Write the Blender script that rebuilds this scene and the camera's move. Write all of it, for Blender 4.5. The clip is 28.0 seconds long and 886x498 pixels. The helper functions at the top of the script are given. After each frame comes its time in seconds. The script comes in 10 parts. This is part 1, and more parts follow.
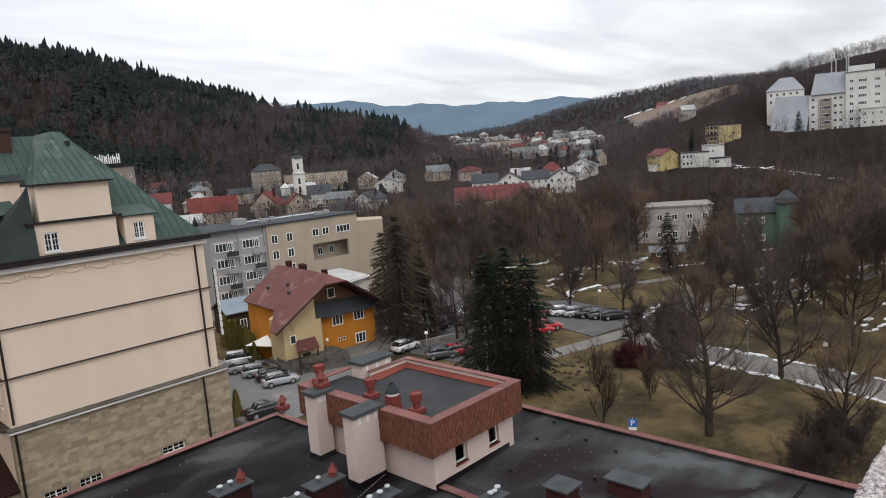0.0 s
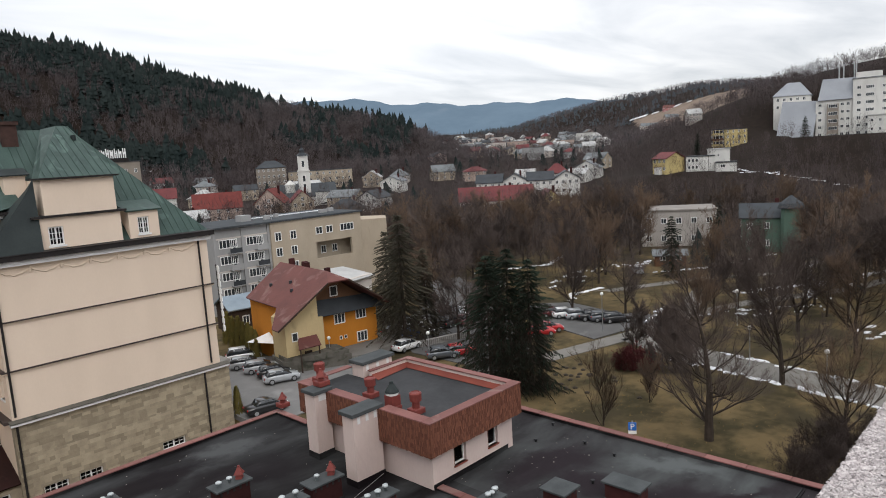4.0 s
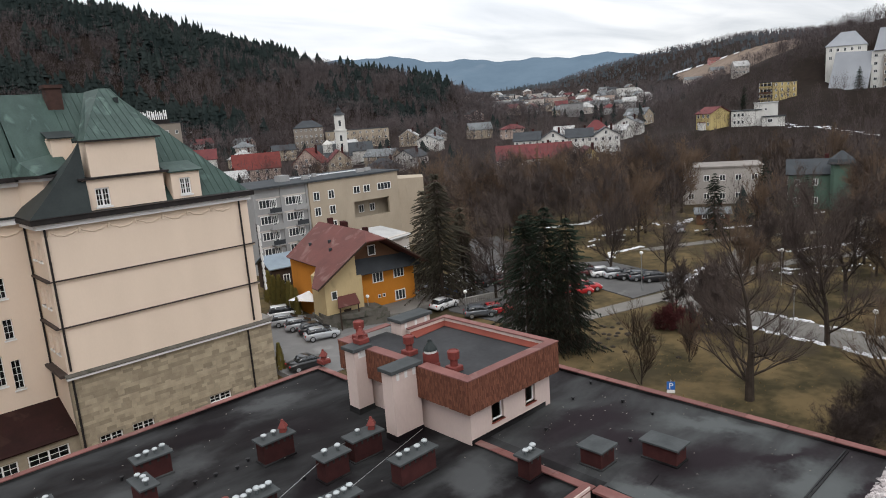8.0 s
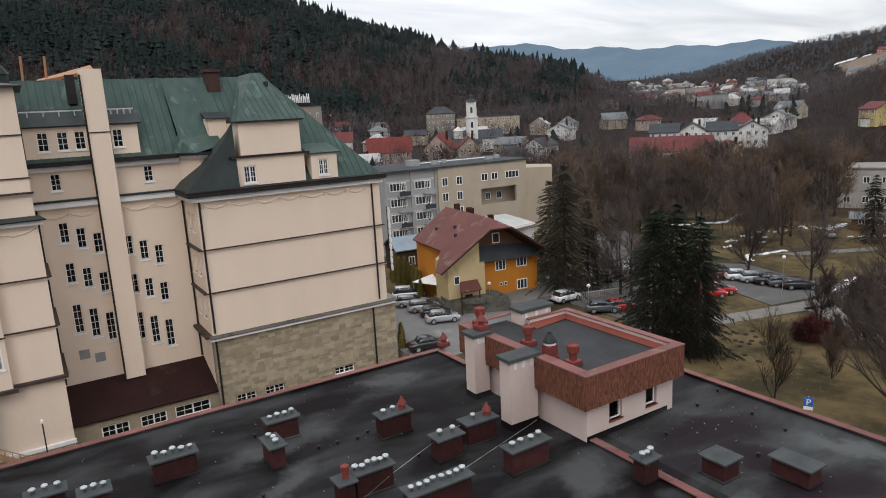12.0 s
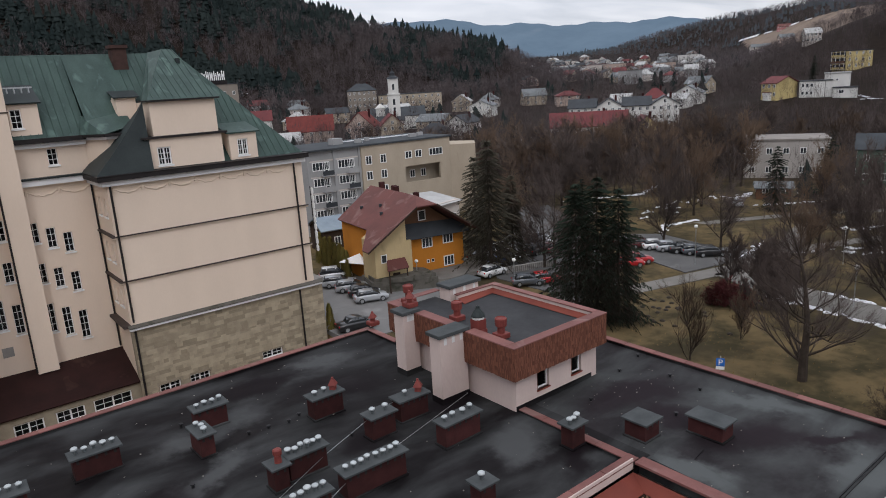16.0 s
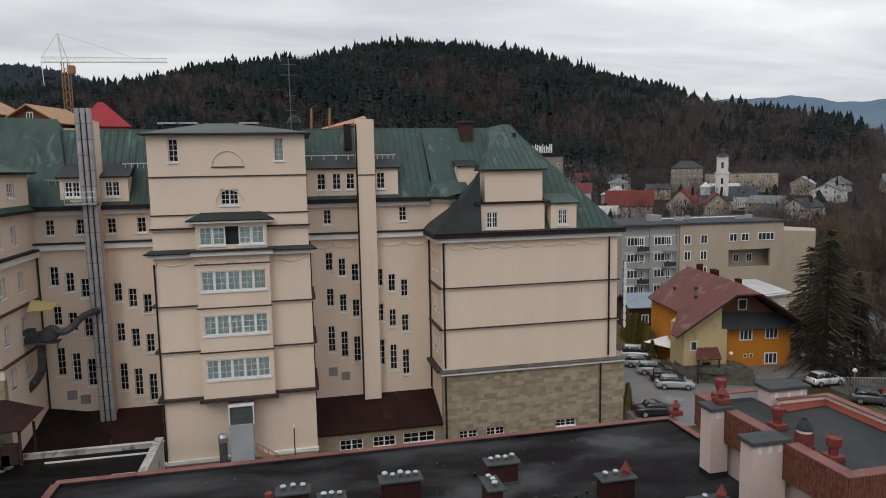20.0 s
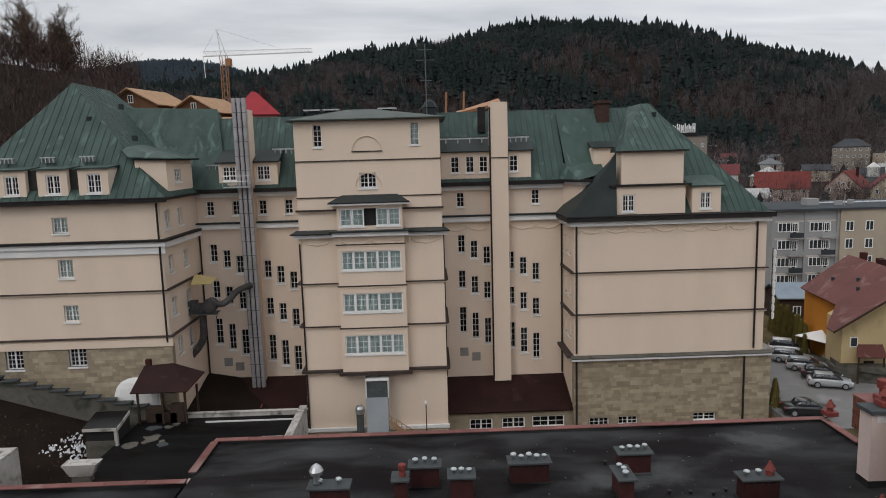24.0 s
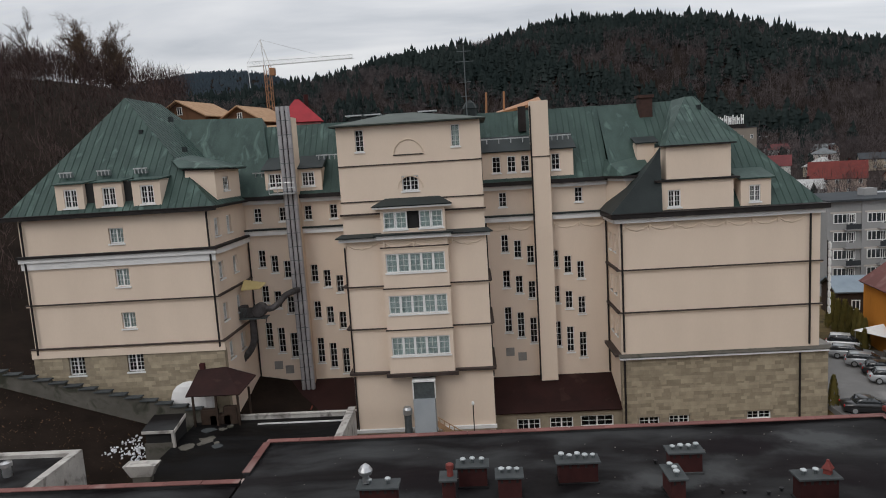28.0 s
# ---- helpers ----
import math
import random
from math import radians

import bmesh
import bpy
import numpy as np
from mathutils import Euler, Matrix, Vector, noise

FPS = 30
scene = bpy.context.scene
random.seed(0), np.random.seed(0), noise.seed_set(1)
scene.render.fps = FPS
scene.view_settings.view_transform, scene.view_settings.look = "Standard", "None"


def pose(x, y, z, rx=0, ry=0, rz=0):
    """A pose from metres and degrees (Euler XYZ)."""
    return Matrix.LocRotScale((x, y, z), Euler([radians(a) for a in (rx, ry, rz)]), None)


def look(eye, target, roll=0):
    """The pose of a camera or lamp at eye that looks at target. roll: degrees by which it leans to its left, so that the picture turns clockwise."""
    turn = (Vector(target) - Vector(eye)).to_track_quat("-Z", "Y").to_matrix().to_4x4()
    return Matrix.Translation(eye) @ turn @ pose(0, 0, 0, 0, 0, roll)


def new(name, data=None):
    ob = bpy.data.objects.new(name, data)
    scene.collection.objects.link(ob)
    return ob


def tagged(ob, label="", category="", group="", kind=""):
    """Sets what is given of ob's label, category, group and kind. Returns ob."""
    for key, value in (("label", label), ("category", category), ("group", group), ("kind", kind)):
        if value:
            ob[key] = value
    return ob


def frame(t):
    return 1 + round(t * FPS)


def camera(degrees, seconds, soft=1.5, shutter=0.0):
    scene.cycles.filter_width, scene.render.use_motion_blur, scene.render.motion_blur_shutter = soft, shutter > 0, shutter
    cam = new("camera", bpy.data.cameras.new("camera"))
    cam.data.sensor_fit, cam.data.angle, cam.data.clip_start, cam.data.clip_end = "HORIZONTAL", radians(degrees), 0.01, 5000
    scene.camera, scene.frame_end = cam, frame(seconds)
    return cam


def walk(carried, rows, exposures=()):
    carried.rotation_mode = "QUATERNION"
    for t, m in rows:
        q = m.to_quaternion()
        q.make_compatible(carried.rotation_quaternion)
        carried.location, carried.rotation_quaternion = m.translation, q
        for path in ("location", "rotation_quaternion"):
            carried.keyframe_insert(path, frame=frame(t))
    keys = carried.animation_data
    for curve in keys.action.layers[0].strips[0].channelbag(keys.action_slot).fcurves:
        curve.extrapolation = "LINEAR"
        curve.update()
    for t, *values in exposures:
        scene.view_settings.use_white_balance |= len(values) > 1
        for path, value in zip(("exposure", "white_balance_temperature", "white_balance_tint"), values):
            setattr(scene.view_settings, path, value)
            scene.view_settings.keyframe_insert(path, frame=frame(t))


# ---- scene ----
cam = camera(66.68, 28.0, soft=1.0)
PATH = [
    (0.0, pose(0.172, 0.158, 24.855, 82.074, 4.475, -46.970)),
    (0.5, pose(0.171, 0.158, 24.856, 78.356, 3.944, -45.602)),
    (1.0, pose(0.167, 0.141, 24.867, 77.237, 3.557, -44.255)),
    (1.5, pose(0.166, 0.122, 24.866, 78.026, 3.494, -43.776)),
    (2.0, pose(0.172, 0.122, 24.889, 78.242, 3.926, -43.798)),
    (2.5, pose(0.185, 0.098, 24.907, 79.108, 4.428, -44.419)),
    (3.0, pose(0.191, 0.071, 24.907, 82.762, 3.795, -45.617)),
    (3.5, pose(0.188, 0.048, 24.911, 82.119, 3.857, -46.417)),
    (5.5, pose(0.221, 0.072, 24.938, 82.455, 2.333, -46.596)),
    (6.0, pose(0.227, 0.060, 24.932, 82.571, 3.271, -45.018)),
    (6.5, pose(0.237, 0.042, 24.942, 82.897, 2.757, -43.850)),
    (7.0, pose(0.233, 0.067, 24.957, 82.157, 1.484, -44.556)),
    (7.5, pose(0.233, 0.079, 24.923, 81.628, 5.484, -43.168)),
    (8.0, pose(0.221, 0.117, 24.915, 78.803, 4.252, -43.442)),
    (8.5, pose(0.223, 0.118, 24.912, 79.400, 2.286, -44.088)),
    (9.0, pose(0.216, 0.111, 24.904, 76.596, 4.176, -45.803)),
    (9.5, pose(0.218, 0.096, 24.905, 78.472, 4.675, -45.970)),
    (10.0, pose(0.195, 0.102, 24.922, 78.740, 3.289, -46.252)),
    (10.5, pose(0.182, 0.121, 24.939, 78.359, 3.845, -44.912)),
    (11.0, pose(0.143, 0.095, 24.942, 79.836, 3.366, -38.328)),
    (11.5, pose(0.112, 0.072, 24.963, 79.080, 2.816, -34.338)),
    (13.5, pose(0.004, 0.003, 25.042, 77.717, 3.388, -30.973)),
    (14.0, pose(0.018, 0.005, 25.025, 78.326, 3.202, -34.902)),
    (14.5, pose(0.047, 0.055, 25.025, 77.890, 3.130, -36.470)),
    (15.0, pose(0.048, 0.043, 25.011, 76.928, 3.234, -37.503)),
    (15.5, pose(0.025, 0.004, 24.993, 77.029, 3.825, -36.979)),
    (16.0, pose(0.032, 0.047, 24.989, 76.234, 3.344, -38.996)),
    (16.5, pose(0.025, 0.018, 24.995, 77.101, 3.221, -38.120)),
    (17.0, pose(0.019, 0.020, 25.003, 75.721, 3.947, -37.882)),
    (17.5, pose(-0.011, 0.014, 24.993, 74.342, 3.066, -37.655)),
    (18.0, pose(-0.020, -0.045, 24.990, 76.808, 3.013, -36.988)),
    (18.5, pose(-0.006, 0.034, 25.005, 78.605, 4.350, -38.223)),
    (19.0, pose(-0.037, 0.052, 25.035, 79.584, 4.342, -38.755)),
    (19.5, pose(-0.149, 0.147, 25.075, 83.569, 3.024, -25.951)),
    (20.0, pose(-0.278, 0.037, 25.089, 83.344, 1.053, -12.519)),
    (20.5, pose(-0.399, -0.081, 25.070, 85.535, -1.074, -6.394)),
    (21.0, pose(-0.426, -0.151, 25.079, 83.873, 0.084, -4.147)),
    (21.5, pose(-0.397, -0.064, 25.112, 83.219, 0.698, -4.600)),
    (22.0, pose(-0.347, -0.060, 25.115, 81.768, 1.534, -2.549)),
    (22.5, pose(-0.360, -0.060, 25.082, 81.107, 1.025, -1.638)),
    (24.5, pose(-0.281, -0.096, 25.132, 82.449, 2.304, -0.786)),
    (25.0, pose(-0.259, -0.135, 25.141, 82.631, 2.409, 0.817)),
    (25.5, pose(-0.241, -0.196, 25.144, 82.872, 2.691, 1.280)),
    (26.0, pose(-0.225, -0.234, 25.141, 82.533, 3.416, 1.653)),
    (26.5, pose(-0.220, -0.269, 25.146, 82.130, 3.340, 1.770)),
    (27.0, pose(-0.219, -0.242, 25.156, 82.338, 2.005, 1.127)),
    (27.5, pose(-0.213, -0.215, 25.144, 82.247, 4.078, 0.983)),
    (28.0, pose(-0.207, -0.257, 25.120, 82.390, 3.494, 2.227)),
]
walk(cam, PATH, [(0.0, -0.15, 6500, 10), (1.0, 0.06, 6500, 10), (2.0, 0.04, 6500, 10), (3.0, -0.1, 6500, 10), (7.0, -0.07, 6500, 10), (11.0, -0.09, 6500, 10), (13.5, -0.36, 6350, 11), (14.0, -0.38, 6300, 11), (15.0, -0.38, 6250, 12), (16.0, -0.36, 6250, 13), (16.5, -0.2, 6150, 12), (17.0, -0.02, 6050, 11), (17.5, 0.15, 5750, 10), (18.0, 0.36, 5600, 9), (18.5, 0.22, 6050, 9), (19.0, 0.0, 6300, 10), (19.5, -0.3, 6450, 10), (20.0, -0.53, 6500, 10), (28.0, -0.56, 6450, 10)])

# ---- world and light: an overcast winter day ----
SUN_EL, SUN_AZ = 42.0, 215.0
world = bpy.data.worlds.new("world")
scene.world = world
world.use_nodes = True
wt = world.node_tree
wt.nodes.clear()


def wn(kind, **kw):
    n = wt.nodes.new(kind)
    for k, v in kw.items():
        setattr(n, k, v)
    return n


sky = wn("ShaderNodeTexSky", sky_type="NISHITA", sun_disc=False, sun_elevation=radians(SUN_EL), sun_rotation=radians(SUN_AZ))
coord = wn("ShaderNodeTexCoord")
sep = wn("ShaderNodeSeparateXYZ")
wt.links.new(coord.outputs["Generated"], sep.inputs[0])
# overcast luminance grows from the horizon to the zenith
lum = wn("ShaderNodeMapRange")
lum.inputs["From Min"].default_value, lum.inputs["From Max"].default_value = 0.0, 1.0
lum.inputs["To Min"].default_value, lum.inputs["To Max"].default_value = 0.88, 2.05
wt.links.new(sep.outputs["Z"], lum.inputs["Value"])
# flat cloud layer: directions projected onto a plane overhead
den = wn("ShaderNodeMath", operation="ADD")
den.inputs[1].default_value = 0.10
absz = wn("ShaderNodeMath", operation="ABSOLUTE")
wt.links.new(sep.outputs["Z"], absz.inputs[0])
wt.links.new(absz.outputs[0], den.inputs[0])
dx, dy = wn("ShaderNodeMath", operation="DIVIDE"), wn("ShaderNodeMath", operation="DIVIDE")
wt.links.new(sep.outputs["X"], dx.inputs[0]); wt.links.new(den.outputs[0], dx.inputs[1])
wt.links.new(sep.outputs["Y"], dy.inputs[0]); wt.links.new(den.outputs[0], dy.inputs[1])
comb = wn("ShaderNodeCombineXYZ")
wt.links.new(dx.outputs[0], comb.inputs[0]); wt.links.new(dy.outputs[0], comb.inputs[1])
turn = wn("ShaderNodeMapping")
turn.inputs["Rotation"].default_value = (0, 0, radians(45))
turn.inputs["Scale"].default_value = (0.55, 1.25, 1)
wt.links.new(comb.outputs[0], turn.inputs[0])
clouds = wn("ShaderNodeTexNoise")
clouds.inputs["Scale"].default_value, clouds.inputs["Detail"].default_value = 1.1, 7.0
clouds.inputs["Roughness"].default_value, clouds.inputs["Distortion"].default_value = 0.52, 0.4
wt.links.new(turn.outputs[0], clouds.inputs["Vector"])
cr = wn("ShaderNodeValToRGB")
cr.color_ramp.elements[0].position, cr.color_ramp.elements[0].color = 0.32, (0.68, 0.71, 0.755, 1)
cr.color_ramp.elements[1].position, cr.color_ramp.elements[1].color = 0.66, (1.10, 1.10, 1.10, 1)
mid = cr.color_ramp.elements.new(0.50)
mid.color = (0.89, 0.905, 0.935, 1)
wt.links.new(clouds.outputs[0], cr.inputs[0])
tint = wn("ShaderNodeMix", data_type="RGBA", blend_type="MULTIPLY")
tint.inputs["Factor"].default_value = 1.0
wt.links.new(cr.outputs[0], tint.inputs["A"]); wt.links.new(lum.outputs[0], tint.inputs["B"])
glow_dir = wn("ShaderNodeVectorMath", operation="DOT_PRODUCT")
glow_dir.inputs[1].default_value = (math.sin(radians(38)) * 0.993, math.cos(radians(38)) * 0.993, 0.12)
wt.links.new(coord.outputs["Generated"], glow_dir.inputs[0])
glow = wn("ShaderNodeMapRange", interpolation_type="SMOOTHSTEP")
glow.inputs["From Min"].default_value, glow.inputs["From Max"].default_value = 0.87, 1.0
glow.inputs["To Min"].default_value, glow.inputs["To Max"].default_value = 1.0, 1.13
wt.links.new(glow_dir.outputs["Value"], glow.inputs["Value"])
opened = wn("ShaderNodeMix", data_type="RGBA", blend_type="MULTIPLY")
opened.inputs["Factor"].default_value = 1.0
wt.links.new(tint.outputs["Result"], opened.inputs["A"]); wt.links.new(glow.outputs[0], opened.inputs["B"])
bg1, bg2, addbg, wout = wn("ShaderNodeBackground"), wn("ShaderNodeBackground"), wn("ShaderNodeAddShader"), wn("ShaderNodeOutputWorld")
wt.links.new(sky.outputs[0], bg1.inputs[0]); bg1.inputs[1].default_value = 0.012
wt.links.new(opened.outputs["Result"], bg2.inputs[0]); bg2.inputs[1].default_value = 0.95
wt.links.new(bg1.outputs[0], addbg.inputs[0]); wt.links.new(bg2.outputs[0], addbg.inputs[1])
wt.links.new(addbg.outputs[0], wout.inputs[0])
sun = new("sun", bpy.data.lights.new("sun", "SUN"))
sun.data.energy, sun.data.angle, sun.data.color = 0.9, radians(25), (1.0, 0.95, 0.88)
saz, sel = radians(SUN_AZ), radians(SUN_EL)
sun.matrix_world = look((math.sin(saz) * math.cos(sel) * 50, math.cos(saz) * math.cos(sel) * 50, math.sin(sel) * 50), (0, 0, 0))

# ---- materials ----
MATS = {}


def mat(name, a, b=None, rough=0.8, scale=3.0, fine=40.0, bump=0.15, metal=0.0, vary=0.0, stain=None, stain_at=0.62, stain_scale=0.5, stretch=(1, 1, 1), spec=0.12, dist=0.02):
    """A surface of two colours mixed by coarse and fine noise, with relief, stains of a third colour and change from piece to piece."""
    m = bpy.data.materials.new(name)
    m.use_nodes = True
    nt = m.node_tree
    p = nt.nodes["Principled BSDF"]
    p.inputs["Roughness"].default_value, p.inputs["Metallic"].default_value = rough, metal
    p.inputs["Specular IOR Level"].default_value = spec
    b = b or tuple(c * 0.8 for c in a)
    tc, mp = nt.nodes.new("ShaderNodeTexCoord"), nt.nodes.new("ShaderNodeMapping")
    geo = nt.nodes.new("ShaderNodeNewGeometry")
    mp.inputs["Scale"].default_value = stretch
    nt.links.new(geo.outputs["Position"], mp.inputs[0])
    n1, n2 = nt.nodes.new("ShaderNodeTexNoise"), nt.nodes.new("ShaderNodeTexNoise")
    n1.inputs["Scale"].default_value, n1.inputs["Detail"].default_value = scale, 4.0
    n2.inputs["Scale"].default_value, n2.inputs["Detail"].default_value = fine, 3.0
    nt.links.new(mp.outputs[0], n1.inputs["Vector"]); nt.links.new(mp.outputs[0], n2.inputs["Vector"])
    mixv = nt.nodes.new("ShaderNodeMath"); mixv.operation = "MULTIPLY_ADD"
    nt.links.new(n2.outputs[0], mixv.inputs[0]); mixv.inputs[1].default_value = 0.35
    nt.links.new(n1.outputs[0], mixv.inputs[2])
    rng = nt.nodes.new("ShaderNodeMapRange")
    rng.inputs["From Min"].default_value, rng.inputs["From Max"].default_value = 0.42, 0.92
    nt.links.new(mixv.outputs[0], rng.inputs["Value"])
    mix = nt.nodes.new("ShaderNodeMix"); mix.data_type = "RGBA"
    mix.inputs["A"].default_value, mix.inputs["B"].default_value = (*a, 1), (*b, 1)
    nt.links.new(rng.outputs[0], mix.inputs["Factor"])
    col = mix.outputs["Result"]
    if stain:
        n3 = nt.nodes.new("ShaderNodeTexNoise")
        n3.inputs["Scale"].default_value, n3.inputs["Detail"].default_value = stain_scale, 6.0
        n3.inputs["Distortion"].default_value = 0.8
        nt.links.new(mp.outputs[0], n3.inputs["Vector"])
        r3 = nt.nodes.new("ShaderNodeMapRange")
        r3.inputs["From Min"].default_value, r3.inputs["From Max"].default_value = stain_at, stain_at + 0.16
        nt.links.new(n3.outputs[0], r3.inputs["Value"])
        m3 = nt.nodes.new("ShaderNodeMix"); m3.data_type = "RGBA"
        m3.inputs["B"].default_value = (*stain, 1)
        nt.links.new(r3.outputs[0], m3.inputs["Factor"]); nt.links.new(col, m3.inputs["A"])
        col = m3.outputs["Result"]
    if vary:
        oi = nt.nodes.new("ShaderNodeObjectInfo")
        vr = nt.nodes.new("ShaderNodeMapRange")
        vr.inputs["To Min"].default_value, vr.inputs["To Max"].default_value = 1 - vary, 1 + vary
        nt.links.new(oi.outputs["Random"], vr.inputs["Value"])
        hv = nt.nodes.new("ShaderNodeHueSaturation")
        nt.links.new(col, hv.inputs["Color"]); nt.links.new(vr.outputs[0], hv.inputs["Value"])
        col = hv.outputs[0]
    nt.links.new(col, p.inputs["Base Color"])
    if bump:
        bp = nt.nodes.new("ShaderNodeBump")
        bp.inputs["Strength"].default_value, bp.inputs["Distance"].default_value = bump, dist
        nt.links.new(mixv.outputs[0], bp.inputs["Height"]); nt.links.new(bp.outputs[0], p.inputs["Normal"])
    MATS[name] = m
    return m


def plain(name, c, rough=0.5, metal=0.0, glass=0.0, spec=0.5):
    m = mat(name, c, tuple(k * 0.88 for k in c), rough=rough, metal=metal, bump=0.03, spec=spec)
    if glass:
        m.node_tree.nodes["Principled BSDF"].inputs["Transmission Weight"].default_value = glass
    return m


def glass_mat():
    m = bpy.data.materials.new("window_glass")
    m.use_nodes = True
    p = m.node_tree.nodes["Principled BSDF"]
    p.inputs["Base Color"].default_value = (0.74, 0.82, 0.83, 1)
    p.inputs["Roughness"].default_value, p.inputs["Transmission Weight"].default_value, p.inputs["IOR"].default_value = 0.03, 1.0, 1.22
    return m


GLASS = glass_mat()
CREAM = mat("cream_render", (0.72, 0.592, 0.482), (0.655, 0.537, 0.436), rough=0.9, scale=0.35, fine=9, bump=0.12, stretch=(1, 1, 0.35), spec=0.15)
CREAM2 = mat("cream_render_weathered", (0.69, 0.565, 0.445), (0.59, 0.48, 0.375), rough=0.9, scale=0.5, fine=9, bump=0.12, spec=0.15)
WHITE = mat("white_stucco", (0.74, 0.73, 0.72), (0.60, 0.60, 0.60), rough=0.8, scale=0.6, fine=12, bump=0.06)
WHITEF = plain("white_window_paint", (0.80, 0.80, 0.79), 0.4)
DARKTRIM = mat("dark_metal_trim", (0.016, 0.014, 0.014), (0.030, 0.026, 0.026), rough=0.6, scale=1, bump=0.05)
BROWNTRIM = mat("brown_ledge", (0.040, 0.030, 0.028), (0.065, 0.050, 0.045), rough=0.6, scale=1, bump=0.05)
GREENROOF = mat("green_patina_sheet", (0.052, 0.086, 0.074), (0.024, 0.043, 0.039), rough=0.55, scale=0.5, fine=8, bump=0.05, stain=(0.095, 0.150, 0.130), stain_at=0.57, stain_scale=0.5, stretch=(1.6, 1.0, 0.35), spec=0.2)
DARKROOF = mat("dark_sheet_roof", (0.034, 0.042, 0.042), (0.022, 0.027, 0.028), rough=0.5, scale=0.5, fine=8, bump=0.05)
STONE = mat("sandstone", (0.375, 0.315, 0.225), (0.265, 0.220, 0.160), rough=0.92, scale=1.1, fine=9, bump=0.6, vary=0.24)
MORTAR = mat("stone_mortar", (0.31, 0.262, 0.19), (0.24, 0.20, 0.15), rough=0.95, scale=2, fine=20, bump=0.3)
BROWNROOF = mat("red_brown_sheet_roof", (0.030, 0.012, 0.011), (0.018, 0.008, 0.0075), rough=0.55, scale=0.6, fine=6, bump=0.05, stain=(0.055, 0.030, 0.024), stain_at=0.62)
def felt_mat(name, dark, pale, damp, wet=(), dusty=()):
    """Roof felt: pale dust drifted into streaks over a dark sheet, with damp patches that shine a little. wet, dusty: stains as x, y, two radii and a turn."""
    m = mat(name, dark, tuple(c * 2.2 for c in dark), rough=0.8, scale=0.5, fine=5.0, bump=0.22, spec=0.07, dist=0.03)
    nt = m.node_tree
    p = nt.nodes["Principled BSDF"]
    base = p.inputs["Base Color"].links[0].from_socket
    geo = nt.nodes.new("ShaderNodeNewGeometry")
    warp = nt.nodes.new("ShaderNodeTexNoise")
    warp.inputs["Scale"].default_value, warp.inputs["Detail"].default_value = 0.09, 2.0
    nt.links.new(geo.outputs["Position"], warp.inputs["Vector"])
    bend = nt.nodes.new("ShaderNodeVectorMath"); bend.operation = "MULTIPLY_ADD"
    nt.links.new(warp.outputs["Color"], bend.inputs[0]); bend.inputs[1].default_value = (6, 6, 0)
    nt.links.new(geo.outputs["Position"], bend.inputs[2])
    mp = nt.nodes.new("ShaderNodeMapping")
    mp.inputs["Rotation"].default_value, mp.inputs["Scale"].default_value = (0, 0, radians(28)), (0.13, 0.34, 1)
    nt.links.new(bend.outputs[0], mp.inputs[0])
    st = nt.nodes.new("ShaderNodeTexNoise")
    st.inputs["Scale"].default_value, st.inputs["Detail"].default_value, st.inputs["Roughness"].default_value = 1.0, 7.0, 0.58
    nt.links.new(mp.outputs[0], st.inputs["Vector"])
    ra = nt.nodes.new("ShaderNodeValToRGB")
    ra.color_ramp.elements[0].position, ra.color_ramp.elements[0].color = 0.42, (0, 0, 0, 1)
    ra.color_ramp.elements[1].position, ra.color_ramp.elements[1].color = 0.72, (1, 1, 1, 1)
    nt.links.new(st.outputs[0], ra.inputs[0])
    mx = nt.nodes.new("ShaderNodeMix"); mx.data_type = "RGBA"
    nt.links.new(ra.outputs[0], mx.inputs["Factor"]); nt.links.new(base, mx.inputs["A"]); mx.inputs["B"].default_value = (*pale, 1)
    col = mx.outputs["Result"]
    ragged = nt.nodes.new("ShaderNodeTexNoise")
    ragged.inputs["Scale"].default_value, ragged.inputs["Detail"].default_value, ragged.inputs["Roughness"].default_value = 0.55, 6.0, 0.6
    nt.links.new(geo.outputs["Position"], ragged.inputs["Vector"])
    spread = nt.nodes.new("ShaderNodeVectorMath"); spread.operation = "MULTIPLY_ADD"
    nt.links.new(ragged.outputs["Color"], spread.inputs[0]); spread.inputs[1].default_value = (3.4, 3.4, 0)
    nt.links.new(geo.outputs["Position"], spread.inputs[2])
    for spots, tone, most in ((dusty, tuple(c * 1.15 for c in pale), 0.9), (wet, (dark[0] * 1.3, dark[1] * 1.0, dark[2] * 1.15), 0.88)):
        total = None
        for x, y, ra_, rb_, turn in spots:
            at = nt.nodes.new("ShaderNodeMapping"); at.vector_type = "TEXTURE"
            at.inputs["Location"].default_value = (x + 1.7, y + 1.7, 0)
            at.inputs["Rotation"].default_value, at.inputs["Scale"].default_value = (0, 0, radians(turn)), (ra_, rb_, 500)
            nt.links.new(spread.outputs[0], at.inputs[0])
            far_ = nt.nodes.new("ShaderNodeVectorMath"); far_.operation = "LENGTH"
            nt.links.new(at.outputs[0], far_.inputs[0])
            fade = nt.nodes.new("ShaderNodeMapRange"); fade.interpolation_type = "SMOOTHSTEP"
            fade.inputs["From Min"].default_value, fade.inputs["From Max"].default_value = 0.35, 1.2
            fade.inputs["To Min"].default_value, fade.inputs["To Max"].default_value = most, 0.0
            nt.links.new(far_.outputs["Value"], fade.inputs["Value"])
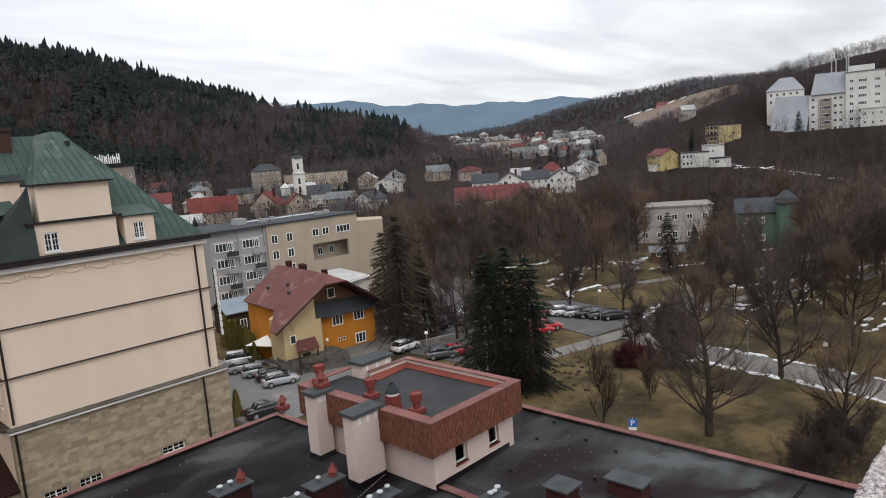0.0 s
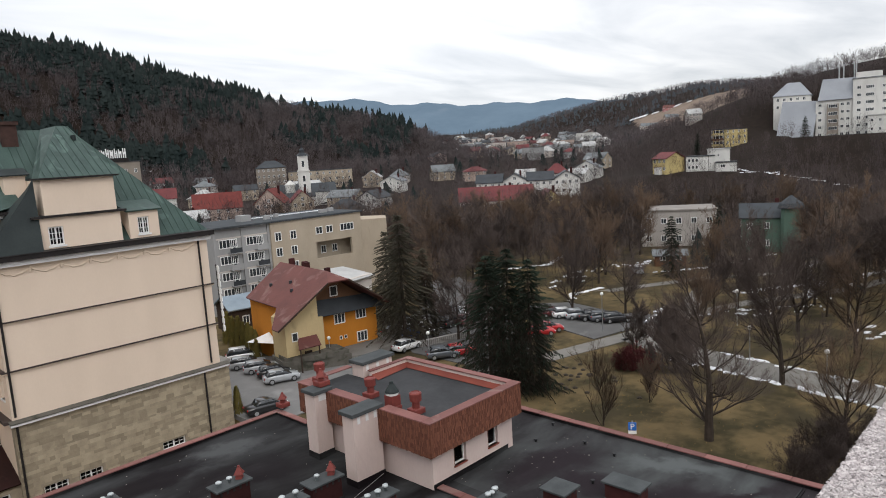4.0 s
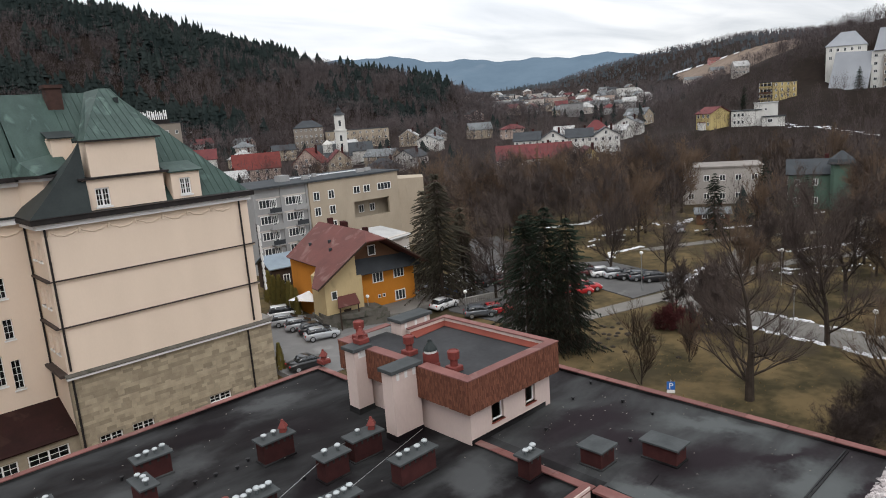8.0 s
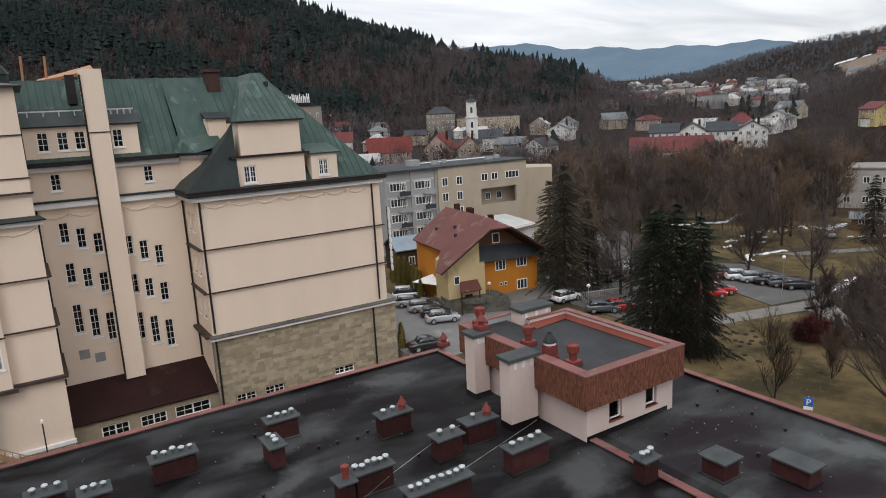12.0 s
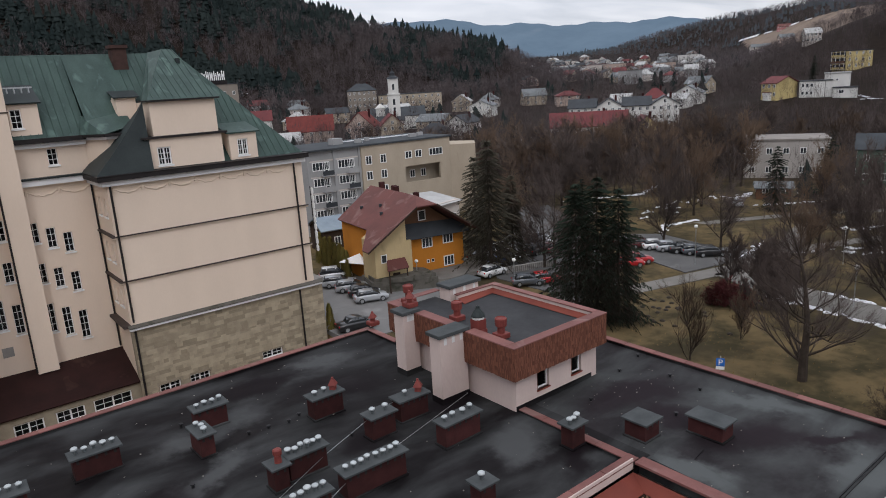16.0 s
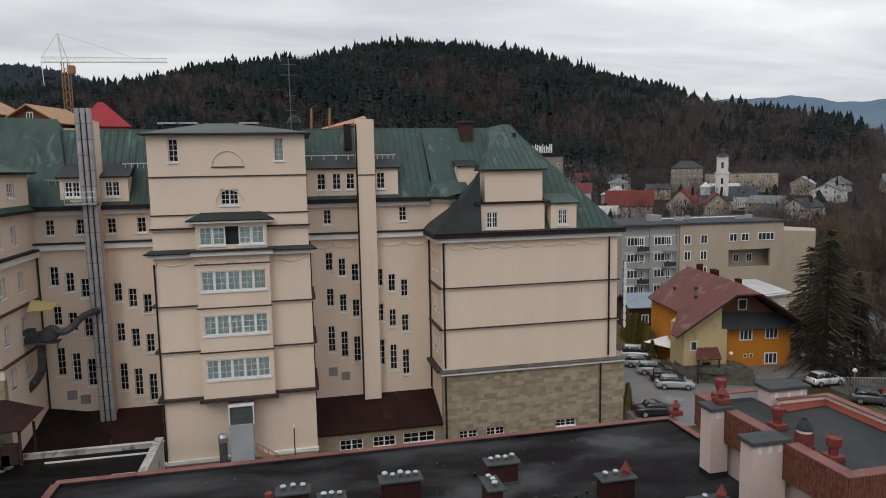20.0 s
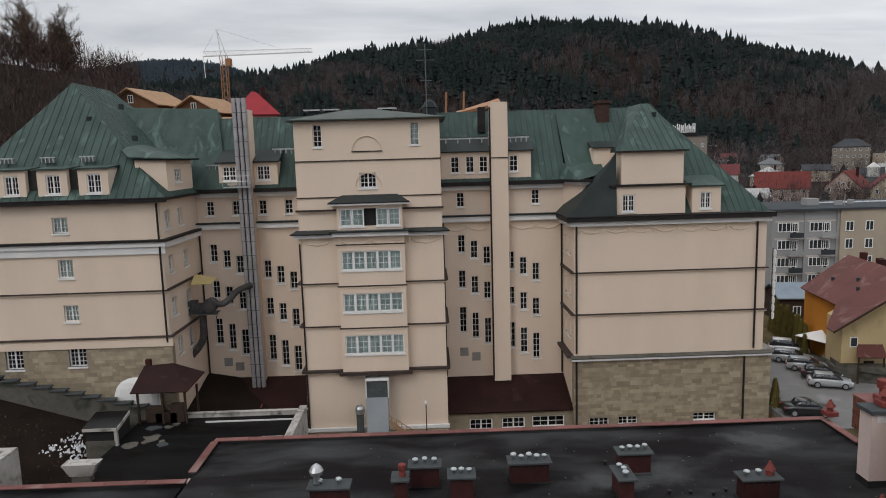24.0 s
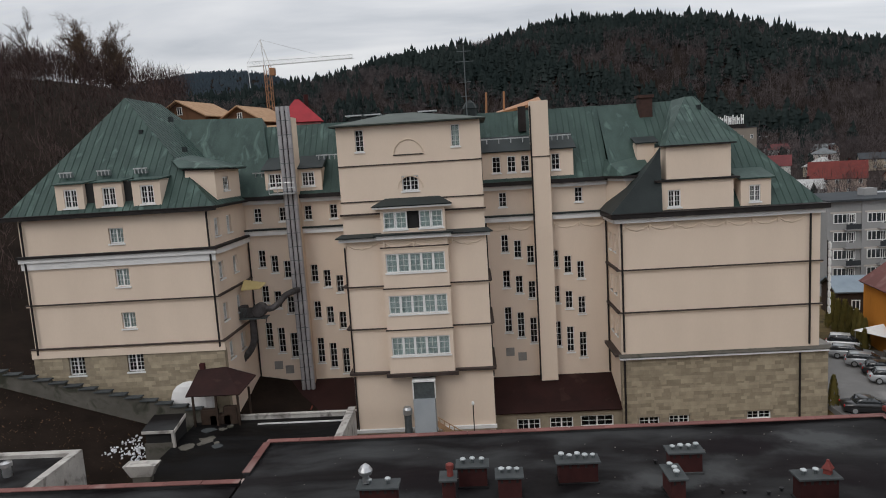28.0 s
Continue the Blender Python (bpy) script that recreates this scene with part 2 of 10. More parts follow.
            if total is None:
                total = fade.outputs[0]
            else:
                both = nt.nodes.new("ShaderNodeMath"); both.operation = "MAXIMUM"
                nt.links.new(total, both.inputs[0]); nt.links.new(fade.outputs[0], both.inputs[1])
                total = both.outputs[0]
        if total is not None:
            lay = nt.nodes.new("ShaderNodeMix"); lay.data_type = "RGBA"
            nt.links.new(total, lay.inputs["Factor"]); nt.links.new(col, lay.inputs["A"]); lay.inputs["B"].default_value = (*tone, 1)
            col = lay.outputs["Result"]
    nt.links.new(col, p.inputs["Base Color"])
    rr = nt.nodes.new("ShaderNodeMapRange")
    rr.inputs["From Min"].default_value, rr.inputs["From Max"].default_value = 0.35, 0.62
    rr.inputs["To Min"].default_value, rr.inputs["To Max"].default_value = damp, 0.9
    nt.links.new(st.outputs[0], rr.inputs["Value"]); nt.links.new(rr.outputs[0], p.inputs["Roughness"])
    return m


ROOFFELT = felt_mat("bitumen_roof_felt", (0.0055, 0.0048, 0.0052), (0.056, 0.058, 0.059), 0.55,
                    wet=((14.8, 25.2, 2.6, 1.5, 20), (19.4, 25.0, 2.0, 1.9, 0), (16.6, 31.0, 3.6, 2.0, -30), (13.0, 34.6, 4.5, 1.3, -5), (20.2, 17.0, 2.2, 0.9, 20), (4.0, 26.0, 4.0, 1.6, 15), (-3.0, 32.0, 4.0, 2.0, -10)),
                    dusty=((9.3, 31.3, 3.6, 1.2, 10), (19.2, 20.0, 2.0, 1.5, 40), (8.0, 27.5, 2.4, 0.9, 25), (17.8, 35.2, 2.6, 0.9, -20)))
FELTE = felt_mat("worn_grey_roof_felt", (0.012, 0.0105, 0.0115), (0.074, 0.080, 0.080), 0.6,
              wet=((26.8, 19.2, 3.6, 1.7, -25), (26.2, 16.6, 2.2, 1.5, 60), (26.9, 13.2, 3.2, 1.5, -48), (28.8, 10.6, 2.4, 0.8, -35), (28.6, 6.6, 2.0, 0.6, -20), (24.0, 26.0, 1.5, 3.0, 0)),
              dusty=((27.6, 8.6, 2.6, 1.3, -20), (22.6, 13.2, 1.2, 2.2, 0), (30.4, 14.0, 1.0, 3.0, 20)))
FELT2 = mat("bitumen_felt_light", (0.046, 0.047, 0.050), (0.028, 0.029, 0.031), rough=0.7, scale=0.5, fine=4, bump=0.1)
COPING = mat("red_painted_coping", (0.205, 0.092, 0.082), (0.135, 0.060, 0.054), rough=0.6, scale=0.8, fine=8, bump=0.1, stain=(0.25, 0.165, 0.15), stain_at=0.6, vary=0.16)
REDPAINT = mat("brick_red_paint", (0.20, 0.052, 0.036), (0.15, 0.040, 0.030), rough=0.6, scale=1.0, bump=0.06)
BRICK = mat("dark_red_brick", (0.058, 0.020, 0.019), (0.034, 0.013, 0.013), rough=0.9, scale=2, fine=25, bump=0.4, vary=0.25)
OLDBRICK = mat("sooty_old_brick", (0.075, 0.043, 0.036), (0.045, 0.028, 0.025), rough=0.9, scale=2, fine=25, bump=0.4)
SHINGLE = mat("brown_wood_shingle", (0.165, 0.075, 0.046), (0.105, 0.048, 0.030), rough=0.85, scale=4, fine=30, bump=0.3, vary=0.38, stretch=(4, 4, 1))
PINKWALL = mat("pale_pink_render", (0.60, 0.49, 0.45), (0.50, 0.40, 0.37), rough=0.9, scale=0.5, fine=10, bump=0.1, stain=(0.42, 0.34, 0.31), stain_at=0.62, stretch=(1, 1, 0.4))
ZINC = mat("galvanised_steel", (0.55, 0.56, 0.57), (0.40, 0.41, 0.42), rough=0.35, metal=0.8, scale=3, bump=0.03)
CAPSLAB = mat("slate_cap_slab", (0.072, 0.078, 0.080), (0.048, 0.053, 0.055), rough=0.8, scale=1.5, fine=15, bump=0.2)
CONCRETE = mat("old_concrete", (0.30, 0.285, 0.265), (0.21, 0.20, 0.19), rough=0.9, scale=0.8, fine=15, bump=0.25, stain=(0.13, 0.12, 0.11), stain_at=0.6)
ASPHALT = mat("worn_asphalt", (0.205, 0.200, 0.195), (0.150, 0.148, 0.146), rough=0.9, scale=0.3, fine=10, bump=0.1, stain=(0.26, 0.255, 0.25), stain_at=0.6, stain_scale=0.2)
ROADASPH = mat("dark_road_asphalt", (0.125, 0.122, 0.120), (0.085, 0.084, 0.083), rough=0.9, scale=0.3, fine=10, bump=0.1, stain=(0.17, 0.165, 0.16), stain_at=0.6, stain_scale=0.2)
PAVING = mat("grey_paving", (0.20, 0.188, 0.172), (0.14, 0.132, 0.12), rough=0.9, scale=0.4, fine=8, bump=0.1)
DIRTYW = mat("stained_white_concrete", (0.52, 0.50, 0.47), (0.33, 0.31, 0.29), rough=0.9, scale=0.7, fine=9, bump=0.2, stain=(0.13, 0.12, 0.11), stain_at=0.53, stain_scale=0.8)
TOWERROOF = mat("grey_green_sheet", (0.082, 0.098, 0.086), (0.055, 0.068, 0.060), rough=0.6, scale=0.4, fine=6, bump=0.05, stain=(0.12, 0.14, 0.12), stain_at=0.6, spec=0.2)
MOSSY = mat("damp_mossy_concrete", (0.135, 0.125, 0.11), (0.085, 0.080, 0.068), rough=0.95, scale=0.9, fine=14, bump=0.35, stain=(0.045, 0.046, 0.034), stain_at=0.52, stain_scale=0.7)
SNOW = mat("old_snow", (0.78, 0.79, 0.82), (0.62, 0.63, 0.66), rough=0.8, scale=1.5, fine=9, bump=0.4)
# near-black for panels that stand in for shade in rooms and recesses
SHADEBLACK = plain("painted_interior_shade", (0.02, 0.02, 0.02), 0.9)
CURTAIN = mat("pale_curtain", (0.74, 0.80, 0.76), (0.42, 0.47, 0.45), rough=0.9, scale=2.0, bump=0.0, stretch=(6, 6, 0.3))
WOODD = mat("dark_timber", (0.060, 0.040, 0.030), (0.035, 0.025, 0.020), rough=0.8, scale=2, fine=20, bump=0.2)

# ---- building blocks ----


def mesh_of(bm, name):
    me = bpy.data.meshes.new(name)
    bm.to_mesh(me)
    bm.free()
    return me


def obj(name, bm, material, label="", category="", group="", kind=""):
    """One mesh as a top-level thing."""
    me = mesh_of(bm, name)
    for m in (material if isinstance(material, (list, tuple)) else [material]):
        me.materials.append(m)
    return tagged(new(name, me), label, category, group, kind)


def part(name, bm, material, parent, label=""):
    ob = obj(name, bm, material, label)
    ob.parent = parent
    return ob


def piece(name, me, parent, loc=(0, 0, 0), rot=(0, 0, 0), scl=(1, 1, 1)):
    """A piece that shares a mesh with its like."""
    ob = new(name, me)
    ob.parent = parent
    ob.location, ob.rotation_euler, ob.scale = loc, rot, scl
    return ob


def empty(name, loc=(0, 0, 0), rz=0.0, label="", category="", group=""):
    ob = new(name)
    ob.location, ob.rotation_euler = loc, (0, 0, rz)
    ob.empty_display_size = 0.1
    return tagged(ob, label, category, group)


def box(bm, x0, x1, y0, y1, z0, z1, m=0):
    v = [bm.verts.new(p) for p in ((x0, y0, z0), (x1, y0, z0), (x1, y1, z0), (x0, y1, z0), (x0, y0, z1), (x1, y0, z1), (x1, y1, z1), (x0, y1, z1))]
    for f in ((3, 2, 1, 0), (4, 5, 6, 7), (0, 1, 5, 4), (1, 2, 6, 5), (2, 3, 7, 6), (3, 0, 4, 7)):
        bm.faces.new([v[i] for i in f]).material_index = m


def boxes(*bs, bevel=0.0):
    bm = bmesh.new()
    for b in bs:
        box(bm, *b)
    if bevel:
        bmesh.ops.bevel(bm, geom=list(bm.edges), offset=bevel, segments=1, affect="EDGES")
    return bm


def poly(bm, pts, m=0):
    f = bm.faces.new([bm.verts.new(p) for p in pts])
    f.material_index = m
    return f


def shell(faces, thick=0.08):
    """Roof planes given as corner lists, made into thick sheets."""
    bm = bmesh.new()
    for pts in faces:
        a = [Vector(p) for p in pts]
        n = (a[1] - a[0]).cross(a[2] - a[0]).normalized()
        if n.z < 0:
            a.reverse(); n = -n
        up, dn = [bm.verts.new(p) for p in a], [bm.verts.new(p - n * thick) for p in a]
        bm.faces.new(up); bm.faces.new(list(reversed(dn)))
        k = len(a)
        for i in range(k):
            bm.faces.new([up[i], dn[i], dn[(i + 1) % k], up[(i + 1) % k]])
    return bm


def prism(bm, outline, z0, z1, m=0):
    """An upright prism over a plan outline, counter-clockwise."""
    lo, hi = [bm.verts.new((x, y, z0)) for x, y in outline], [bm.verts.new((x, y, z1)) for x, y in outline]
    k = len(outline)
    bm.faces.new(list(reversed(lo))).material_index = m
    bm.faces.new(hi).material_index = m
    for i in range(k):
        bm.faces.new([lo[i], lo[(i + 1) % k], hi[(i + 1) % k], hi[i]]).material_index = m


def turned(bm, profile, n=12, c=(0, 0, 0)):
    """A body of revolution from (radius, height) pairs."""
    rings = []
    for r, z in profile:
        rings.append([bm.verts.new((c[0] + r * math.cos(2 * math.pi * i / n), c[1] + r * math.sin(2 * math.pi * i / n), c[2] + z)) for i in range(n)])
    for a, b in zip(rings, rings[1:]):
        for i in range(n):
            bm.faces.new([a[i], a[(i + 1) % n], b[(i + 1) % n], b[i]])
    bm.faces.new(list(reversed(rings[0])))
    bm.faces.new(rings[-1])


def tube(bm, p, q, r0, r1=None, n=6):
    """A tapered rod from p to q."""
    p, q = Vector(p), Vector(q)
    r1 = r0 if r1 is None else r1
    d = (q - p).normalized()
    a = d.orthogonal().normalized()
    b = d.cross(a)
    lo = [bm.verts.new(p + (a * math.cos(2 * math.pi * i / n) + b * math.sin(2 * math.pi * i / n)) * r0) for i in range(n)]
    hi = [bm.verts.new(q + (a * math.cos(2 * math.pi * i / n) + b * math.sin(2 * math.pi * i / n)) * r1) for i in range(n)]
    for i in range(n):
        bm.faces.new([lo[i], lo[(i + 1) % n], hi[(i + 1) % n], hi[i]])
    bm.faces.new(list(reversed(lo))); bm.faces.new(hi)


def wall_mesh(width, height, thick, holes):
    """An upright wall on x from 0 to width and z from 0 to height, its face at y=0 looking to -y, with holes (x0, x1, z0, z1) through it."""
    bm = bmesh.new()
    holes = [tuple(round(c, 3) for c in h) for h in holes]
    width, height = round(width, 3), round(height, 3)
    xs = sorted({0.0, width, *[h[0] for h in holes], *[h[1] for h in holes]})
    zs = sorted({0.0, height, *[h[2] for h in holes], *[h[3] for h in holes]})
    xs, zs = [x for x in xs if 0 <= x <= width], [z for z in zs if 0 <= z <= height]

    def solid(i, j):
        if not (0 <= i < len(xs) - 1 and 0 <= j < len(zs) - 1):
            return False
        cx, cz = (xs[i] + xs[i + 1]) / 2, (zs[j] + zs[j + 1]) / 2
        return not any(h[0] < cx < h[1] and h[2] < cz < h[3] for h in holes)
    cache = {}

    def v(x, y, z):
        k = (round(x, 4), y, round(z, 4))
        if k not in cache:
            cache[k] = bm.verts.new((x, y, z))
        return cache[k]
    for i in range(len(xs) - 1):
        for j in range(len(zs) - 1):
            if not solid(i, j):
                continue
            x0, x1, z0, z1 = xs[i], xs[i + 1], zs[j], zs[j + 1]
            bm.faces.new([v(x0, 0, z0), v(x1, 0, z0), v(x1, 0, z1), v(x0, 0, z1)])
            bm.faces.new([v(x0, thick, z1), v(x1, thick, z1), v(x1, thick, z0), v(x0, thick, z0)])
            if not solid(i - 1, j):
                bm.faces.new([v(x0, 0, z1), v(x0, thick, z1), v(x0, thick, z0), v(x0, 0, z0)])
            if not solid(i + 1, j):
                bm.faces.new([v(x1, 0, z0), v(x1, thick, z0), v(x1, thick, z1), v(x1, 0, z1)])
            if not solid(i, j - 1):
                bm.faces.new([v(x0, 0, z0), v(x0, thick, z0), v(x1, thick, z0), v(x1, 0, z0)])
            if not solid(i, j + 1):
                bm.faces.new([v(x0, 0, z1), v(x1, 0, z1), v(x1, thick, z1), v(x0, thick, z1)])
    return bm


WCACHE = {}


def window_meshes(w, h, nx, nz, bar=0.06, edge=0.11):
    edge = 0.065 if w < 0.9 else edge
    key = (round(w, 2), round(h, 2), nx, nz, bar)
    if key in WCACHE:
        return WCACHE[key]
    bm = bmesh.new()
    box(bm, -w / 2, -w / 2 + edge, 0, 0.09, 0, h); box(bm, w / 2 - edge, w / 2, 0, 0.09, 0, h)
    box(bm, -w / 2 + edge, w / 2 - edge, 0, 0.09, 0, edge); box(bm, -w / 2 + edge, w / 2 - edge, 0, 0.09, h - edge, h)
    iw, ih = w - 2 * edge, h - 2 * edge
    # a broad post between sashes of two panes, thin bars inside them
    vb = [0.13 if nx >= 4 and i % 2 == 0 else bar * 0.7 for i in range(1, nx)]
    hb = bar * 0.7
    pw, ph = (iw - sum(vb)) / nx, (ih - hb * (nz - 1)) / nz
    xs = [-w / 2 + edge]
    for v in vb:
        box(bm, xs[-1] + pw, xs[-1] + pw + v, 0.0 if v > 0.1 else 0.01, 0.08, edge, h - edge)
        xs.append(xs[-1] + pw + v)
    for x in xs:
        for j in range(1, nz):
            z = edge + j * ph + (j - 1) * hb
            box(bm, x, x + pw, 0.015, 0.075, z, z + hb)
    fr = mesh_of(bm, "window_frame")
    fr.materials.append(WHITEF)
    bm = boxes((0, pw, 0.035, 0.05, 0, ph))
    pa = mesh_of(bm, "pane")
    pa.materials.append(GLASS)
    bm = boxes((-w / 2 - 0.1, w / 2 + 0.1, -0.36, 0.0, -0.14, 0.0))
    si = mesh_of(bm, "sill")
    si.materials.append(WHITEF)
    spots = [(x, edge + j * (ph + hb)) for x in xs for j in range(nz)]
    WCACHE[key] = (fr, pa, si, spots)
    return WCACHE[key]


def window(parent, x, y, z, w, h, nx=2, nz=3, rz=0.0, deep=0.2, sill=True, name="window", curtain=False):
    """A window with frame, panes and sill: (x, y, z) is the foot of the opening's middle on the wall's face, rz turns its outward side from -y."""
    fr, pa, si, spots = window_meshes(w, h, nx, nz)
    c, s = math.cos(rz), math.sin(rz)
    win = piece(name, fr, parent, (x - s * deep, y + c * deep, z), (0, 0, rz))
    for px, pz in spots:
        piece("pane", pa, win, (px, 0, pz))
    if sill:
        piece("sill", si, win, (0, 0.26 - deep, 0))
    if curtain:
        part("curtain", boxes((-w / 2 + 0.1, w / 2 - 0.1, 0.16, 0.18, 0.1, h - 0.1)), CURTAIN, win)
    return win
# ---- the land: valley floor, wooded hills and far mountains ----
HILLS = [  # ridge lines: x, y, height and the reach of the flank at that place
    [(-330, 620, 82, 330), (-190, 670, 92, 330), (-40, 700, 121, 330), (118, 690, 138, 330), (195, 672, 133, 330), (258, 620, 101, 300), (330, 560, 73, 250), (400, 500, 59, 180), (430, 460, 26, 120), (450, 430, 3, 90)],
    [(-420, -60, 85, 165), (-300, 60, 76, 165), (-165, 150, 61, 165), (-112, 166, 47, 160), (-90, 187, 38, 150), (-66, 207, 29, 130), (-30, 225, 24, 120)],
    [(1150, 930, 62, 200), (1090, 708, 84, 240), (1060, 563, 101, 240), (1005, 447, 103, 240), (893, 325, 90, 240), (721, 207, 72, 240), (585, 135, 63, 240), (512, 90, 68, 240), (500, 0, 82, 240), (560, -150, 90, 240)],
    [(270, 135, 11, 60), (292, 112, 12, 70), (340, 125, 19, 80), (372, 88, 24, 90), (440, 60, 34, 120)],
    [(-700, 1500, 232, 420), (-420, 1250, 202, 420), (-560, 900, 135, 420)],
]


def hill_height(x, y):
    h = np.zeros_like(x)
    for line in HILLS:
        best = np.zeros_like(x)
        for (ax, ay, az, ar), (bx, by, bz, br) in zip(line, line[1:]):
            dx, dy = bx - ax, by - ay
            t = np.clip(((x - ax) * dx + (y - ay) * dy) / (dx * dx + dy * dy), 0, 1)
            d = np.hypot(x - ax - t * dx, y - ay - t * dy) / (ar + t * (br - ar))
            best = np.maximum(best, (az + t * (bz - az)) * np.clip(1 - d * d, 0, 1) ** 2)
        h = np.maximum(h, best)
    return h


def ground_z(x, y):
    x, y = np.asarray(x, float), np.asarray(y, float)
    r = np.hypot(x, y)
    h = hill_height(x, y)
    rough = 1.2 * np.sin(x / 23.0 + 1) * np.cos(y / 31.0) + 3.0 * np.sin(x / 71.0) * np.sin(y / 57.0 + 2)
    h = h + rough * np.clip(h / 25.0, 0, 1)
    # the valley floor climbs slowly away from the park
    h = np.maximum(h, np.clip(r - 190, 0, 2200) * 0.043 * np.clip(y / 120.0, 0, 1) + 0.25 * h)
    # level ground cut into the slope for the hospital
    az = np.degrees(np.arctan2(x, y))
    cut = np.clip((az - 71.6) / 1.2, 0, 1) * np.clip((86 - az) / 2, 0, 1) * np.clip((r - 346) / 8, 0, 1) * np.clip((404 - r) / 8, 0, 1)
    h = h * (1 - cut) + np.minimum(h, 22.8) * cut
    # bank beside the western wing, and the sunken court
    w = np.clip((-23.2 - x) / 3, 0, 1) * np.clip((x + 78) / 26, 0, 1) * np.clip((y - 33) / 8, 0, 1) * np.clip((100 - y) / 30, 0, 1)
    bank = np.clip(3.2 + (-29 - x) * 0.31, 2.2, 16) + np.clip(y - 53, -16, 30) * 0.14
    h = h * (1 - w) + bank * w
    court = np.clip((32.0 - x) / 0.8, 0, 1) * np.clip((x + 15) / 3, 0, 1) * np.clip((y - 30) / 4, 0, 1) * np.clip((82 - y) / 4, 0, 1)
    return h - 3.2 * court - 0.05


def gz(x, y):
    return float(ground_z(x, y))


def polar_sheet(r0, r1, nr, na, height):
    rs = np.concatenate([[0.0], np.geomspace(r0, r1, nr)])
    an = np.linspace(0, 2 * np.pi, na, endpoint=False)
    R, A = np.meshgrid(rs[1:], an, indexing="ij")
    X, Y = R * np.sin(A), R * np.cos(A)
    Z = height(X, Y)
    verts = np.column_stack([X.ravel(), Y.ravel(), Z.ravel()])
    verts = np.vstack([verts, [[0, 0, float(height(np.zeros(1), np.zeros(1))[0])]]])
    faces = []
    for i in range(nr - 1):
        for j in range(na):
            k = (j + 1) % na
            faces.append((i * na + j, i * na + k, (i + 1) * na + k, (i + 1) * na + j))
    c = len(verts) - 1
    faces += [(c, (j + 1) % na, j) for j in range(na)]
    me = bpy.data.meshes.new("sheet")
    me.from_pydata(verts.tolist(), [], [tuple(reversed(f)) for f in faces])
    me.shade_smooth()
    return me


GROUND = mat("dry_winter_ground", (0.128, 0.093, 0.046), (0.042, 0.035, 0.018), rough=0.95, scale=0.17, fine=0.9, bump=0.5, stain=(0.046, 0.037, 0.021), stain_at=0.52, stain_scale=0.09, spec=0.1, dist=0.1)
for n_ in GROUND.node_tree.nodes:  # clearer patches of straw and olive, soft shadows put into the dark tone
    if n_.type == "MAP_RANGE" and abs(n_.inputs["From Max"].default_value - 0.92) < 0.001:
        n_.inputs["From Min"].default_value, n_.inputs["From Max"].default_value = 0.56, 0.80


def add_snow(m, scale, at, fine):
    """Lets patches of old snow lie on a ground material."""
    nt = m.node_tree
    p = nt.nodes["Principled BSDF"]
    link = p.inputs["Base Color"].links[0]
    geo = nt.nodes.new("ShaderNodeNewGeometry")
    n = nt.nodes.new("ShaderNodeTexNoise")
    n.inputs["Scale"].default_value, n.inputs["Detail"].default_value, n.inputs["Roughness"].default_value = scale, fine, 0.6
    nt.links.new(geo.outputs["Position"], n.inputs["Vector"])
    r = nt.nodes.new("ShaderNodeMapRange")
    r.inputs["From Min"].default_value, r.inputs["From Max"].default_value = at, at + 0.02
    nt.links.new(n.outputs[0], r.inputs["Value"])
    mx = nt.nodes.new("ShaderNodeMix"); mx.data_type = "RGBA"
    nt.links.new(link.from_socket, mx.inputs["A"]); mx.inputs["B"].default_value = (0.74, 0.76, 0.80, 1)
    nt.links.new(r.outputs[0], mx.inputs["Factor"])
    nt.links.new(mx.outputs["Result"], p.inputs["Base Color"])


def add_woodland(m):
    """Leaf litter under the woods: on the slopes and away from the lawns of the park."""
    nt = m.node_tree
    p = nt.nodes["Principled BSDF"]
    link = p.inputs["Base Color"].links[0]
    geo = nt.nodes.new("ShaderNodeNewGeometry")
    sp_ = nt.nodes.new("ShaderNodeSeparateXYZ")
    nt.links.new(geo.outputs["Position"], sp_.inputs[0])
    ln = nt.nodes.new("ShaderNodeVectorMath"); ln.operation = "LENGTH"
    nt.links.new(geo.outputs["Position"], ln.inputs[0])
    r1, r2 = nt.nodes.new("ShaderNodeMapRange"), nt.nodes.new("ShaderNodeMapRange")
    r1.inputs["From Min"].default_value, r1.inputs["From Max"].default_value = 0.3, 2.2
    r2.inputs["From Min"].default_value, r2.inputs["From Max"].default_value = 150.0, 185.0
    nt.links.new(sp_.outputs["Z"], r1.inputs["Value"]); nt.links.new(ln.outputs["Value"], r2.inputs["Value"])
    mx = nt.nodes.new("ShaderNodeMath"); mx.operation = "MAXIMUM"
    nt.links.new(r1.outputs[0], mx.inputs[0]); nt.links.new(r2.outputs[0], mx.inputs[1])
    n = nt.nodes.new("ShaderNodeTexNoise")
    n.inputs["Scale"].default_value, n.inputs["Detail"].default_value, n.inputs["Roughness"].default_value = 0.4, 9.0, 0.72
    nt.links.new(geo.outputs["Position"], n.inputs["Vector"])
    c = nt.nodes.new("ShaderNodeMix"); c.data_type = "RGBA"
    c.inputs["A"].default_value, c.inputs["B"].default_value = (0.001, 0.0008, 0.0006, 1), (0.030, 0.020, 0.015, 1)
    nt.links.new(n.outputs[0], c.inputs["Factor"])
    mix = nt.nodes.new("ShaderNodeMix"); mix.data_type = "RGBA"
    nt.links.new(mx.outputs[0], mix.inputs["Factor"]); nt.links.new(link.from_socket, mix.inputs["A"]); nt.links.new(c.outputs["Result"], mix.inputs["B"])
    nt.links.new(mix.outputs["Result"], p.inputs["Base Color"])


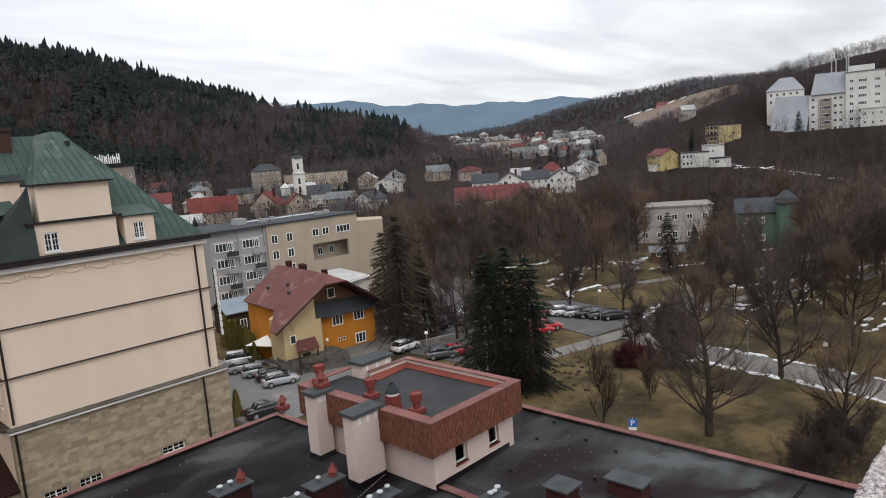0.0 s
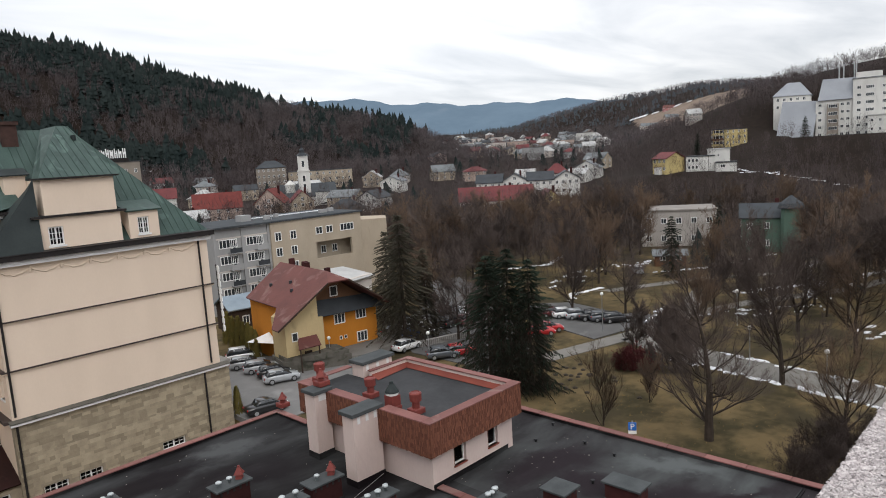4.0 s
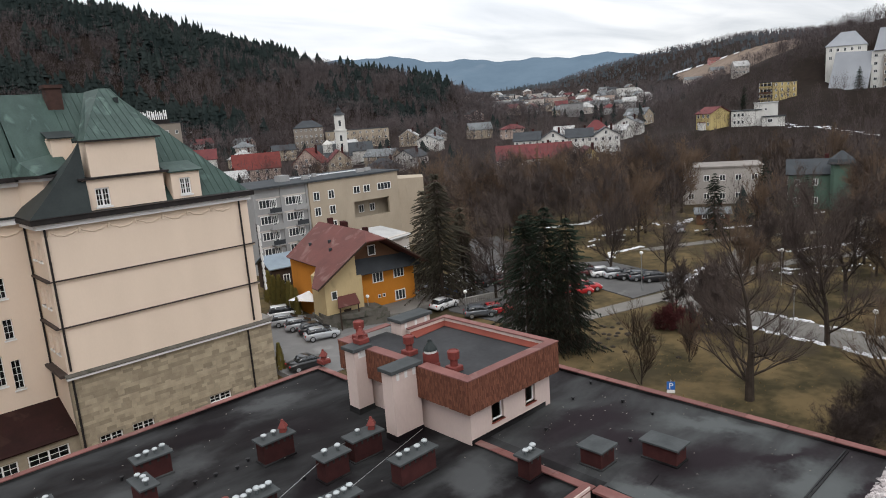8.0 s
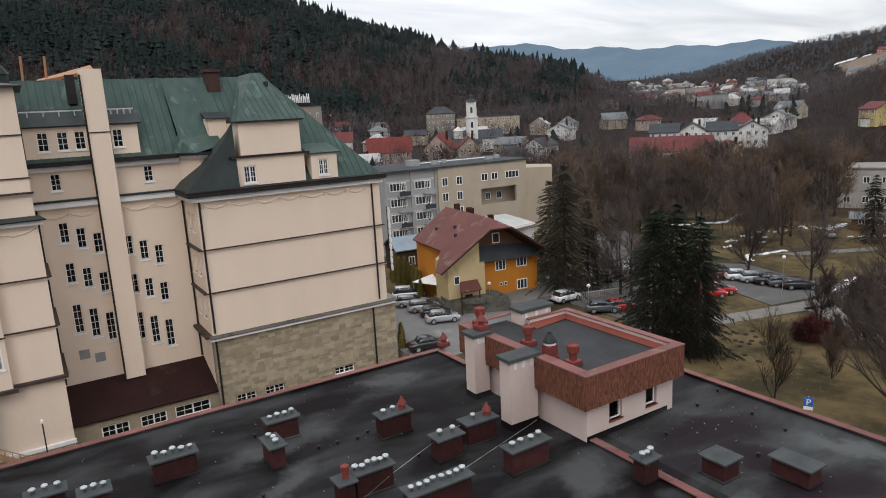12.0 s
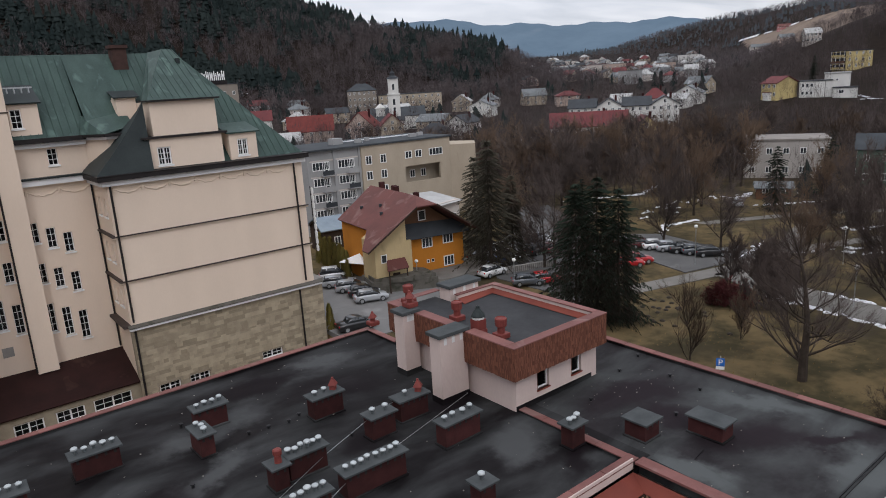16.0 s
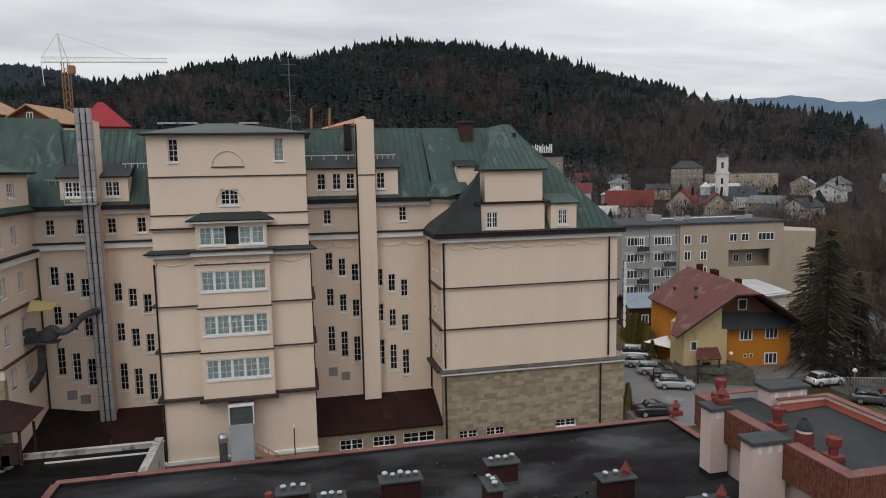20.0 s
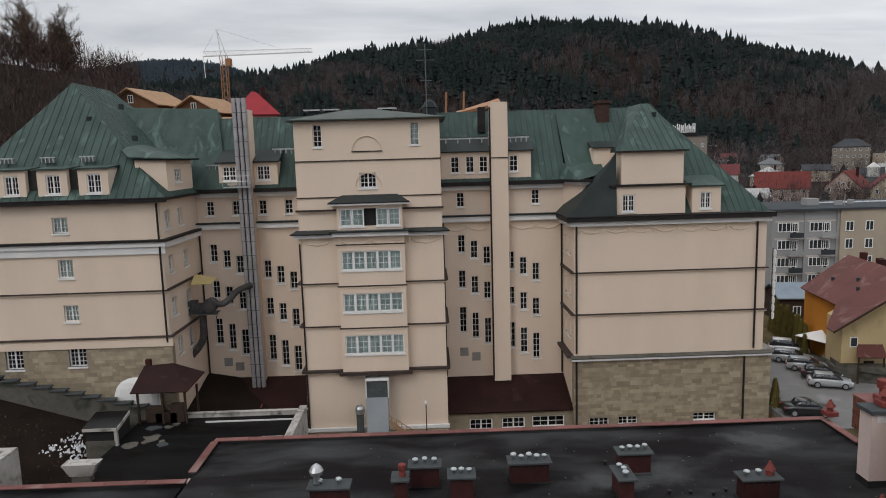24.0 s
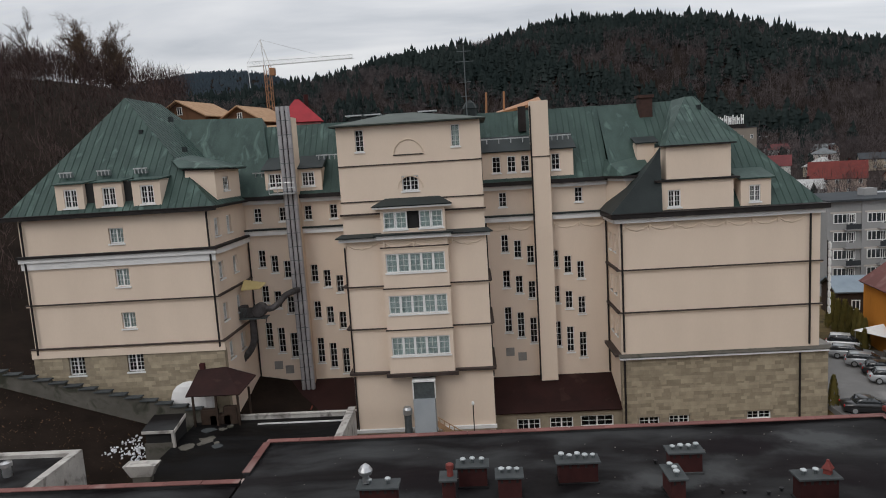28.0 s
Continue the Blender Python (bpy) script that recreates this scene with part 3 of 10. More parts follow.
MEADOW_LINE = [(833, 439), (815, 366), (755, 272), (600, 205), (520, 195), (490, 207), (535, 238), (585, 275), (680, 338)]


def in_meadow(x, y):
    """True inside the outline of the bare hillside meadow."""
    x, y = np.asarray(x, float), np.asarray(y, float)
    inside = np.zeros(np.broadcast(x, y).shape, bool)
    k = len(MEADOW_LINE)
    for i in range(k):
        (ax, ay), (bx, by) = MEADOW_LINE[i], MEADOW_LINE[(i + 1) % k]
        cut = ((ay > y) != (by > y)) & (x < (bx - ax) * (y - ay) / (by - ay + 1e-9) + ax)
        inside ^= cut
    return inside


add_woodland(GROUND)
add_snow(GROUND, 0.055, 0.735, 8.0)
me = polar_sheet(6.0, 2600.0, 120, 220, ground_z)
me.materials.append(GROUND)
tagged(new("ground", me), "dry brown winter grass and forest floor with patches of old snow", "ground", kind="structure")


def mountain_z(x, y):
    a = np.degrees(np.arctan2(x, y))
    r = np.hypot(x, y)
    top = 252 + 75 * np.exp(-((a - 36) / 9.0) ** 2) + 28 * np.exp(-((a - 47) / 4.0) ** 2) + 14 * np.sin(a / 2.7) + 7 * np.sin(a / 0.9 + 1) + 3 * np.sin(a / 0.31)
    u = np.clip((r - 2300) / 1300, 0, 1)
    return 4 + top * u * u * (3 - 2 * u) * np.clip((5200 - r) / 900, 0.3, 1) - np.clip((2500 - r) / 200, 0, 1) * 40


# the blue of distance haze is put into the ridge's base colour
FARWOOD = mat("haze_tinted_wooded_slope", (0.128, 0.178, 0.228), (0.102, 0.146, 0.192), rough=1.0, scale=0.004, fine=0.03, bump=0.0, stain=(0.145, 0.185, 0.23), stain_at=0.6, stain_scale=0.003, spec=0.0)
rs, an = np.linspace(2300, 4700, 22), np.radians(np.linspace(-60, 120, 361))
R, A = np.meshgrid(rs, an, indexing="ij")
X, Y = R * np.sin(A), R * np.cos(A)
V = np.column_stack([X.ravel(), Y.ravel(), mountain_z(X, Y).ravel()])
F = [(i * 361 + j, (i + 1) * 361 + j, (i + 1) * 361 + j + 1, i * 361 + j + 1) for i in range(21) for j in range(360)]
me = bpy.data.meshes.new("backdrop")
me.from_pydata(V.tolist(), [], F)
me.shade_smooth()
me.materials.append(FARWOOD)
tagged(new("backdrop", me), "far mountain ridge closing the valley, blue with painted haze", "mountain", kind="structure")

MEADOW = mat("pale_brown_meadow", (0.245, 0.195, 0.160), (0.150, 0.118, 0.098), rough=0.95, scale=0.03, fine=0.3, bump=0.2, stain=(0.075, 0.058, 0.048), stain_at=0.60, stain_scale=0.05, spec=0.0)
gx_, gy_ = np.meshgrid(np.arange(480, 840, 6.0), np.arange(190, 446, 6.0), indexing="ij")
ok = in_meadow(gx_ + 3, gy_ + 3)
gz_ = ground_z(gx_, gy_) + 3.0
V, F, idx = [], [], {}
for i, j in zip(*np.nonzero(ok[:-1, :-1])):
    f = []
    for a, b in ((i, j), (i + 1, j), (i + 1, j + 1), (i, j + 1)):
        if (a, b) not in idx:
            idx[(a, b)] = len(V)
            V.append((float(gx_[a, b]), float(gy_[a, b]), float(gz_[a, b])))
        f.append(idx[(a, b)])
    F.append(f)
me = bpy.data.meshes.new("meadow")
me.from_pydata(V, [], F)
me.shade_smooth()
me.materials.append(MEADOW)
tagged(new("meadow", me), "pale brown winter meadow on the opposite slope", "meadow", kind="structure")
# ---- the large cream sanatorium with green roofs ----
san = empty("sanatorium", (0, 66, 0), label="large cream rendered sanatorium with green sheet-metal roofs and stone base", category="building")
SO = Vector((0, 66, 0))


def sp(name, bm, material, label=""):
    """A part of the sanatorium, given in world places."""
    bmesh.ops.translate(bm, verts=bm.verts, vec=-SO)
    return part(name, bm, material, san, label)


def sp_wall(name, x, y, z, width, height, thick, holes, material, rz=0.0, label=""):
    """A wall with openings; holes are (middle, foot height, width, height) along it from its start."""
    bm = wall_mesh(width, height, thick, [(c - w / 2, c + w / 2, f - z, f - z + h) for c, f, w, h in holes])
    bmesh.ops.transform(bm, matrix=Matrix.Translation((x, y, z)) @ Matrix.Rotation(rz, 4, "Z"), verts=bm.verts)
    return sp(name, bm, material, label)


def sw(x, y, z, w, h, nx=2, nz=3, rz=0.0, **kw):
    return window(san, x - SO.x, y - SO.y, z - SO.z, w, h, nx, nz, rz, **kw)


def ledge(x0, x1, y, z, deep=0.22, hi=0.09, name="ledge", material=None, light=True):
    sp(name, boxes((x0, x1, y - deep, y, z, z + hi)), material or BROWNTRIM)
    if light:
        sp("moulding", boxes((x0, x1, y - deep * 0.55, y, z - 0.14, z - 0.003)), CREAM2)


# western wing: front wall, side wall, base
LW = dict(x0=-40.1, x1=-22.95, y=57.1)
fw = [(-31.4, 19.55, 1.3, 1.35), (-31.3, 15.7, 1.25, 1.6), (-31.2, 11.9, 1.25, 1.45)]
sp_wall("wall", LW["x0"], LW["y"], 9.6, 17.15, 12.65, 0.5, [(x - LW["x0"], z, w, h) for x, z, w, h in fw], CREAM)
for x, z, w, h in fw:
    sw(x, LW["y"], z, w, h, 4, 3, curtain=True)
sp_wall("base_wall", LW["x0"] - 0.2, LW["y"] - 0.12, 0.0, 17.47, 9.6, 0.6, [(x - LW["x0"] + 0.2, z, w, h) for x, z, w, h in ((-36.4, 7.85, 1.5, 1.7), (-31.0, 7.95, 1.5, 1.62))], MORTAR)
for x, z, h in ((-36.4, 7.85, 1.7), (-31.0, 7.95, 1.62)):
    sw(x, LW["y"] - 0.12, z, 1.5, h, 4, 4)
side_w = [(58.6, 19.6), (61.6, 19.6), (58.6, 15.7), (62.2, 15.7), (58.6, 11.9), (62.2, 11.9), (59.2, 8.2), (62.2, 8.2)]
sp_wall("side_wall", LW["x1"], LW["y"] + 0.5, 0.0, 8.9, 22.2, 0.5, [(y - LW["y"] - 0.5, z, 1.2, 1.6) for y, z in side_w], CREAM, rz=radians(90))
for y, z in side_w:
    sw(LW["x1"], y, z, 1.2, 1.6, 4, 3, rz=radians(90))
sp_wall("gable_side_wall", LW["x0"], 80.0, 0.0, 22.39, 22.2, 0.5, [], CREAM, rz=radians(-90))
ledge(-40.4, -22.46, LW["y"], 18.62, 0.5, 0.2, "cornice_roof", DARKTRIM, False)
sp("cornice", boxes((-40.3, -22.62, 56.76, 57.1, 18.22, 18.61)), WHITE)
sp("frieze", boxes((-40.2, -22.75, 56.92, 57.1, 17.6, 18.21)), WHITE)
sp("cornice_side", boxes((-22.95, -22.6, 57.1, 66, 18.1, 18.61)), WHITE)
sp("cornice_roof_side", boxes((-22.95, -22.45, 57.1, 66, 18.62, 18.82)), DARKTRIM)
for z in (14.35,):
    ledge(-40.3, -22.7, LW["y"], z)
    sp("ledge", boxes((-22.95, -22.72, 57.1, 66, z, z + 0.16)), BROWNTRIM)
ledge(-40.4, -22.6, LW["y"], 10.35, 0.34, 0.1)
sp("ledge_side", boxes((-22.95, -22.62, 57.1, 66, 10.35, 10.45)), BROWNTRIM)
sp("plinth_band", boxes((-40.36, -22.7, 56.85, 57.1, 9.55, 10.2)), CREAM)
for x in (-39.75, -23.15):
    bm = bmesh.new(); tube(bm, (x, 56.84, 9.9), (x, 56.9, 21.9), 0.09); sp("downpipe", bm, DARKTRIM)

# middle body: wall at the back of the court, on both sides of the stair tower
back = []
for gx, cols in ((2.82, 0), (7.7, 1), (-21.6, 2), (-16.4, 3)):
    for r in range(3):
        for c in range(3):
            top = ((16.45, 12.89, 8.74), (14.65, 11.08, 7.03), (16.28, 12.63, 8.40), (14.54, 10.78, 6.54))[cols][r] - c * 0.6
            back.append((gx + c * 1.25, top, 0.72, 2.6 if r == 2 else 1.75))
bw = [(x, z - h / 2, w, h) for x, z, w, h in back]
tops = [(2.83, 20.1), (10.24, 20.2), (-21.68, 19.95), (-19.12, 19.95), (-16.55, 19.95), (-14.0, 19.95)]
sp_wall("court_wall", -22.95, 66, 0.0, 35.85, 19.1, 0.5, [(x + 22.95, z, w, h) for x, z, w, h in bw], CREAM)
for x, z, w, h in bw:
    sw(x, 66, z, w, h, 2, 4 if h > 2 else 3)
sp_wall("attic_wall", -22.95, 66.15, 19.3, 35.85, 2.9, 0.5, [(x + 22.95, z, 0.75, 1.4) for x, z in tops], CREAM)
for x, z in tops:
    sw(x, 66.15, z, 0.75, 1.4, 2, 3)
for x0, x1 in ((-22.95, -12.0), (0.9, 12.9)):
    sp("cornice", boxes((x0, x1, 65.6, 66, 18.65, 19.15)), WHITE)
    sp("cornice_roof", boxes((x0, x1, 65.45, 66.15, 19.15, 19.3)), DARKROOF)
    sp("eave_moulding", boxes((x0, x1, 65.75, 66.15, 21.75, 22.15)), WHITE)
    sp("gutter", boxes((x0, x1, 65.3, 66.3, 22.15, 22.55)), DARKTRIM)
for x, z in ((2.84, 5.43), (4.05, 4.9), (-20.9, 5.2), (-19.8, 4.7)):
    sp("wall_vent", boxes((x - 0.42, x + 0.42, 65.95, 66, z - 0.42, z + 0.42)), CONCRETE)
sp_wall("rear_wall", 30.8, 80, 0.0, 70.2, 22.0, 0.5, [], CREAM, rz=radians(180))

# roofs of the middle body and the wings
sp("main_roof", shell([[(-24, 65.5, 22.3), (13.2, 65.5, 22.3), (13.2, 71.5, 29.6), (-24, 71.5, 29.6)], [(-24, 80.5, 20), (-24, 71.5, 29.6), (13.2, 71.5, 29.6), (13.2, 80.5, 20)]], 0.12), GREENROOF)
sp("wing_roof_east", shell([
    [(16.5, 61.45, 19.25), (31.3, 61.45, 19.25), (23.4, 71.5, 29.6), (13.2, 71.5, 29.6), (13.2, 65.6, 23.5)],
    [(31.3, 61.45, 19.25), (31.3, 80.5, 19.25), (23.4, 71.5, 29.6)],
    [(31.6, 80.5, 19.25), (13.2, 80.5, 19.25), (13.2, 71.5, 29.6), (23.4, 71.5, 29.6)]], 0.12), GREENROOF)
sp("wing_roof_west", shell([
    [(-41.3, 57.0, 22.35), (-22.5, 57.0, 22.35), (-33.8, 66.3, 33.0)],
    [(-22.5, 57.0, 22.35), (-22.5, 80.5, 22.35), (-33.8, 74, 33.0), (-33.8, 66.3, 33.0)],
    [(-41.3, 80.5, 22.35), (-41.3, 57.0, 22.35), (-33.8, 66.3, 33.0), (-33.8, 74, 33.0)],
    [(-22.5, 80.5, 22.35), (-41.3, 80.5, 22.35), (-33.8, 74, 33.0)]], 0.12), GREENROOF)
sp("cross_roof", shell([[(-32, 65.45, 23.2), (-19.6, 65.45, 22.4), (-21.9, 71.5, 30.6), (-32, 71.5, 31.0)], [(-19.6, 65.45, 22.4), (-19.6, 78, 22.4), (-21.9, 71.5, 30.6)]], 0.12), GREENROOF)
sp("eave_flat_west", boxes((-41.5, -22.3, 56.35, 57.2, 22.3, 22.36)), DARKTRIM)
sp("eave_flat_east", boxes((12.1, 31.35, 60.2, 61.6, 19.2, 19.26)), DARKTRIM)
sp("eave_west", boxes((-41.5, -22.3, 56.4, 57.1, 21.98, 22.3)), DARKTRIM)
sp("eave_west_side", boxes((-22.95, -22.3, 57.1, 66, 22.12, 22.3)), DARKTRIM)

# eastern wing
sp_wall("wall", 12.9, 61, 5.9, 17.9, 13.1, 0.5, [], CREAM)
sb = [(15.3, -0.85, 1.9, 0.85), (18.05, -0.8, 1.9, 0.85), (25.4, -0.65, 2.2, 0.8)]
sp_wall("base_wall", 12.85, 60.9, -1.6, 18.75, 7.55, 0.6, [(x - 12.85, z, w, h) for x, z, w, h in sb], MORTAR)
for x, z, w, h in sb:
    sw(x, 60.9, z, w, h, 4, 2)
sp_wall("side_wall_west", 12.9, 66.5, 0.0, 5.0, 18.9, 0.5, [(66.5 - y, z, 1.0, 1.6) for y in (62.7, 64.6) for z in (15.6, 11.6, 7.6)], CREAM, rz=radians(-90))
for y in (62.7, 64.6):
    for z in (15.6, 11.6, 7.6):
        sw(12.9, y, z, 1.0, 1.6, 2, 3, rz=radians(-90), name="side_window")
sp_wall("side_wall_east", 30.8, 61.5, 5.9, 18.5, 13.1, 0.5, [], CREAM, rz=radians(90))
sp_wall("base_side_east", 31.6, 61.5, -1.6, 18.5, 7.5, 0.6, [], MORTAR, rz=radians(90))
for z in (14.0, 10.05):
    ledge(12.6, 31.0, 61, z)
    sp("ledge", boxes((12.6, 12.9, 61, 66, z, z + 0.16)), BROWNTRIM)
sp("plinth_ledge", shell([[(12.6, 60.45, 5.98), (31.55, 60.45, 5.98), (31.55, 61, 6.14), (12.6, 61, 6.14)]], 0.06), MOSSY)
sp("plinth_moulding", boxes((12.65, 31.5, 60.52, 60.99, 5.72, 5.88)), WHITE)
sp("plinth_ledge_side", boxes((12.3, 12.9, 61, 66, 5.9, 6.15)), BROWNTRIM)
sp("plinth_ledge_side", boxes((30.8, 31.9, 61, 80, 5.9, 6.2)), CONCRETE)
sp("cornice", boxes((12.5, 31.05, 60.6, 61, 18.38, 18.8)), WHITE)
sp("cornice_side", boxes((12.45, 12.9, 61, 66, 18.38, 18.8)), WHITE)
sp("gutter", boxes((12.15, 31.3, 60.25, 61, 18.81, 19.2)), DARKTRIM)
sp("gutter_side", boxes((12.15, 12.9, 61, 66, 18.81, 19.2)), DARKTRIM)
for x in (13.12, 29.85):
    bm = bmesh.new(); tube(bm, (x, 60.82, 6.4), (x, 60.82, 18.5), 0.09); sp("downpipe", bm, DARKTRIM)
bm = bmesh.new(); tube(bm, (29.0, 60.75, -1), (29.0, 60.75, 5.6), 0.09); sp("downpipe", bm, DARKTRIM)
bm = bmesh.new(); tube(bm, (13.1, 60.75, -1), (13.1, 60.75, 5.6), 0.09); sp("downpipe", bm, DARKTRIM)

# stacked dormers of the eastern wing
sp_wall("dormer_wall", 16.55, 61.35, 19.3, 6.75, 2.55, 0.3, [(1.5, 19.55, 1.15, 1.55)], CREAM)
sw(18.05, 61.35, 19.55, 1.15, 1.55, 4, 3, deep=0.1)
for xa in (16.55, 23.0):
    sp("dormer_side", boxes((xa, xa + 0.3, 61.65, 64, 19.3, 21.85)), CREAM)
sp("dormer_ledge", boxes((16.3, 23.8, 61.1, 62.2, 21.86, 22.04)), DARKTRIM)
sp("upper_dormer", boxes((17.5, 23.25, 61.8, 66.5, 22.04, 24.95)), CREAM)
sp("upper_dormer_eave", boxes((17.25, 23.6, 61.4, 64.0, 24.96, 25.1)), DARKTRIM)
sp("upper_dormer_roof", shell([[(17.3, 61.4, 25.1), (23.6, 61.4, 25.1), (22.1, 68.5, 29.75), (21.3, 68.5, 29.75)], [(17.6, 64.2, 25.1), (17.3, 61.4, 25.1), (21.3, 68.5, 29.75), (20.6, 70.5, 29.6)], [(23.6, 61.4, 25.1), (23.6, 69, 25.1), (22.3, 72, 29.75), (22.3, 68.5, 29.75)]], 0.1), GREENROOF)
sp_wall("small_dormer_wall", 23.95, 61.35, 19.3, 2.65, 2.45, 0.3, [(1.25, 19.65, 1.0, 1.5)], CREAM)
sw(25.2, 61.35, 19.65, 1.0, 1.5, 4, 3, deep=0.1)
for xa in (23.95, 26.35):
    sp("small_dormer_side", boxes((xa, xa + 0.25, 61.65, 63.5, 19.3, 21.75)), CREAM)
sp("small_dormer_roof", shell([[(23.7, 61.1, 21.8), (26.9, 61.1, 21.8), (26.9, 64.2, 22.6), (23.7, 64.2, 22.6)]], 0.12), GREENROOF)
# dark tented roof over the corner
bm = bmesh.new()
n = 7
prev = None
for i in range(n + 1):
    u = i / n
    w = (1 - u) ** 1.2
    ring = [bm.verts.new(p) for p in ((17.1 - 4.9 * w, 62.2 - 1.7 * w, 19.27 + 5.8 * u), (17.1 - 0.35 * w, 62.2 - 1.7 * w, 19.27 + 5.8 * u), (17.1 - 0.35 * w, 62.2 + 4.8 * w, 19.27 + 5.8 * u), (17.1 - 4.9 * w, 62.2 + 4.8 * w, 19.27 + 5.8 * u))]
    if prev:
        for k in range(4):
            bm.faces.new([prev[k], prev[(k + 1) % 4], ring[(k + 1) % 4], ring[k]])
    prev = ring
sp("corner_roof", bm, DARKROOF)
sp("bay_dormer", boxes((15.85, 17.5, 65.6, 69, 22.4, 25.35)), CREAM)
sp("bay_dormer_trim", boxes((15.7, 17.6, 65.45, 66.5, 25.36, 25.5)), CREAM2)
sp("bay_dormer_roof", shell([[(15.6, 65.3, 25.52), (17.8, 65.3, 25.52), (18.2, 69, 26.3), (15.9, 69, 26.3)]], 0.1), DARKROOF)
sp("brick_chimney", boxes((17.25, 18.55, 70.0, 71.2, 26.2, 30.0)), OLDBRICK)
sp("chimney_cap", boxes((17.1, 18.7, 69.85, 71.35, 30.0, 30.3)), OLDBRICK)
# attic wall turning forward to the tented corner roof
bm = bmesh.new(); prism(bm, [(12.9, 66.6), (12.9, 66.15), (14.3, 63.7), (15.6, 63.7), (15.6, 66.6)], 19.3, 22.05); sp("attic_return", bm, CREAM)
bm = bmesh.new(); prism(bm, [(12.7, 66.4), (12.7, 65.85), (14.05, 63.3), (15.6, 63.3), (15.6, 66.4)], 22.06, 22.3); sp("attic_return_moulding", bm, WHITE)
bm = bmesh.new(); prism(bm, [(12.5, 66.5), (12.5, 65.5), (13.9, 62.95), (16.2, 62.95), (16.2, 66.5)], 22.31, 22.55); sp("attic_return_gutter", bm, DARKTRIM)
sp("attic_return_roof", shell([[(12.5, 65.5, 22.56), (13.9, 62.95, 22.56), (16.6, 64.0, 23.1), (16.6, 66.8, 24.5), (13.0, 66.8, 24.1)]], 0.06), GREENROOF)

# chimney shafts and flue
sp("chimney_shaft", boxes((5.8, 7.45, 65.0, 66.9, 2.6, 30.05)), CREAM)
sp("shaft_band", boxes((5.74, 7.51, 64.94, 65.0, 24.75, 24.85)), BROWNTRIM)
sp("dark_flue", boxes((4.95, 5.7, 69.3, 70.0, 27.4, 29.9)), DARKTRIM)
sp("chimney_shaft", boxes((-18.1, -17.12, 65.0, 66.9, 3.3, 30.0)), CREAM2)

# dormers of the middle body
for x0, x1, wins in ((1.0, 5.8, (2.37, 3.84, 5.16)), (7.6, 9.8, (8.11,))):
    sp_wall("dormer_wall", x0, 65.95, 22.4, x1 - x0, 3.1, 0.3, [(x - x0, 23.45, 0.8, 1.55) for x in wins], CREAM)
    for x in wins:
        sw(x, 65.95, 23.45, 0.8, 1.55, 2, 3, deep=0.1)
    sp("dormer_roof", shell([[(x0 - 0.25, 65.6, 25.5), (x1 + 0.25, 65.6, 25.5), (x1 + 0.25, 69.2, 27.0), (x0 - 0.25, 69.2, 27.0)]], 0.12), DARKROOF)
    for xa in (x0, x1 - 0.2):
        sp("dormer_side", boxes((xa, xa + 0.2, 66.25, 68.5, 22.4, 25.45)), CREAM)
for x0, x1, wins in ((-20.5, -18.15, (-19.5,)), (-17.1, -14.85, (-16.2,))):
    sp_wall("dormer_wall", x0, 65.95, 22.6, x1 - x0, 2.5, 0.3, [(x - x0, 23.3, 1.3, 1.4) for x in wins], CREAM)
    for x in wins:
        sw(x, 65.95, 23.3, 1.3, 1.4, 4, 3, deep=0.1)
    sp("dormer_roof", shell([[(x0 - 0.25, 65.6, 25.1), (x1 + 0.25, 65.6, 25.1), (x1 + 0.25, 68.6, 26.3), (x0 - 0.25, 68.6, 26.3)]], 0.12), DARKROOF)
    for xa in (x0, x1 - 0.2):
        sp("dormer_side", boxes((xa, xa + 0.2, 66.25, 68, 22.6, 25.05)), CREAM)
# dormers of the western wing
for x in (-35.2, -31.75, -28.35):
    sp_wall("dormer_wall", x - 1.25, 57.3, 22.4, 2.5, 2.55, 0.3, [(1.3, 22.85, 1.2, 1.6)], CREAM)
    sw(x + 0.05, 57.3, 22.85, 1.2, 1.6, 4, 3, deep=0.1)
    for xa in (x - 1.25, x + 1.05):
        sp("dormer_side", boxes((xa, xa + 0.2, 57.6, 59.5, 22.4, 24.95)), CREAM)
    sp("dormer_roof", shell([[(x - 1.4, 57.05, 24.98), (x + 1.4, 57.05, 24.98), (x + 1.4, 59.8, 25.2), (x - 1.4, 59.8, 25.2)]], 0.1), GREENROOF)
sp("side_dormer_cheek", boxes((-25.6, -23.22, 59.2, 59.5, 22.5, 25.5)), CREAM)
sp_wall("side_dormer_wall", -22.92, 59.2, 22.4, 6.3, 3.12, 0.3, [(2.6, 23.5, 1.5, 1.25)], CREAM, rz=radians(90))
sw(-22.92, 61.8, 23.5, 1.5, 1.25, 4, 3, rz=radians(90), deep=0.1)
sp("side_dormer_eave", shell([[(-25.7, 58.9, 25.6), (-22.4, 58.9, 25.5), (-22.4, 66.2, 25.5), (-25.7, 66.2, 25.6)]], 0.1), DARKTRIM)
sp("side_dormer_roof", shell([[(-25.9, 58.8, 25.78), (-22.3, 58.8, 25.6), (-22.3, 66.2, 25.6), (-28.6, 66.2, 27.3), (-28.0, 61.5, 26.9)]], 0.08), GREENROOF)

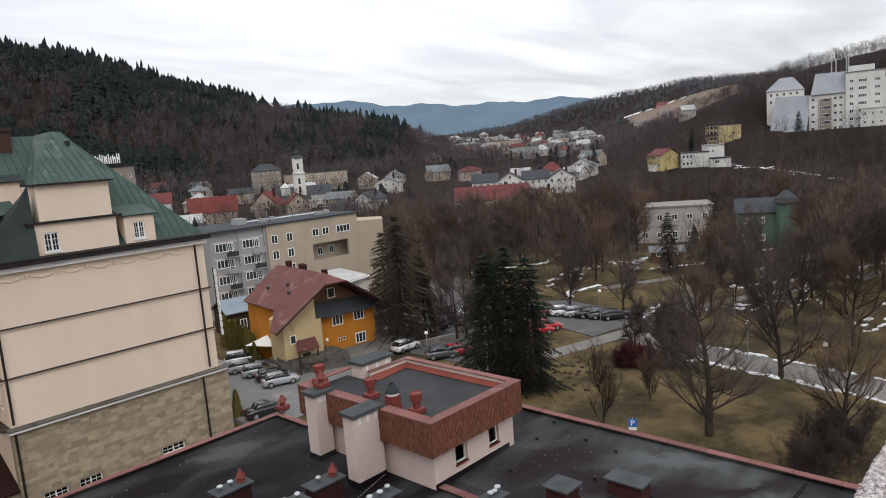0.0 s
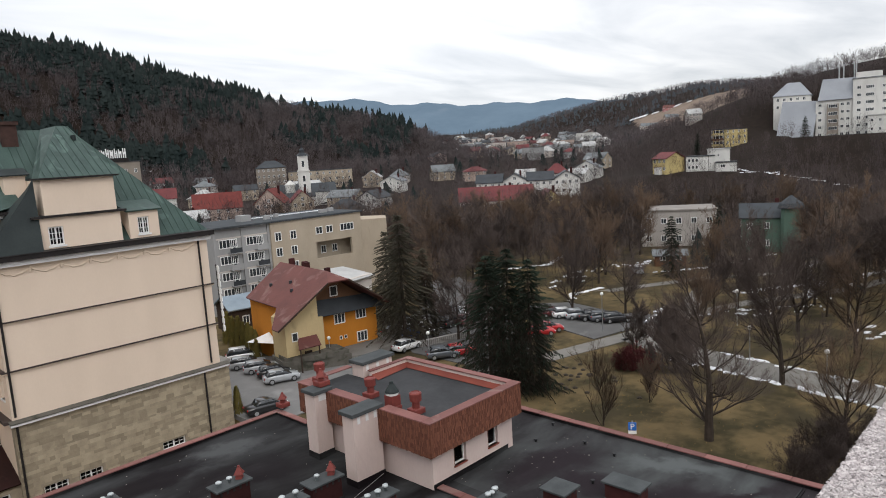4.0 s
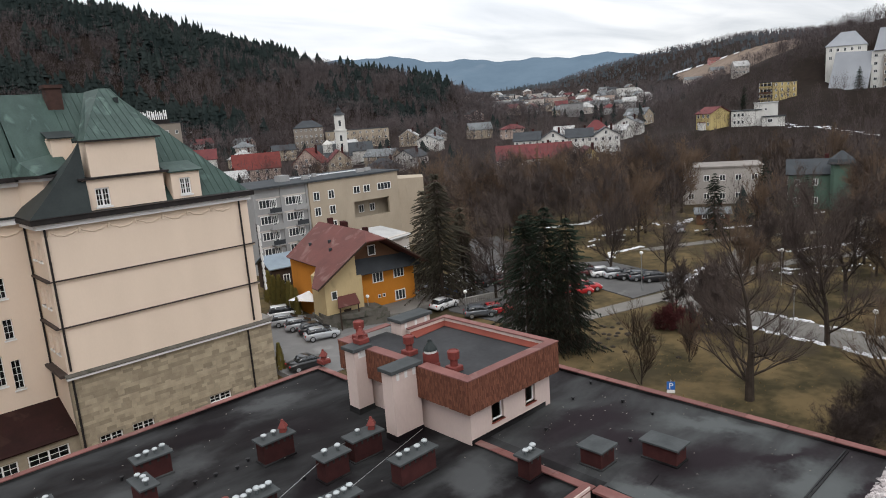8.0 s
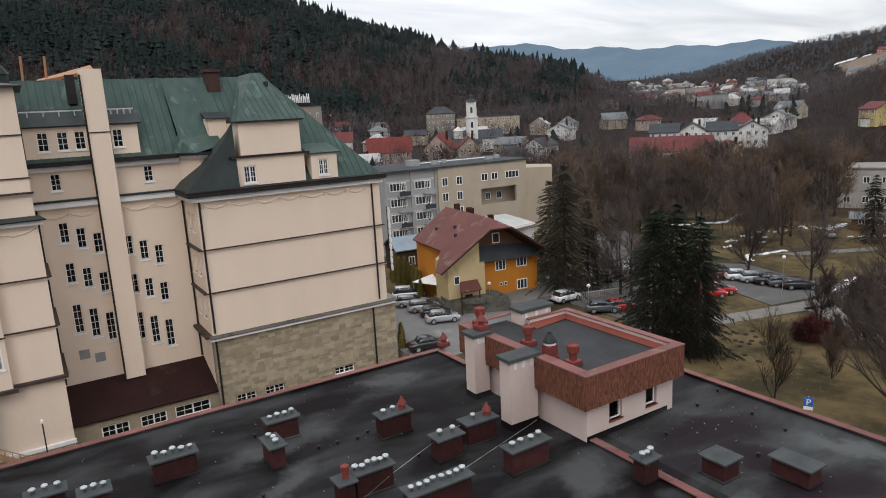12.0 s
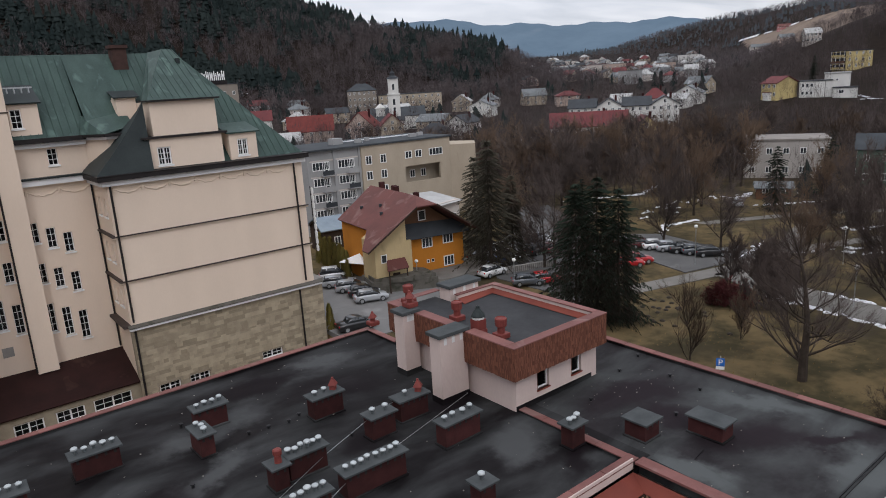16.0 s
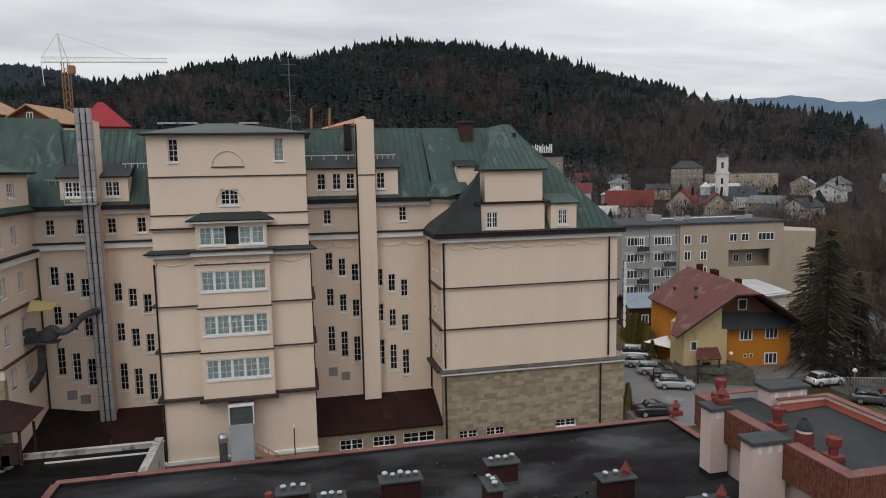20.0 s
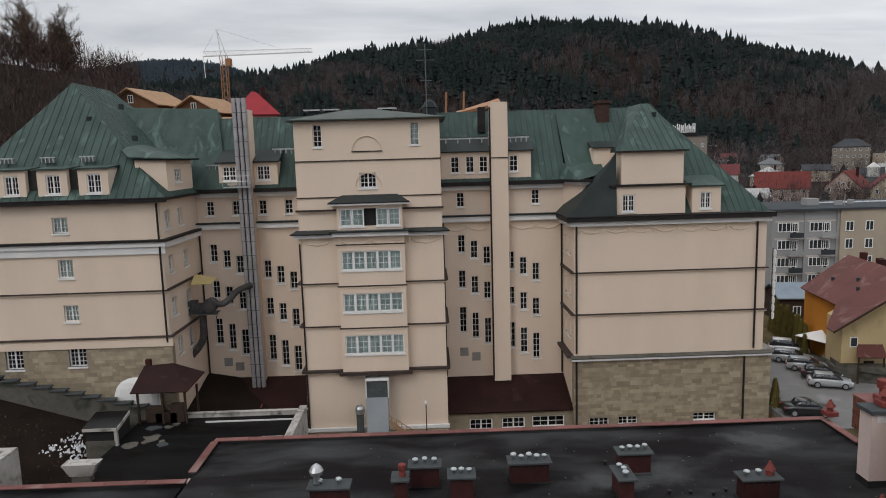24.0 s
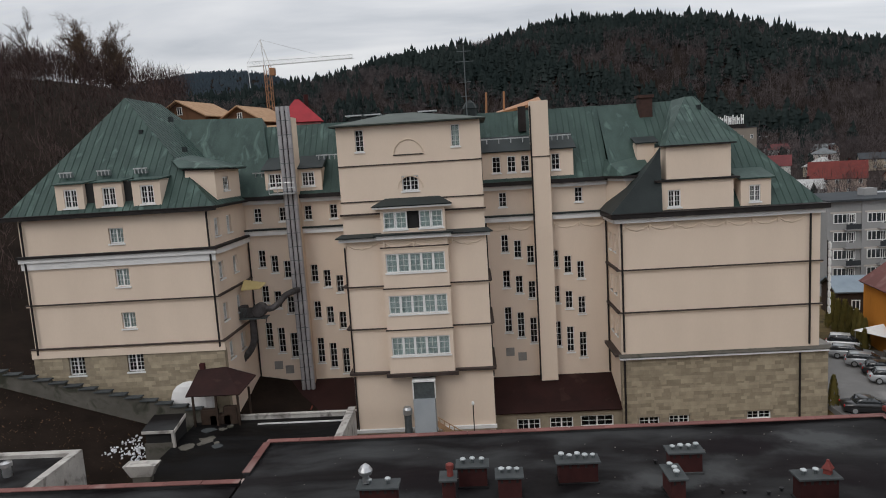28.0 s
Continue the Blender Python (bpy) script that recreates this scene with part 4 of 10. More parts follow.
# stair tower
TX0, TX1 = -12.0, 0.9
sp_wall("tower_wall", TX0, 59.7, -1.0, TX1 - TX0, 19.4, 0.5, [(5.75 + 0.6, 5.9, 5.2, 12.3)], CREAM)
for xa in (TX0, TX1 - 0.5):
    sp("tower_side", boxes((xa, xa + 0.5, 60.2, 66, -1, 18.4)), CREAM)
sp_wall("tower_upper_wall", TX0 + 0.05, 60.0, 18.4, TX1 - TX0 - 0.1, 10.1, 0.5, [(2.05, 26.2, 0.75, 1.9), (10.6, 26.2, 0.75, 1.9), (6.35, 22.5, 1.5, 1.35)], CREAM)
sw(-9.9, 60.0, 26.2, 0.75, 1.9, 2, 4); sw(-1.35, 60.0, 26.2, 0.75, 1.9, 2, 4, curtain=True); sw(-5.6, 60.0, 22.5, 1.5, 1.35, 4, 3)
for xa in (TX0 + 0.05, TX1 - 0.5):
    sp("tower_upper_side", boxes((xa, xa + 0.45, 60.5, 68, 18.4, 28.5)), CREAM)
sp("tower_upper_rear", boxes((TX0 + 0.5, TX1 - 0.55, 67.5, 68, 18.4, 28.5)), CREAM)
sp("tower_roof", shell([[(-12.5, 59.4, 28.55), (1.4, 59.4, 28.55), (-5.2, 63.8, 29.62), (-7.6, 63.8, 29.62)], [(1.4, 59.4, 28.55), (1.4, 68.4, 28.55), (-5.2, 63.8, 29.62)], [(-12.5, 68.4, 28.55), (-12.5, 59.4, 28.55), (-7.6, 63.8, 29.62)], [(1.4, 68.4, 28.55), (-12.5, 68.4, 28.55), (-7.6, 63.8, 29.62), (-5.2, 63.8, 29.62)]], 0.12), TOWERROOF)
for z in (24.9, 21.7):
    ledge(TX0, TX1, 60.0, z, 0.1, 0.1, light=False)
ledge(TX0 - 0.1, TX1 + 0.1, 60.0, 20.55, 0.35, 0.14)
sp("tower_eave", boxes((TX0 - 0.45, TX1 + 0.45, 59.45, 60.4, 28.42, 28.54)), DARKTRIM)
sp("tower_cornice", boxes((TX0 - 0.35, TX1 + 0.35, 59.3, 59.7, 18.2, 18.56)), WHITE)
sp("tower_cornice_roof", shell([[(TX0 - 0.6, 59.0, 18.62), (TX1 + 0.6, 59.0, 18.62), (TX1 + 0.2, 60.0, 18.85), (TX0 - 0.2, 60.0, 18.85)]], 0.1), DARKROOF)
for z in (14.0, 10.05, 5.9):
    sp("side_ledge", boxes((TX1, TX1 + 0.34, 59.72, 65.9, z, z + 0.12)), BROWNTRIM)
    sp("side_ledge", boxes((TX0 - 0.34, TX0, 59.72, 65.9, z, z + 0.12)), BROWNTRIM)
for z in (14.0, 10.05):
    ledge(TX0 - 0.2, TX1 + 0.2, 59.7, z)
ledge(TX0 - 0.3, TX1 + 0.3, 59.7, 5.85, 0.45, 0.2)
# stacked bay windows
BX0, BX1, BY = -8.5, -2.55, 58.95
bayh = [(7.62, 1.75), (11.5, 1.7), (15.3, 1.72)]
sp_wall("bay_wall", BX0, BY, 6.0, BX1 - BX0, 12.4, 0.35, [((BX1 - BX0) / 2, z, 5.3, h) for z, h in bayh], CREAM)
for xa in (BX0, BX1 - 0.3):
    sp("bay_side", boxes((xa, xa + 0.3, BY + 0.35, 59.7, 6.0, 18.2)), CREAM)
for z, h in bayh:
    for i in range(5):
        sw(BX0 + 0.33 + 5.3 * (i + 0.5) / 5, BY, z, 5.3 / 5 - 0.004, h, 2, 3, deep=0.08, curtain=True, name="bay_window")
    ledge(BX0 - 0.1, BX1 + 0.1, BY, z + h + 0.62 if z < 15 else 17.55, 0.1, 0.1)
sp("bay_foot", boxes((BX0 - 0.3, BX1 + 0.3, BY - 0.3, 59.7, 5.7, 5.98)), BROWNTRIM)
sp("bay_cornice", boxes((BX0 - 0.35, BX1 + 0.35, BY - 0.45, 59.3, 18.36, 18.7)), WHITE)
sp("bay_cornice_roof", boxes((BX0 - 0.55, BX1 + 0.55, BY - 0.65, 60.0, 18.71, 18.85)), DARKROOF)
sp_wall("loggia_wall", BX0 + 0.1, BY + 0.15, 18.86, 5.75, 2.2, 0.3, [(2.9, 19.2, 5.3, 1.55)], CREAM)
for xa in (BX0 + 0.1, BX0 + 5.55):
    sp("loggia_side", boxes((xa, xa + 0.3, BY + 0.45, 60, 18.86, 21.06)), CREAM)
for i in (0, 1, 3, 4):
    sw(BX0 + 0.35 + 5.3 * (i + 0.5) / 5, BY + 0.15, 19.2, 5.3 / 5 - 0.02, 1.55, 2, 3, deep=0.06, curtain=True, name="loggia_window")
sp("loggia_cornice", boxes((BX0 - 0.5, BX1 + 0.5, BY - 0.3, 60, 21.07, 21.3)), WHITE)
sp("loggia_roof", shell([[(BX0 - 0.6, BY - 0.4, 21.32), (BX1 + 0.6, BY - 0.4, 21.32), (BX1 - 0.6, 60.1, 21.95), (BX0 + 0.6, 60.1, 21.95)]], 0.1), DARKROOF)

# low annexes with brown roofs in the court
for nm, x0, x1, yf, zf, zb in (("annex_roof_east", 0.9, 12.9, 61.3, 0.9, 2.85), ("annex_roof_west", -22.95, -12.0, 60.5, 1.7, 3.55)):
    sp(nm, shell([[(x0, yf - 0.3, zf), (x1, yf - 0.3, zf), (x1, 66, zb), (x0, 66, zb)]], 0.12), BROWNROOF)
aw = [(4.05, -0.95, 2.2, 1.1), (7.15, -0.9, 2.2, 1.1), (10.5, -0.85, 3.1, 1.1)]
sp_wall("annex_wall", 0.9, 61.3, -3.0, 12.0, 3.75, 0.4, [(x - 0.9, z, w, h) for x, z, w, h in aw], MORTAR)
for x, z, w, h in aw:
    sw(x, 61.3, z, w, h, 4, 2, deep=0.12)

# near-black panels added behind the openings, standing in for the rooms' shade
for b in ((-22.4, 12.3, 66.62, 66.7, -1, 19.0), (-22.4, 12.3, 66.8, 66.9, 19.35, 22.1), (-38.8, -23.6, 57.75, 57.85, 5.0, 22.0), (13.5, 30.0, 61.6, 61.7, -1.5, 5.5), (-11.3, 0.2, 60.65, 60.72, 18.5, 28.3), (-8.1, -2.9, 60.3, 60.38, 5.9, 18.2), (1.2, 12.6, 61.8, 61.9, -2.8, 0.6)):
    sp("dark_room", boxes(b), SHADEBLACK)
sp("dark_room", boxes((-23.62, -23.55, 57.9, 66.2, 3, 22)), SHADEBLACK)
sp("dark_room", boxes((13.5, 13.58, 61.8, 66.2, 3, 18.5)), SHADEBLACK)
sp("dark_room", boxes((-8.2, -2.8, 59.55, 59.62, 18.6, 21.0)), SHADEBLACK)
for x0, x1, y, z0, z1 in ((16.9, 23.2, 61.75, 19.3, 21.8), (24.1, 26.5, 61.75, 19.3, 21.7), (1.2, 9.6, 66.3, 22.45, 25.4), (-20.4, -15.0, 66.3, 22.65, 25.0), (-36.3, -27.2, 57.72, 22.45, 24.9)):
    sp("dark_room", boxes((x0, x1, y, y + 0.05, z0, z1)), SHADEBLACK)
# ---- the flat-roofed house in front, with its penthouse ----
RZ = 9.2


def rand_unit(r, up):
    """A direction scattered about another."""
    return (up + Vector((r.gauss(0, 0.35), r.gauss(0, 0.35), r.gauss(0, 0.35)))).normalized()


house = empty("flat_roofed_house", (0, 10, 0), label="flat-roofed pink house with dark bitumen roof and red copings", category="building")
HO = Vector((0, 10, 0))


def hp(name, bm, material, label="", parent=None):
    bmesh.ops.translate(bm, verts=bm.verts, vec=-HO)
    return part(name, bm, material, parent or house, label)


def felt(x0, x1, y0, y1, z, seed, step=0.5):
    """A roof deck whose felt sags and swells a little."""
    nx, ny = max(2, int((x1 - x0) / step)), max(2, int((y1 - y0) / step))
    bm = bmesh.new()
    grid = [[None] * (ny + 1) for _ in range(nx + 1)]
    for i in range(nx + 1):
        for j in range(ny + 1):
            x, y = x0 + (x1 - x0) * i / nx, y0 + (y1 - y0) * j / ny
            edge = 0 if i in (0, nx) or j in (0, ny) else 1
            grid[i][j] = bm.verts.new((x, y, z + edge * (0.05 * noise.noise((x * 0.22 + seed, y * 0.22, 0)) + 0.012 * noise.noise((x * 1.3, y * 1.3, seed)))))
    for i in range(nx):
        for j in range(ny):
            bm.faces.new([grid[i][j], grid[i + 1][j], grid[i + 1][j + 1], grid[i][j + 1]]).smooth = True
    box(bm, x0, x1, y0, y1, z - 0.5, z - 0.12)
    return bm


WX0, WX1, WY0, WY1 = 9.0, 21.35, -2.0, 15.2
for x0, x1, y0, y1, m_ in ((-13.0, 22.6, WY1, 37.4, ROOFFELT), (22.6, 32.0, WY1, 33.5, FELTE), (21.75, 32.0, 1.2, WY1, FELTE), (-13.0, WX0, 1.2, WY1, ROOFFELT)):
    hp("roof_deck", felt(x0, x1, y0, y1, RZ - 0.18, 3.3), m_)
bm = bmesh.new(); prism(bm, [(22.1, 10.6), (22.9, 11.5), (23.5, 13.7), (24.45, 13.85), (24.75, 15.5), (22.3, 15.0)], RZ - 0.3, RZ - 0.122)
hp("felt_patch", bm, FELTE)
hp("felt_seam", boxes((24.6, 31.3, 8.5, 8.58, RZ - 0.25, RZ - 0.125)), ROOFFELT)
hp("lower_roof_deck", boxes((-40.0, -13.4, 1.2, 33.0, RZ - 1.2, RZ - 0.5)), ROOFFELT)
for b in ((-13.0, 22.4, 36.9, 37.3, -2, RZ - 0.4), (22.0, 22.4, 33.5, 36.9, -2, RZ - 0.4), (22.4, 31.8, 33.1, 33.5, -2, RZ - 0.4), (31.4, 31.8, 1.2, 33.1, -2, RZ - 0.4), (-13.3, -12.9, 33, 36.9, -2, RZ - 0.4), (-40, -13.3, 32.5, 32.9, -2, RZ - 1.2)):
    hp("wall", boxes(b), PINKWALL)


def parapet(x0, x1, y0, y1, h=0.2, z=RZ - 0.22, name="parapet", lip=0.04, seg=2.0):
    hp(name, boxes((x0, x1, y0, y1, z - 0.1, z + h)), ROOFFELT)
    n = max(1, round(max(x1 - x0, y1 - y0) / seg))
    rr = random.Random(int(x0 * 10 + y0))
    for i in range(n):
        t = rr.uniform(-0.008, 0.008)
        if x1 - x0 > y1 - y0:
            a, b = x0 + (x1 - x0) * i / n, x0 + (x1 - x0) * (i + 1) / n
            bb = (a + 0.008, b - 0.008, y0 - lip, y1 + lip, z + h + t, z + h + 0.06 + t)
        else:
            a, b = y0 + (y1 - y0) * i / n, y0 + (y1 - y0) * (i + 1) / n
            bb = (x0 - lip, x1 + lip, a + 0.008, b - 0.008, z + h + t, z + h + 0.06 + t)
        hp("coping", boxes(bb, bevel=0.012), COPING)


parapet(-13.1, 22.6, 37.15, 37.5)
parapet(22.3, 22.65, 33.9, 37.1)
parapet(31.6, 31.95, 1.2, 33.2)
parapet(-13.2, -12.85, 33.3, 37.1)
parapet(-40, -13.25, 32.75, 33.1, z=RZ - 0.5)
parapet(21.4, 21.75, 15.7, 21.9, 0.16, lip=0.05, seg=1.6)
parapet(12.0, 21.75, 15.25, 15.65, 0.22, lip=0.06, seg=1.9)
# light well: pink face, red sill and slatted side
hp("well_wall", boxes((9.0, 21.35, 15.2, 15.25, RZ - 1.0, RZ + 0.2)), PINKWALL)
hp("well_sill", shell([[(9.0, 14.35, RZ - 0.85), (20.9, 14.35, RZ - 0.85), (21.35, 15.2, RZ - 0.45), (9.0, 15.2, RZ - 0.45)]], 0.08), REDPAINT)
hp("well_sill_side", shell([[(21.35, 15.2, RZ - 0.45), (20.9, 14.35, RZ - 0.85), (20.9, 6, RZ - 0.85), (21.35, 6, RZ - 0.45)]], 0.08), REDPAINT)
hp("well_coping", boxes((21.3, 21.9, 1.2, 15.1, RZ - 0.02, RZ + 0.1), bevel=0.012), COPING)
hp("well_backing", boxes((20.95, 21.0, 1.2, 14.3, RZ - 4, RZ - 0.9)), WOODD)
hp("well_backing", boxes((9.0, 20.9, 14.3, 14.35, RZ - 4, RZ - 0.9)), WOODD)
SLAT = mat("weathered_wood_slat", (0.27, 0.15, 0.09), (0.17, 0.095, 0.06), rough=0.8, scale=3, fine=20, bump=0.15, vary=0.25)
sl = mesh_of(boxes((-0.05, 0.0, -0.05, 0.05, -2.0, 0.0)), "slat"); sl.materials.append(SLAT)
for i in range(60):
    piece("slat", sl, house, (20.94, 14.2 - i * 0.19 - HO.y, RZ - 0.9))
for i in range(50):
    piece("slat", sl, house, (20.7 - i * 0.19, 14.29 - HO.y, RZ - 0.9), (0, 0, radians(90)))
hp("well_floor", boxes((9.0, 21.3, -2, 15.2, RZ - 4.4, RZ - 4)), CONCRETE)
# felt patches and seams
SEAM = mat("felt_seam_tar", (0.014, 0.014, 0.015), (0.022, 0.022, 0.024), rough=0.45, scale=2, bump=0.1)
for b in ((24.4, 31.4, 8.62, 8.68),):
    hp("felt_seam", boxes((*b, RZ - 0.2, RZ - 0.125)), SEAM)

# penthouse
PX0, PX1, PY0 = 21.3, 27.0, 22.0
pent = empty("penthouse", (24, 27, RZ), label="pale penthouse with brown shingle band and red-edged flat roof", category="rooftop structure")
PO = Vector((24, 27, RZ))


def pp(name, bm, material, label="", parent=None):
    bmesh.ops.translate(bm, verts=bm.verts, vec=-PO)
    return part(name, bm, material, parent or pent, label)


PW = [(1.5, 2.4, 0.48, 1.45), (4.1, 4.92, 0.48, 1.45)]
bm = wall_mesh(PX1 - PX0 + 0.45, 3.0, 0.3, [(a, b, c + 0.25, d + 0.25) for a, b, c, d in PW])
bmesh.ops.translate(bm, verts=bm.verts, vec=(PX0, PY0, RZ - 0.25))
pp("front_wall", bm, PINKWALL)
for a, b, c, d in PW:
    wn_ = window(pent, PX0 + (a + b) / 2 - PO.x, PY0 - PO.y, c, b - a, d - c, 1, 1, deep=0.16, sill=False)
    pp("window_ledge", boxes((PX0 + a - 0.03, PX0 + b + 0.03, PY0 - 0.07, PY0 + 0.15, RZ + c - 0.06, RZ + c)), REDPAINT)
    pp("reveal", boxes((PX0 + a - 0.002, PX0 + a + 0.05, PY0 + 0.01, PY0 + 0.14, RZ + c, RZ + d)), SHINGLE)
pp("side_wall", boxes((PX0, PX0 + 0.3, PY0 + 0.3, 32.2, RZ - 0.25, RZ + 2.75)), PINKWALL)
pp("side_wall", boxes((PX1 + 0.15, PX1 + 0.45, PY0 + 0.3, 30.2, RZ - 0.25, RZ + 2.75)), PINKWALL)
pp("rear_wall", boxes((PX0 + 0.3, PX1 - 0.3, 29.9, 30.2, RZ - 0.25, RZ + 2.75)), PINKWALL)
pp("skirting", boxes((PX0, PX1 + 0.02, PY0 - 0.03, PY0, RZ - 0.2, RZ + 0.1)), ROOFFELT)
pp("deck", boxes((PX0 - 0.3, PX1 + 0.5, PY0 - 0.28, 30.2, RZ + 2.76, RZ + 2.96)), FELT2)
pp("deck", boxes((PX0 - 0.3, 24.3, 30.2, 32.0, RZ + 2.76, RZ + 2.96)), FELT2)
TOP = RZ + 3.4
pp("band_front", boxes((PX0 - 0.5, PX1 + 0.7, PY0 - 0.46, PY0 - 0.3, RZ + 1.78, TOP)), WOODD)
pp("band_west", boxes((PX0 - 0.5, PX0 - 0.34, PY0 - 0.3, 32.0, RZ + 1.78, TOP)), WOODD)
pp("band_east", boxes((PX1 + 0.54, PX1 + 0.7, PY0 - 0.3, 30.2, RZ + 1.78, TOP)), WOODD)
pp("upstand_east", boxes((PX1 + 0.36, PX1 + 0.54, PY0 + 0.2, 30.0, RZ + 2.97, TOP)), PINKWALL)
pp("upstand_north", boxes((24.5, PX1 + 0.36, 30.0, 30.2, RZ + 2.97, TOP + 0.05)), PINKWALL)
pp("flashing_east", shell([[(PX1 + 0.05, PY0 + 0.3, RZ + 3.0), (PX1 + 0.35, PY0 + 0.3, RZ + 3.22), (PX1 + 0.35, 29.98, RZ + 3.22), (PX1 + 0.05, 29.7, RZ + 3.0)]], 0.03), REDPAINT)
pp("flashing_north", shell([[(24.5, 29.4, RZ + 3.0), (PX1 + 0.05, 29.7, RZ + 3.0), (PX1 + 0.35, 29.98, RZ + 3.22), (24.5, 29.98, RZ + 3.22)]], 0.03), REDPAINT)
for b in ((PX0 - 0.55, PX1 + 0.76, PY0 - 0.53, PY0 + 0.05), (PX0 - 0.55, PX0 + 0.1, PY0 + 0.06, 25.0), (PX0 - 0.55, PX0 + 0.1, 26.1, 29.3), (PX0 - 0.55, PX0 + 0.1, 30.4, 32.1), (PX1 + 0.3, PX1 + 0.76, PY0 + 0.06, 30.25), (PX0 + 0.11, 24.4, 31.6, 32.1), (24.42, PX1 + 0.29, 29.95, 30.25)):
    pp("rim", boxes((*b, TOP, TOP + 0.07), bevel=0.015), COPING)
# hanging shingles of the band, row over row
ISL = mat("brown_hung_shingles", (0.190, 0.077, 0.050), (0.118, 0.050, 0.034), rough=0.85, scale=3, fine=25, bump=0.3, stretch=(4, 4, 1))
nt_ = ISL.node_tree
p_ = nt_.nodes["Principled BSDF"]
g_ = nt_.nodes.new("ShaderNodeNewGeometry"); h_ = nt_.nodes.new("ShaderNodeHueSaturation"); m_ = nt_.nodes.new("ShaderNodeMapRange")
m_.inputs["To Min"].default_value, m_.inputs["To Max"].default_value = 0.68, 1.22
nt_.links.new(g_.outputs["Random Per Island"], m_.inputs["Value"]); nt_.links.new(m_.outputs[0], h_.inputs["Value"])
nt_.links.new(p_.inputs["Base Color"].links[0].from_socket, h_.inputs["Color"]); nt_.links.new(h_.outputs[0], p_.inputs["Base Color"])


def shingles(length, seed):
    r = random.Random(seed)
    bm = bmesh.new()
    for row in range(7):
        x, z = 0.0, row * 0.231
        while x < length:
            w = r.uniform(0.05, 0.09)
            lo = z - r.uniform(0.0, 0.05)
            y = -0.02 - r.uniform(0, 0.018)
            box(bm, x, min(x + w - 0.006, length), y - 0.02, 0.0, lo, z + 0.234)
            x += w
    return bm


for nm, L, m in (("shingles_front", PX1 - PX0 + 1.2, Matrix.Translation((PX0 - 0.5, PY0 - 0.46, RZ + 1.78))), ("shingles_west", 32.0 - PY0 + 0.46, Matrix.Translation((PX0 - 0.5, 32.0, RZ + 1.78)) @ Matrix.Rotation(radians(-90), 4, "Z")), ("shingles_east", 30.2 - PY0 + 0.46, Matrix.Translation((PX1 + 0.7, PY0 - 0.46, RZ + 1.78)) @ Matrix.Rotation(radians(90), 4, "Z"))):
    bm = shingles(L, len(nm))
    bmesh.ops.transform(bm, matrix=m, verts=bm.verts)
    tagged(pp(nm, bm, ISL), kind="stuff")
# black standing in for the shade inside openings that aren't cut
DARKHOLE = plain("opening_shade_black", (0.012, 0.011, 0.011), 0.9)
for x0, x1, y0, y1, zt in ((19.2, 20.95, 25.15, 26.0, RZ + 3.45), (20.0, 21.0, 29.4, 30.3, RZ + 3.45), (24.3, 26.6, 30.5, 31.5, RZ + 3.75)):
    pil = pp("chimney_pillar", boxes((x0, x1, y0, y1, RZ - 0.25, zt)), PINKWALL)
    off = PO
    pp("cap", boxes((x0 - 0.14, x1 + 0.14, y0 - 0.14, y1 + 0.14, zt, zt + 0.2), bevel=0.02), CAPSLAB, parent=pil)
    pp("foot", boxes((x0 - 0.03, x1 + 0.03, y0 - 0.03, y1 + 0.03, RZ - 0.2, RZ + 0.16)), ROOFFELT, parent=pil)
    k = 3
    for i in range(k):
        a = x0 + 0.35 + (x1 - x0 - 0.7) * i / (k - 1)
        pp("flue_mouth", boxes((a - 0.09, a + 0.09, y0 - 0.012, y0, zt - 0.42, zt - 0.06)), WHITE, parent=pil)

# red cowls standing on the penthouse rim
COWL = mat("oxide_red_cowl", (0.20, 0.050, 0.042), (0.14, 0.038, 0.034), rough=0.5, scale=3, bump=0.05)


def red_cowl(x, y, z, kind, label):
    ob = empty("roof_cowl", (x, y, z), 0, label, "roof vent", "roof cowls")
    bm = boxes((-0.34, 0.34, -0.34, 0.34, 0, 0.28), bevel=0.03)
    part("foot", bm, COWL, ob)
    if kind == 0:
        bm = bmesh.new(); turned(bm, [(0.2, 0.28), (0.2, 0.62), (0.3, 0.66), (0.32, 1.05), (0.24, 1.1), (0.22, 1.06)], 14); part("pipe", bm, COWL, ob)
    elif kind == 1:
        part("shaft", boxes((-0.3, 0.3, -0.3, 0.3, 0.28, 0.85), bevel=0.02), COWL, ob)
        bm = bmesh.new(); turned(bm, [(0.33, 0.86), (0.33, 0.98)], 12); part("collar", bm, WHITE, ob)
        bm = bmesh.new(); turned(bm, [(0.38, 0.99), (0.34, 1.1), (0.12, 1.42), (0.1, 1.55), (0.0, 1.58)], 12); part("hood", bm, DARKROOF, ob)
    else:
        bm = bmesh.new(); turned(bm, [(0.2, 0.28), (0.18, 0.5), (0.36, 0.52), (0.1, 0.85), (0.08, 0.95)], 4); part("hood", bm, COWL, ob)
    return ob


red_cowl(22.3, 23.95, RZ + 2.96, 0, "oxide red pipe cowl on the penthouse deck")
red_cowl(21.86, 25.2, RZ + 2.96, 1, "red square cowl with a dark conical hood")
red_cowl(22.5, 27.7, RZ + 2.96, 0, "oxide red pipe cowl beside the penthouse rim")
red_cowl(21.6, 31.0, TOP + 0.07, 0, "oxide red pipe cowl at the penthouse corner")
red_cowl(20.9, 29.9, RZ + 3.66, 2, "red pyramid hood on a chimney pillar")
red_cowl(22.7, 37.0, RZ + 0.3, 2, "small red hood at the corner of the roof")

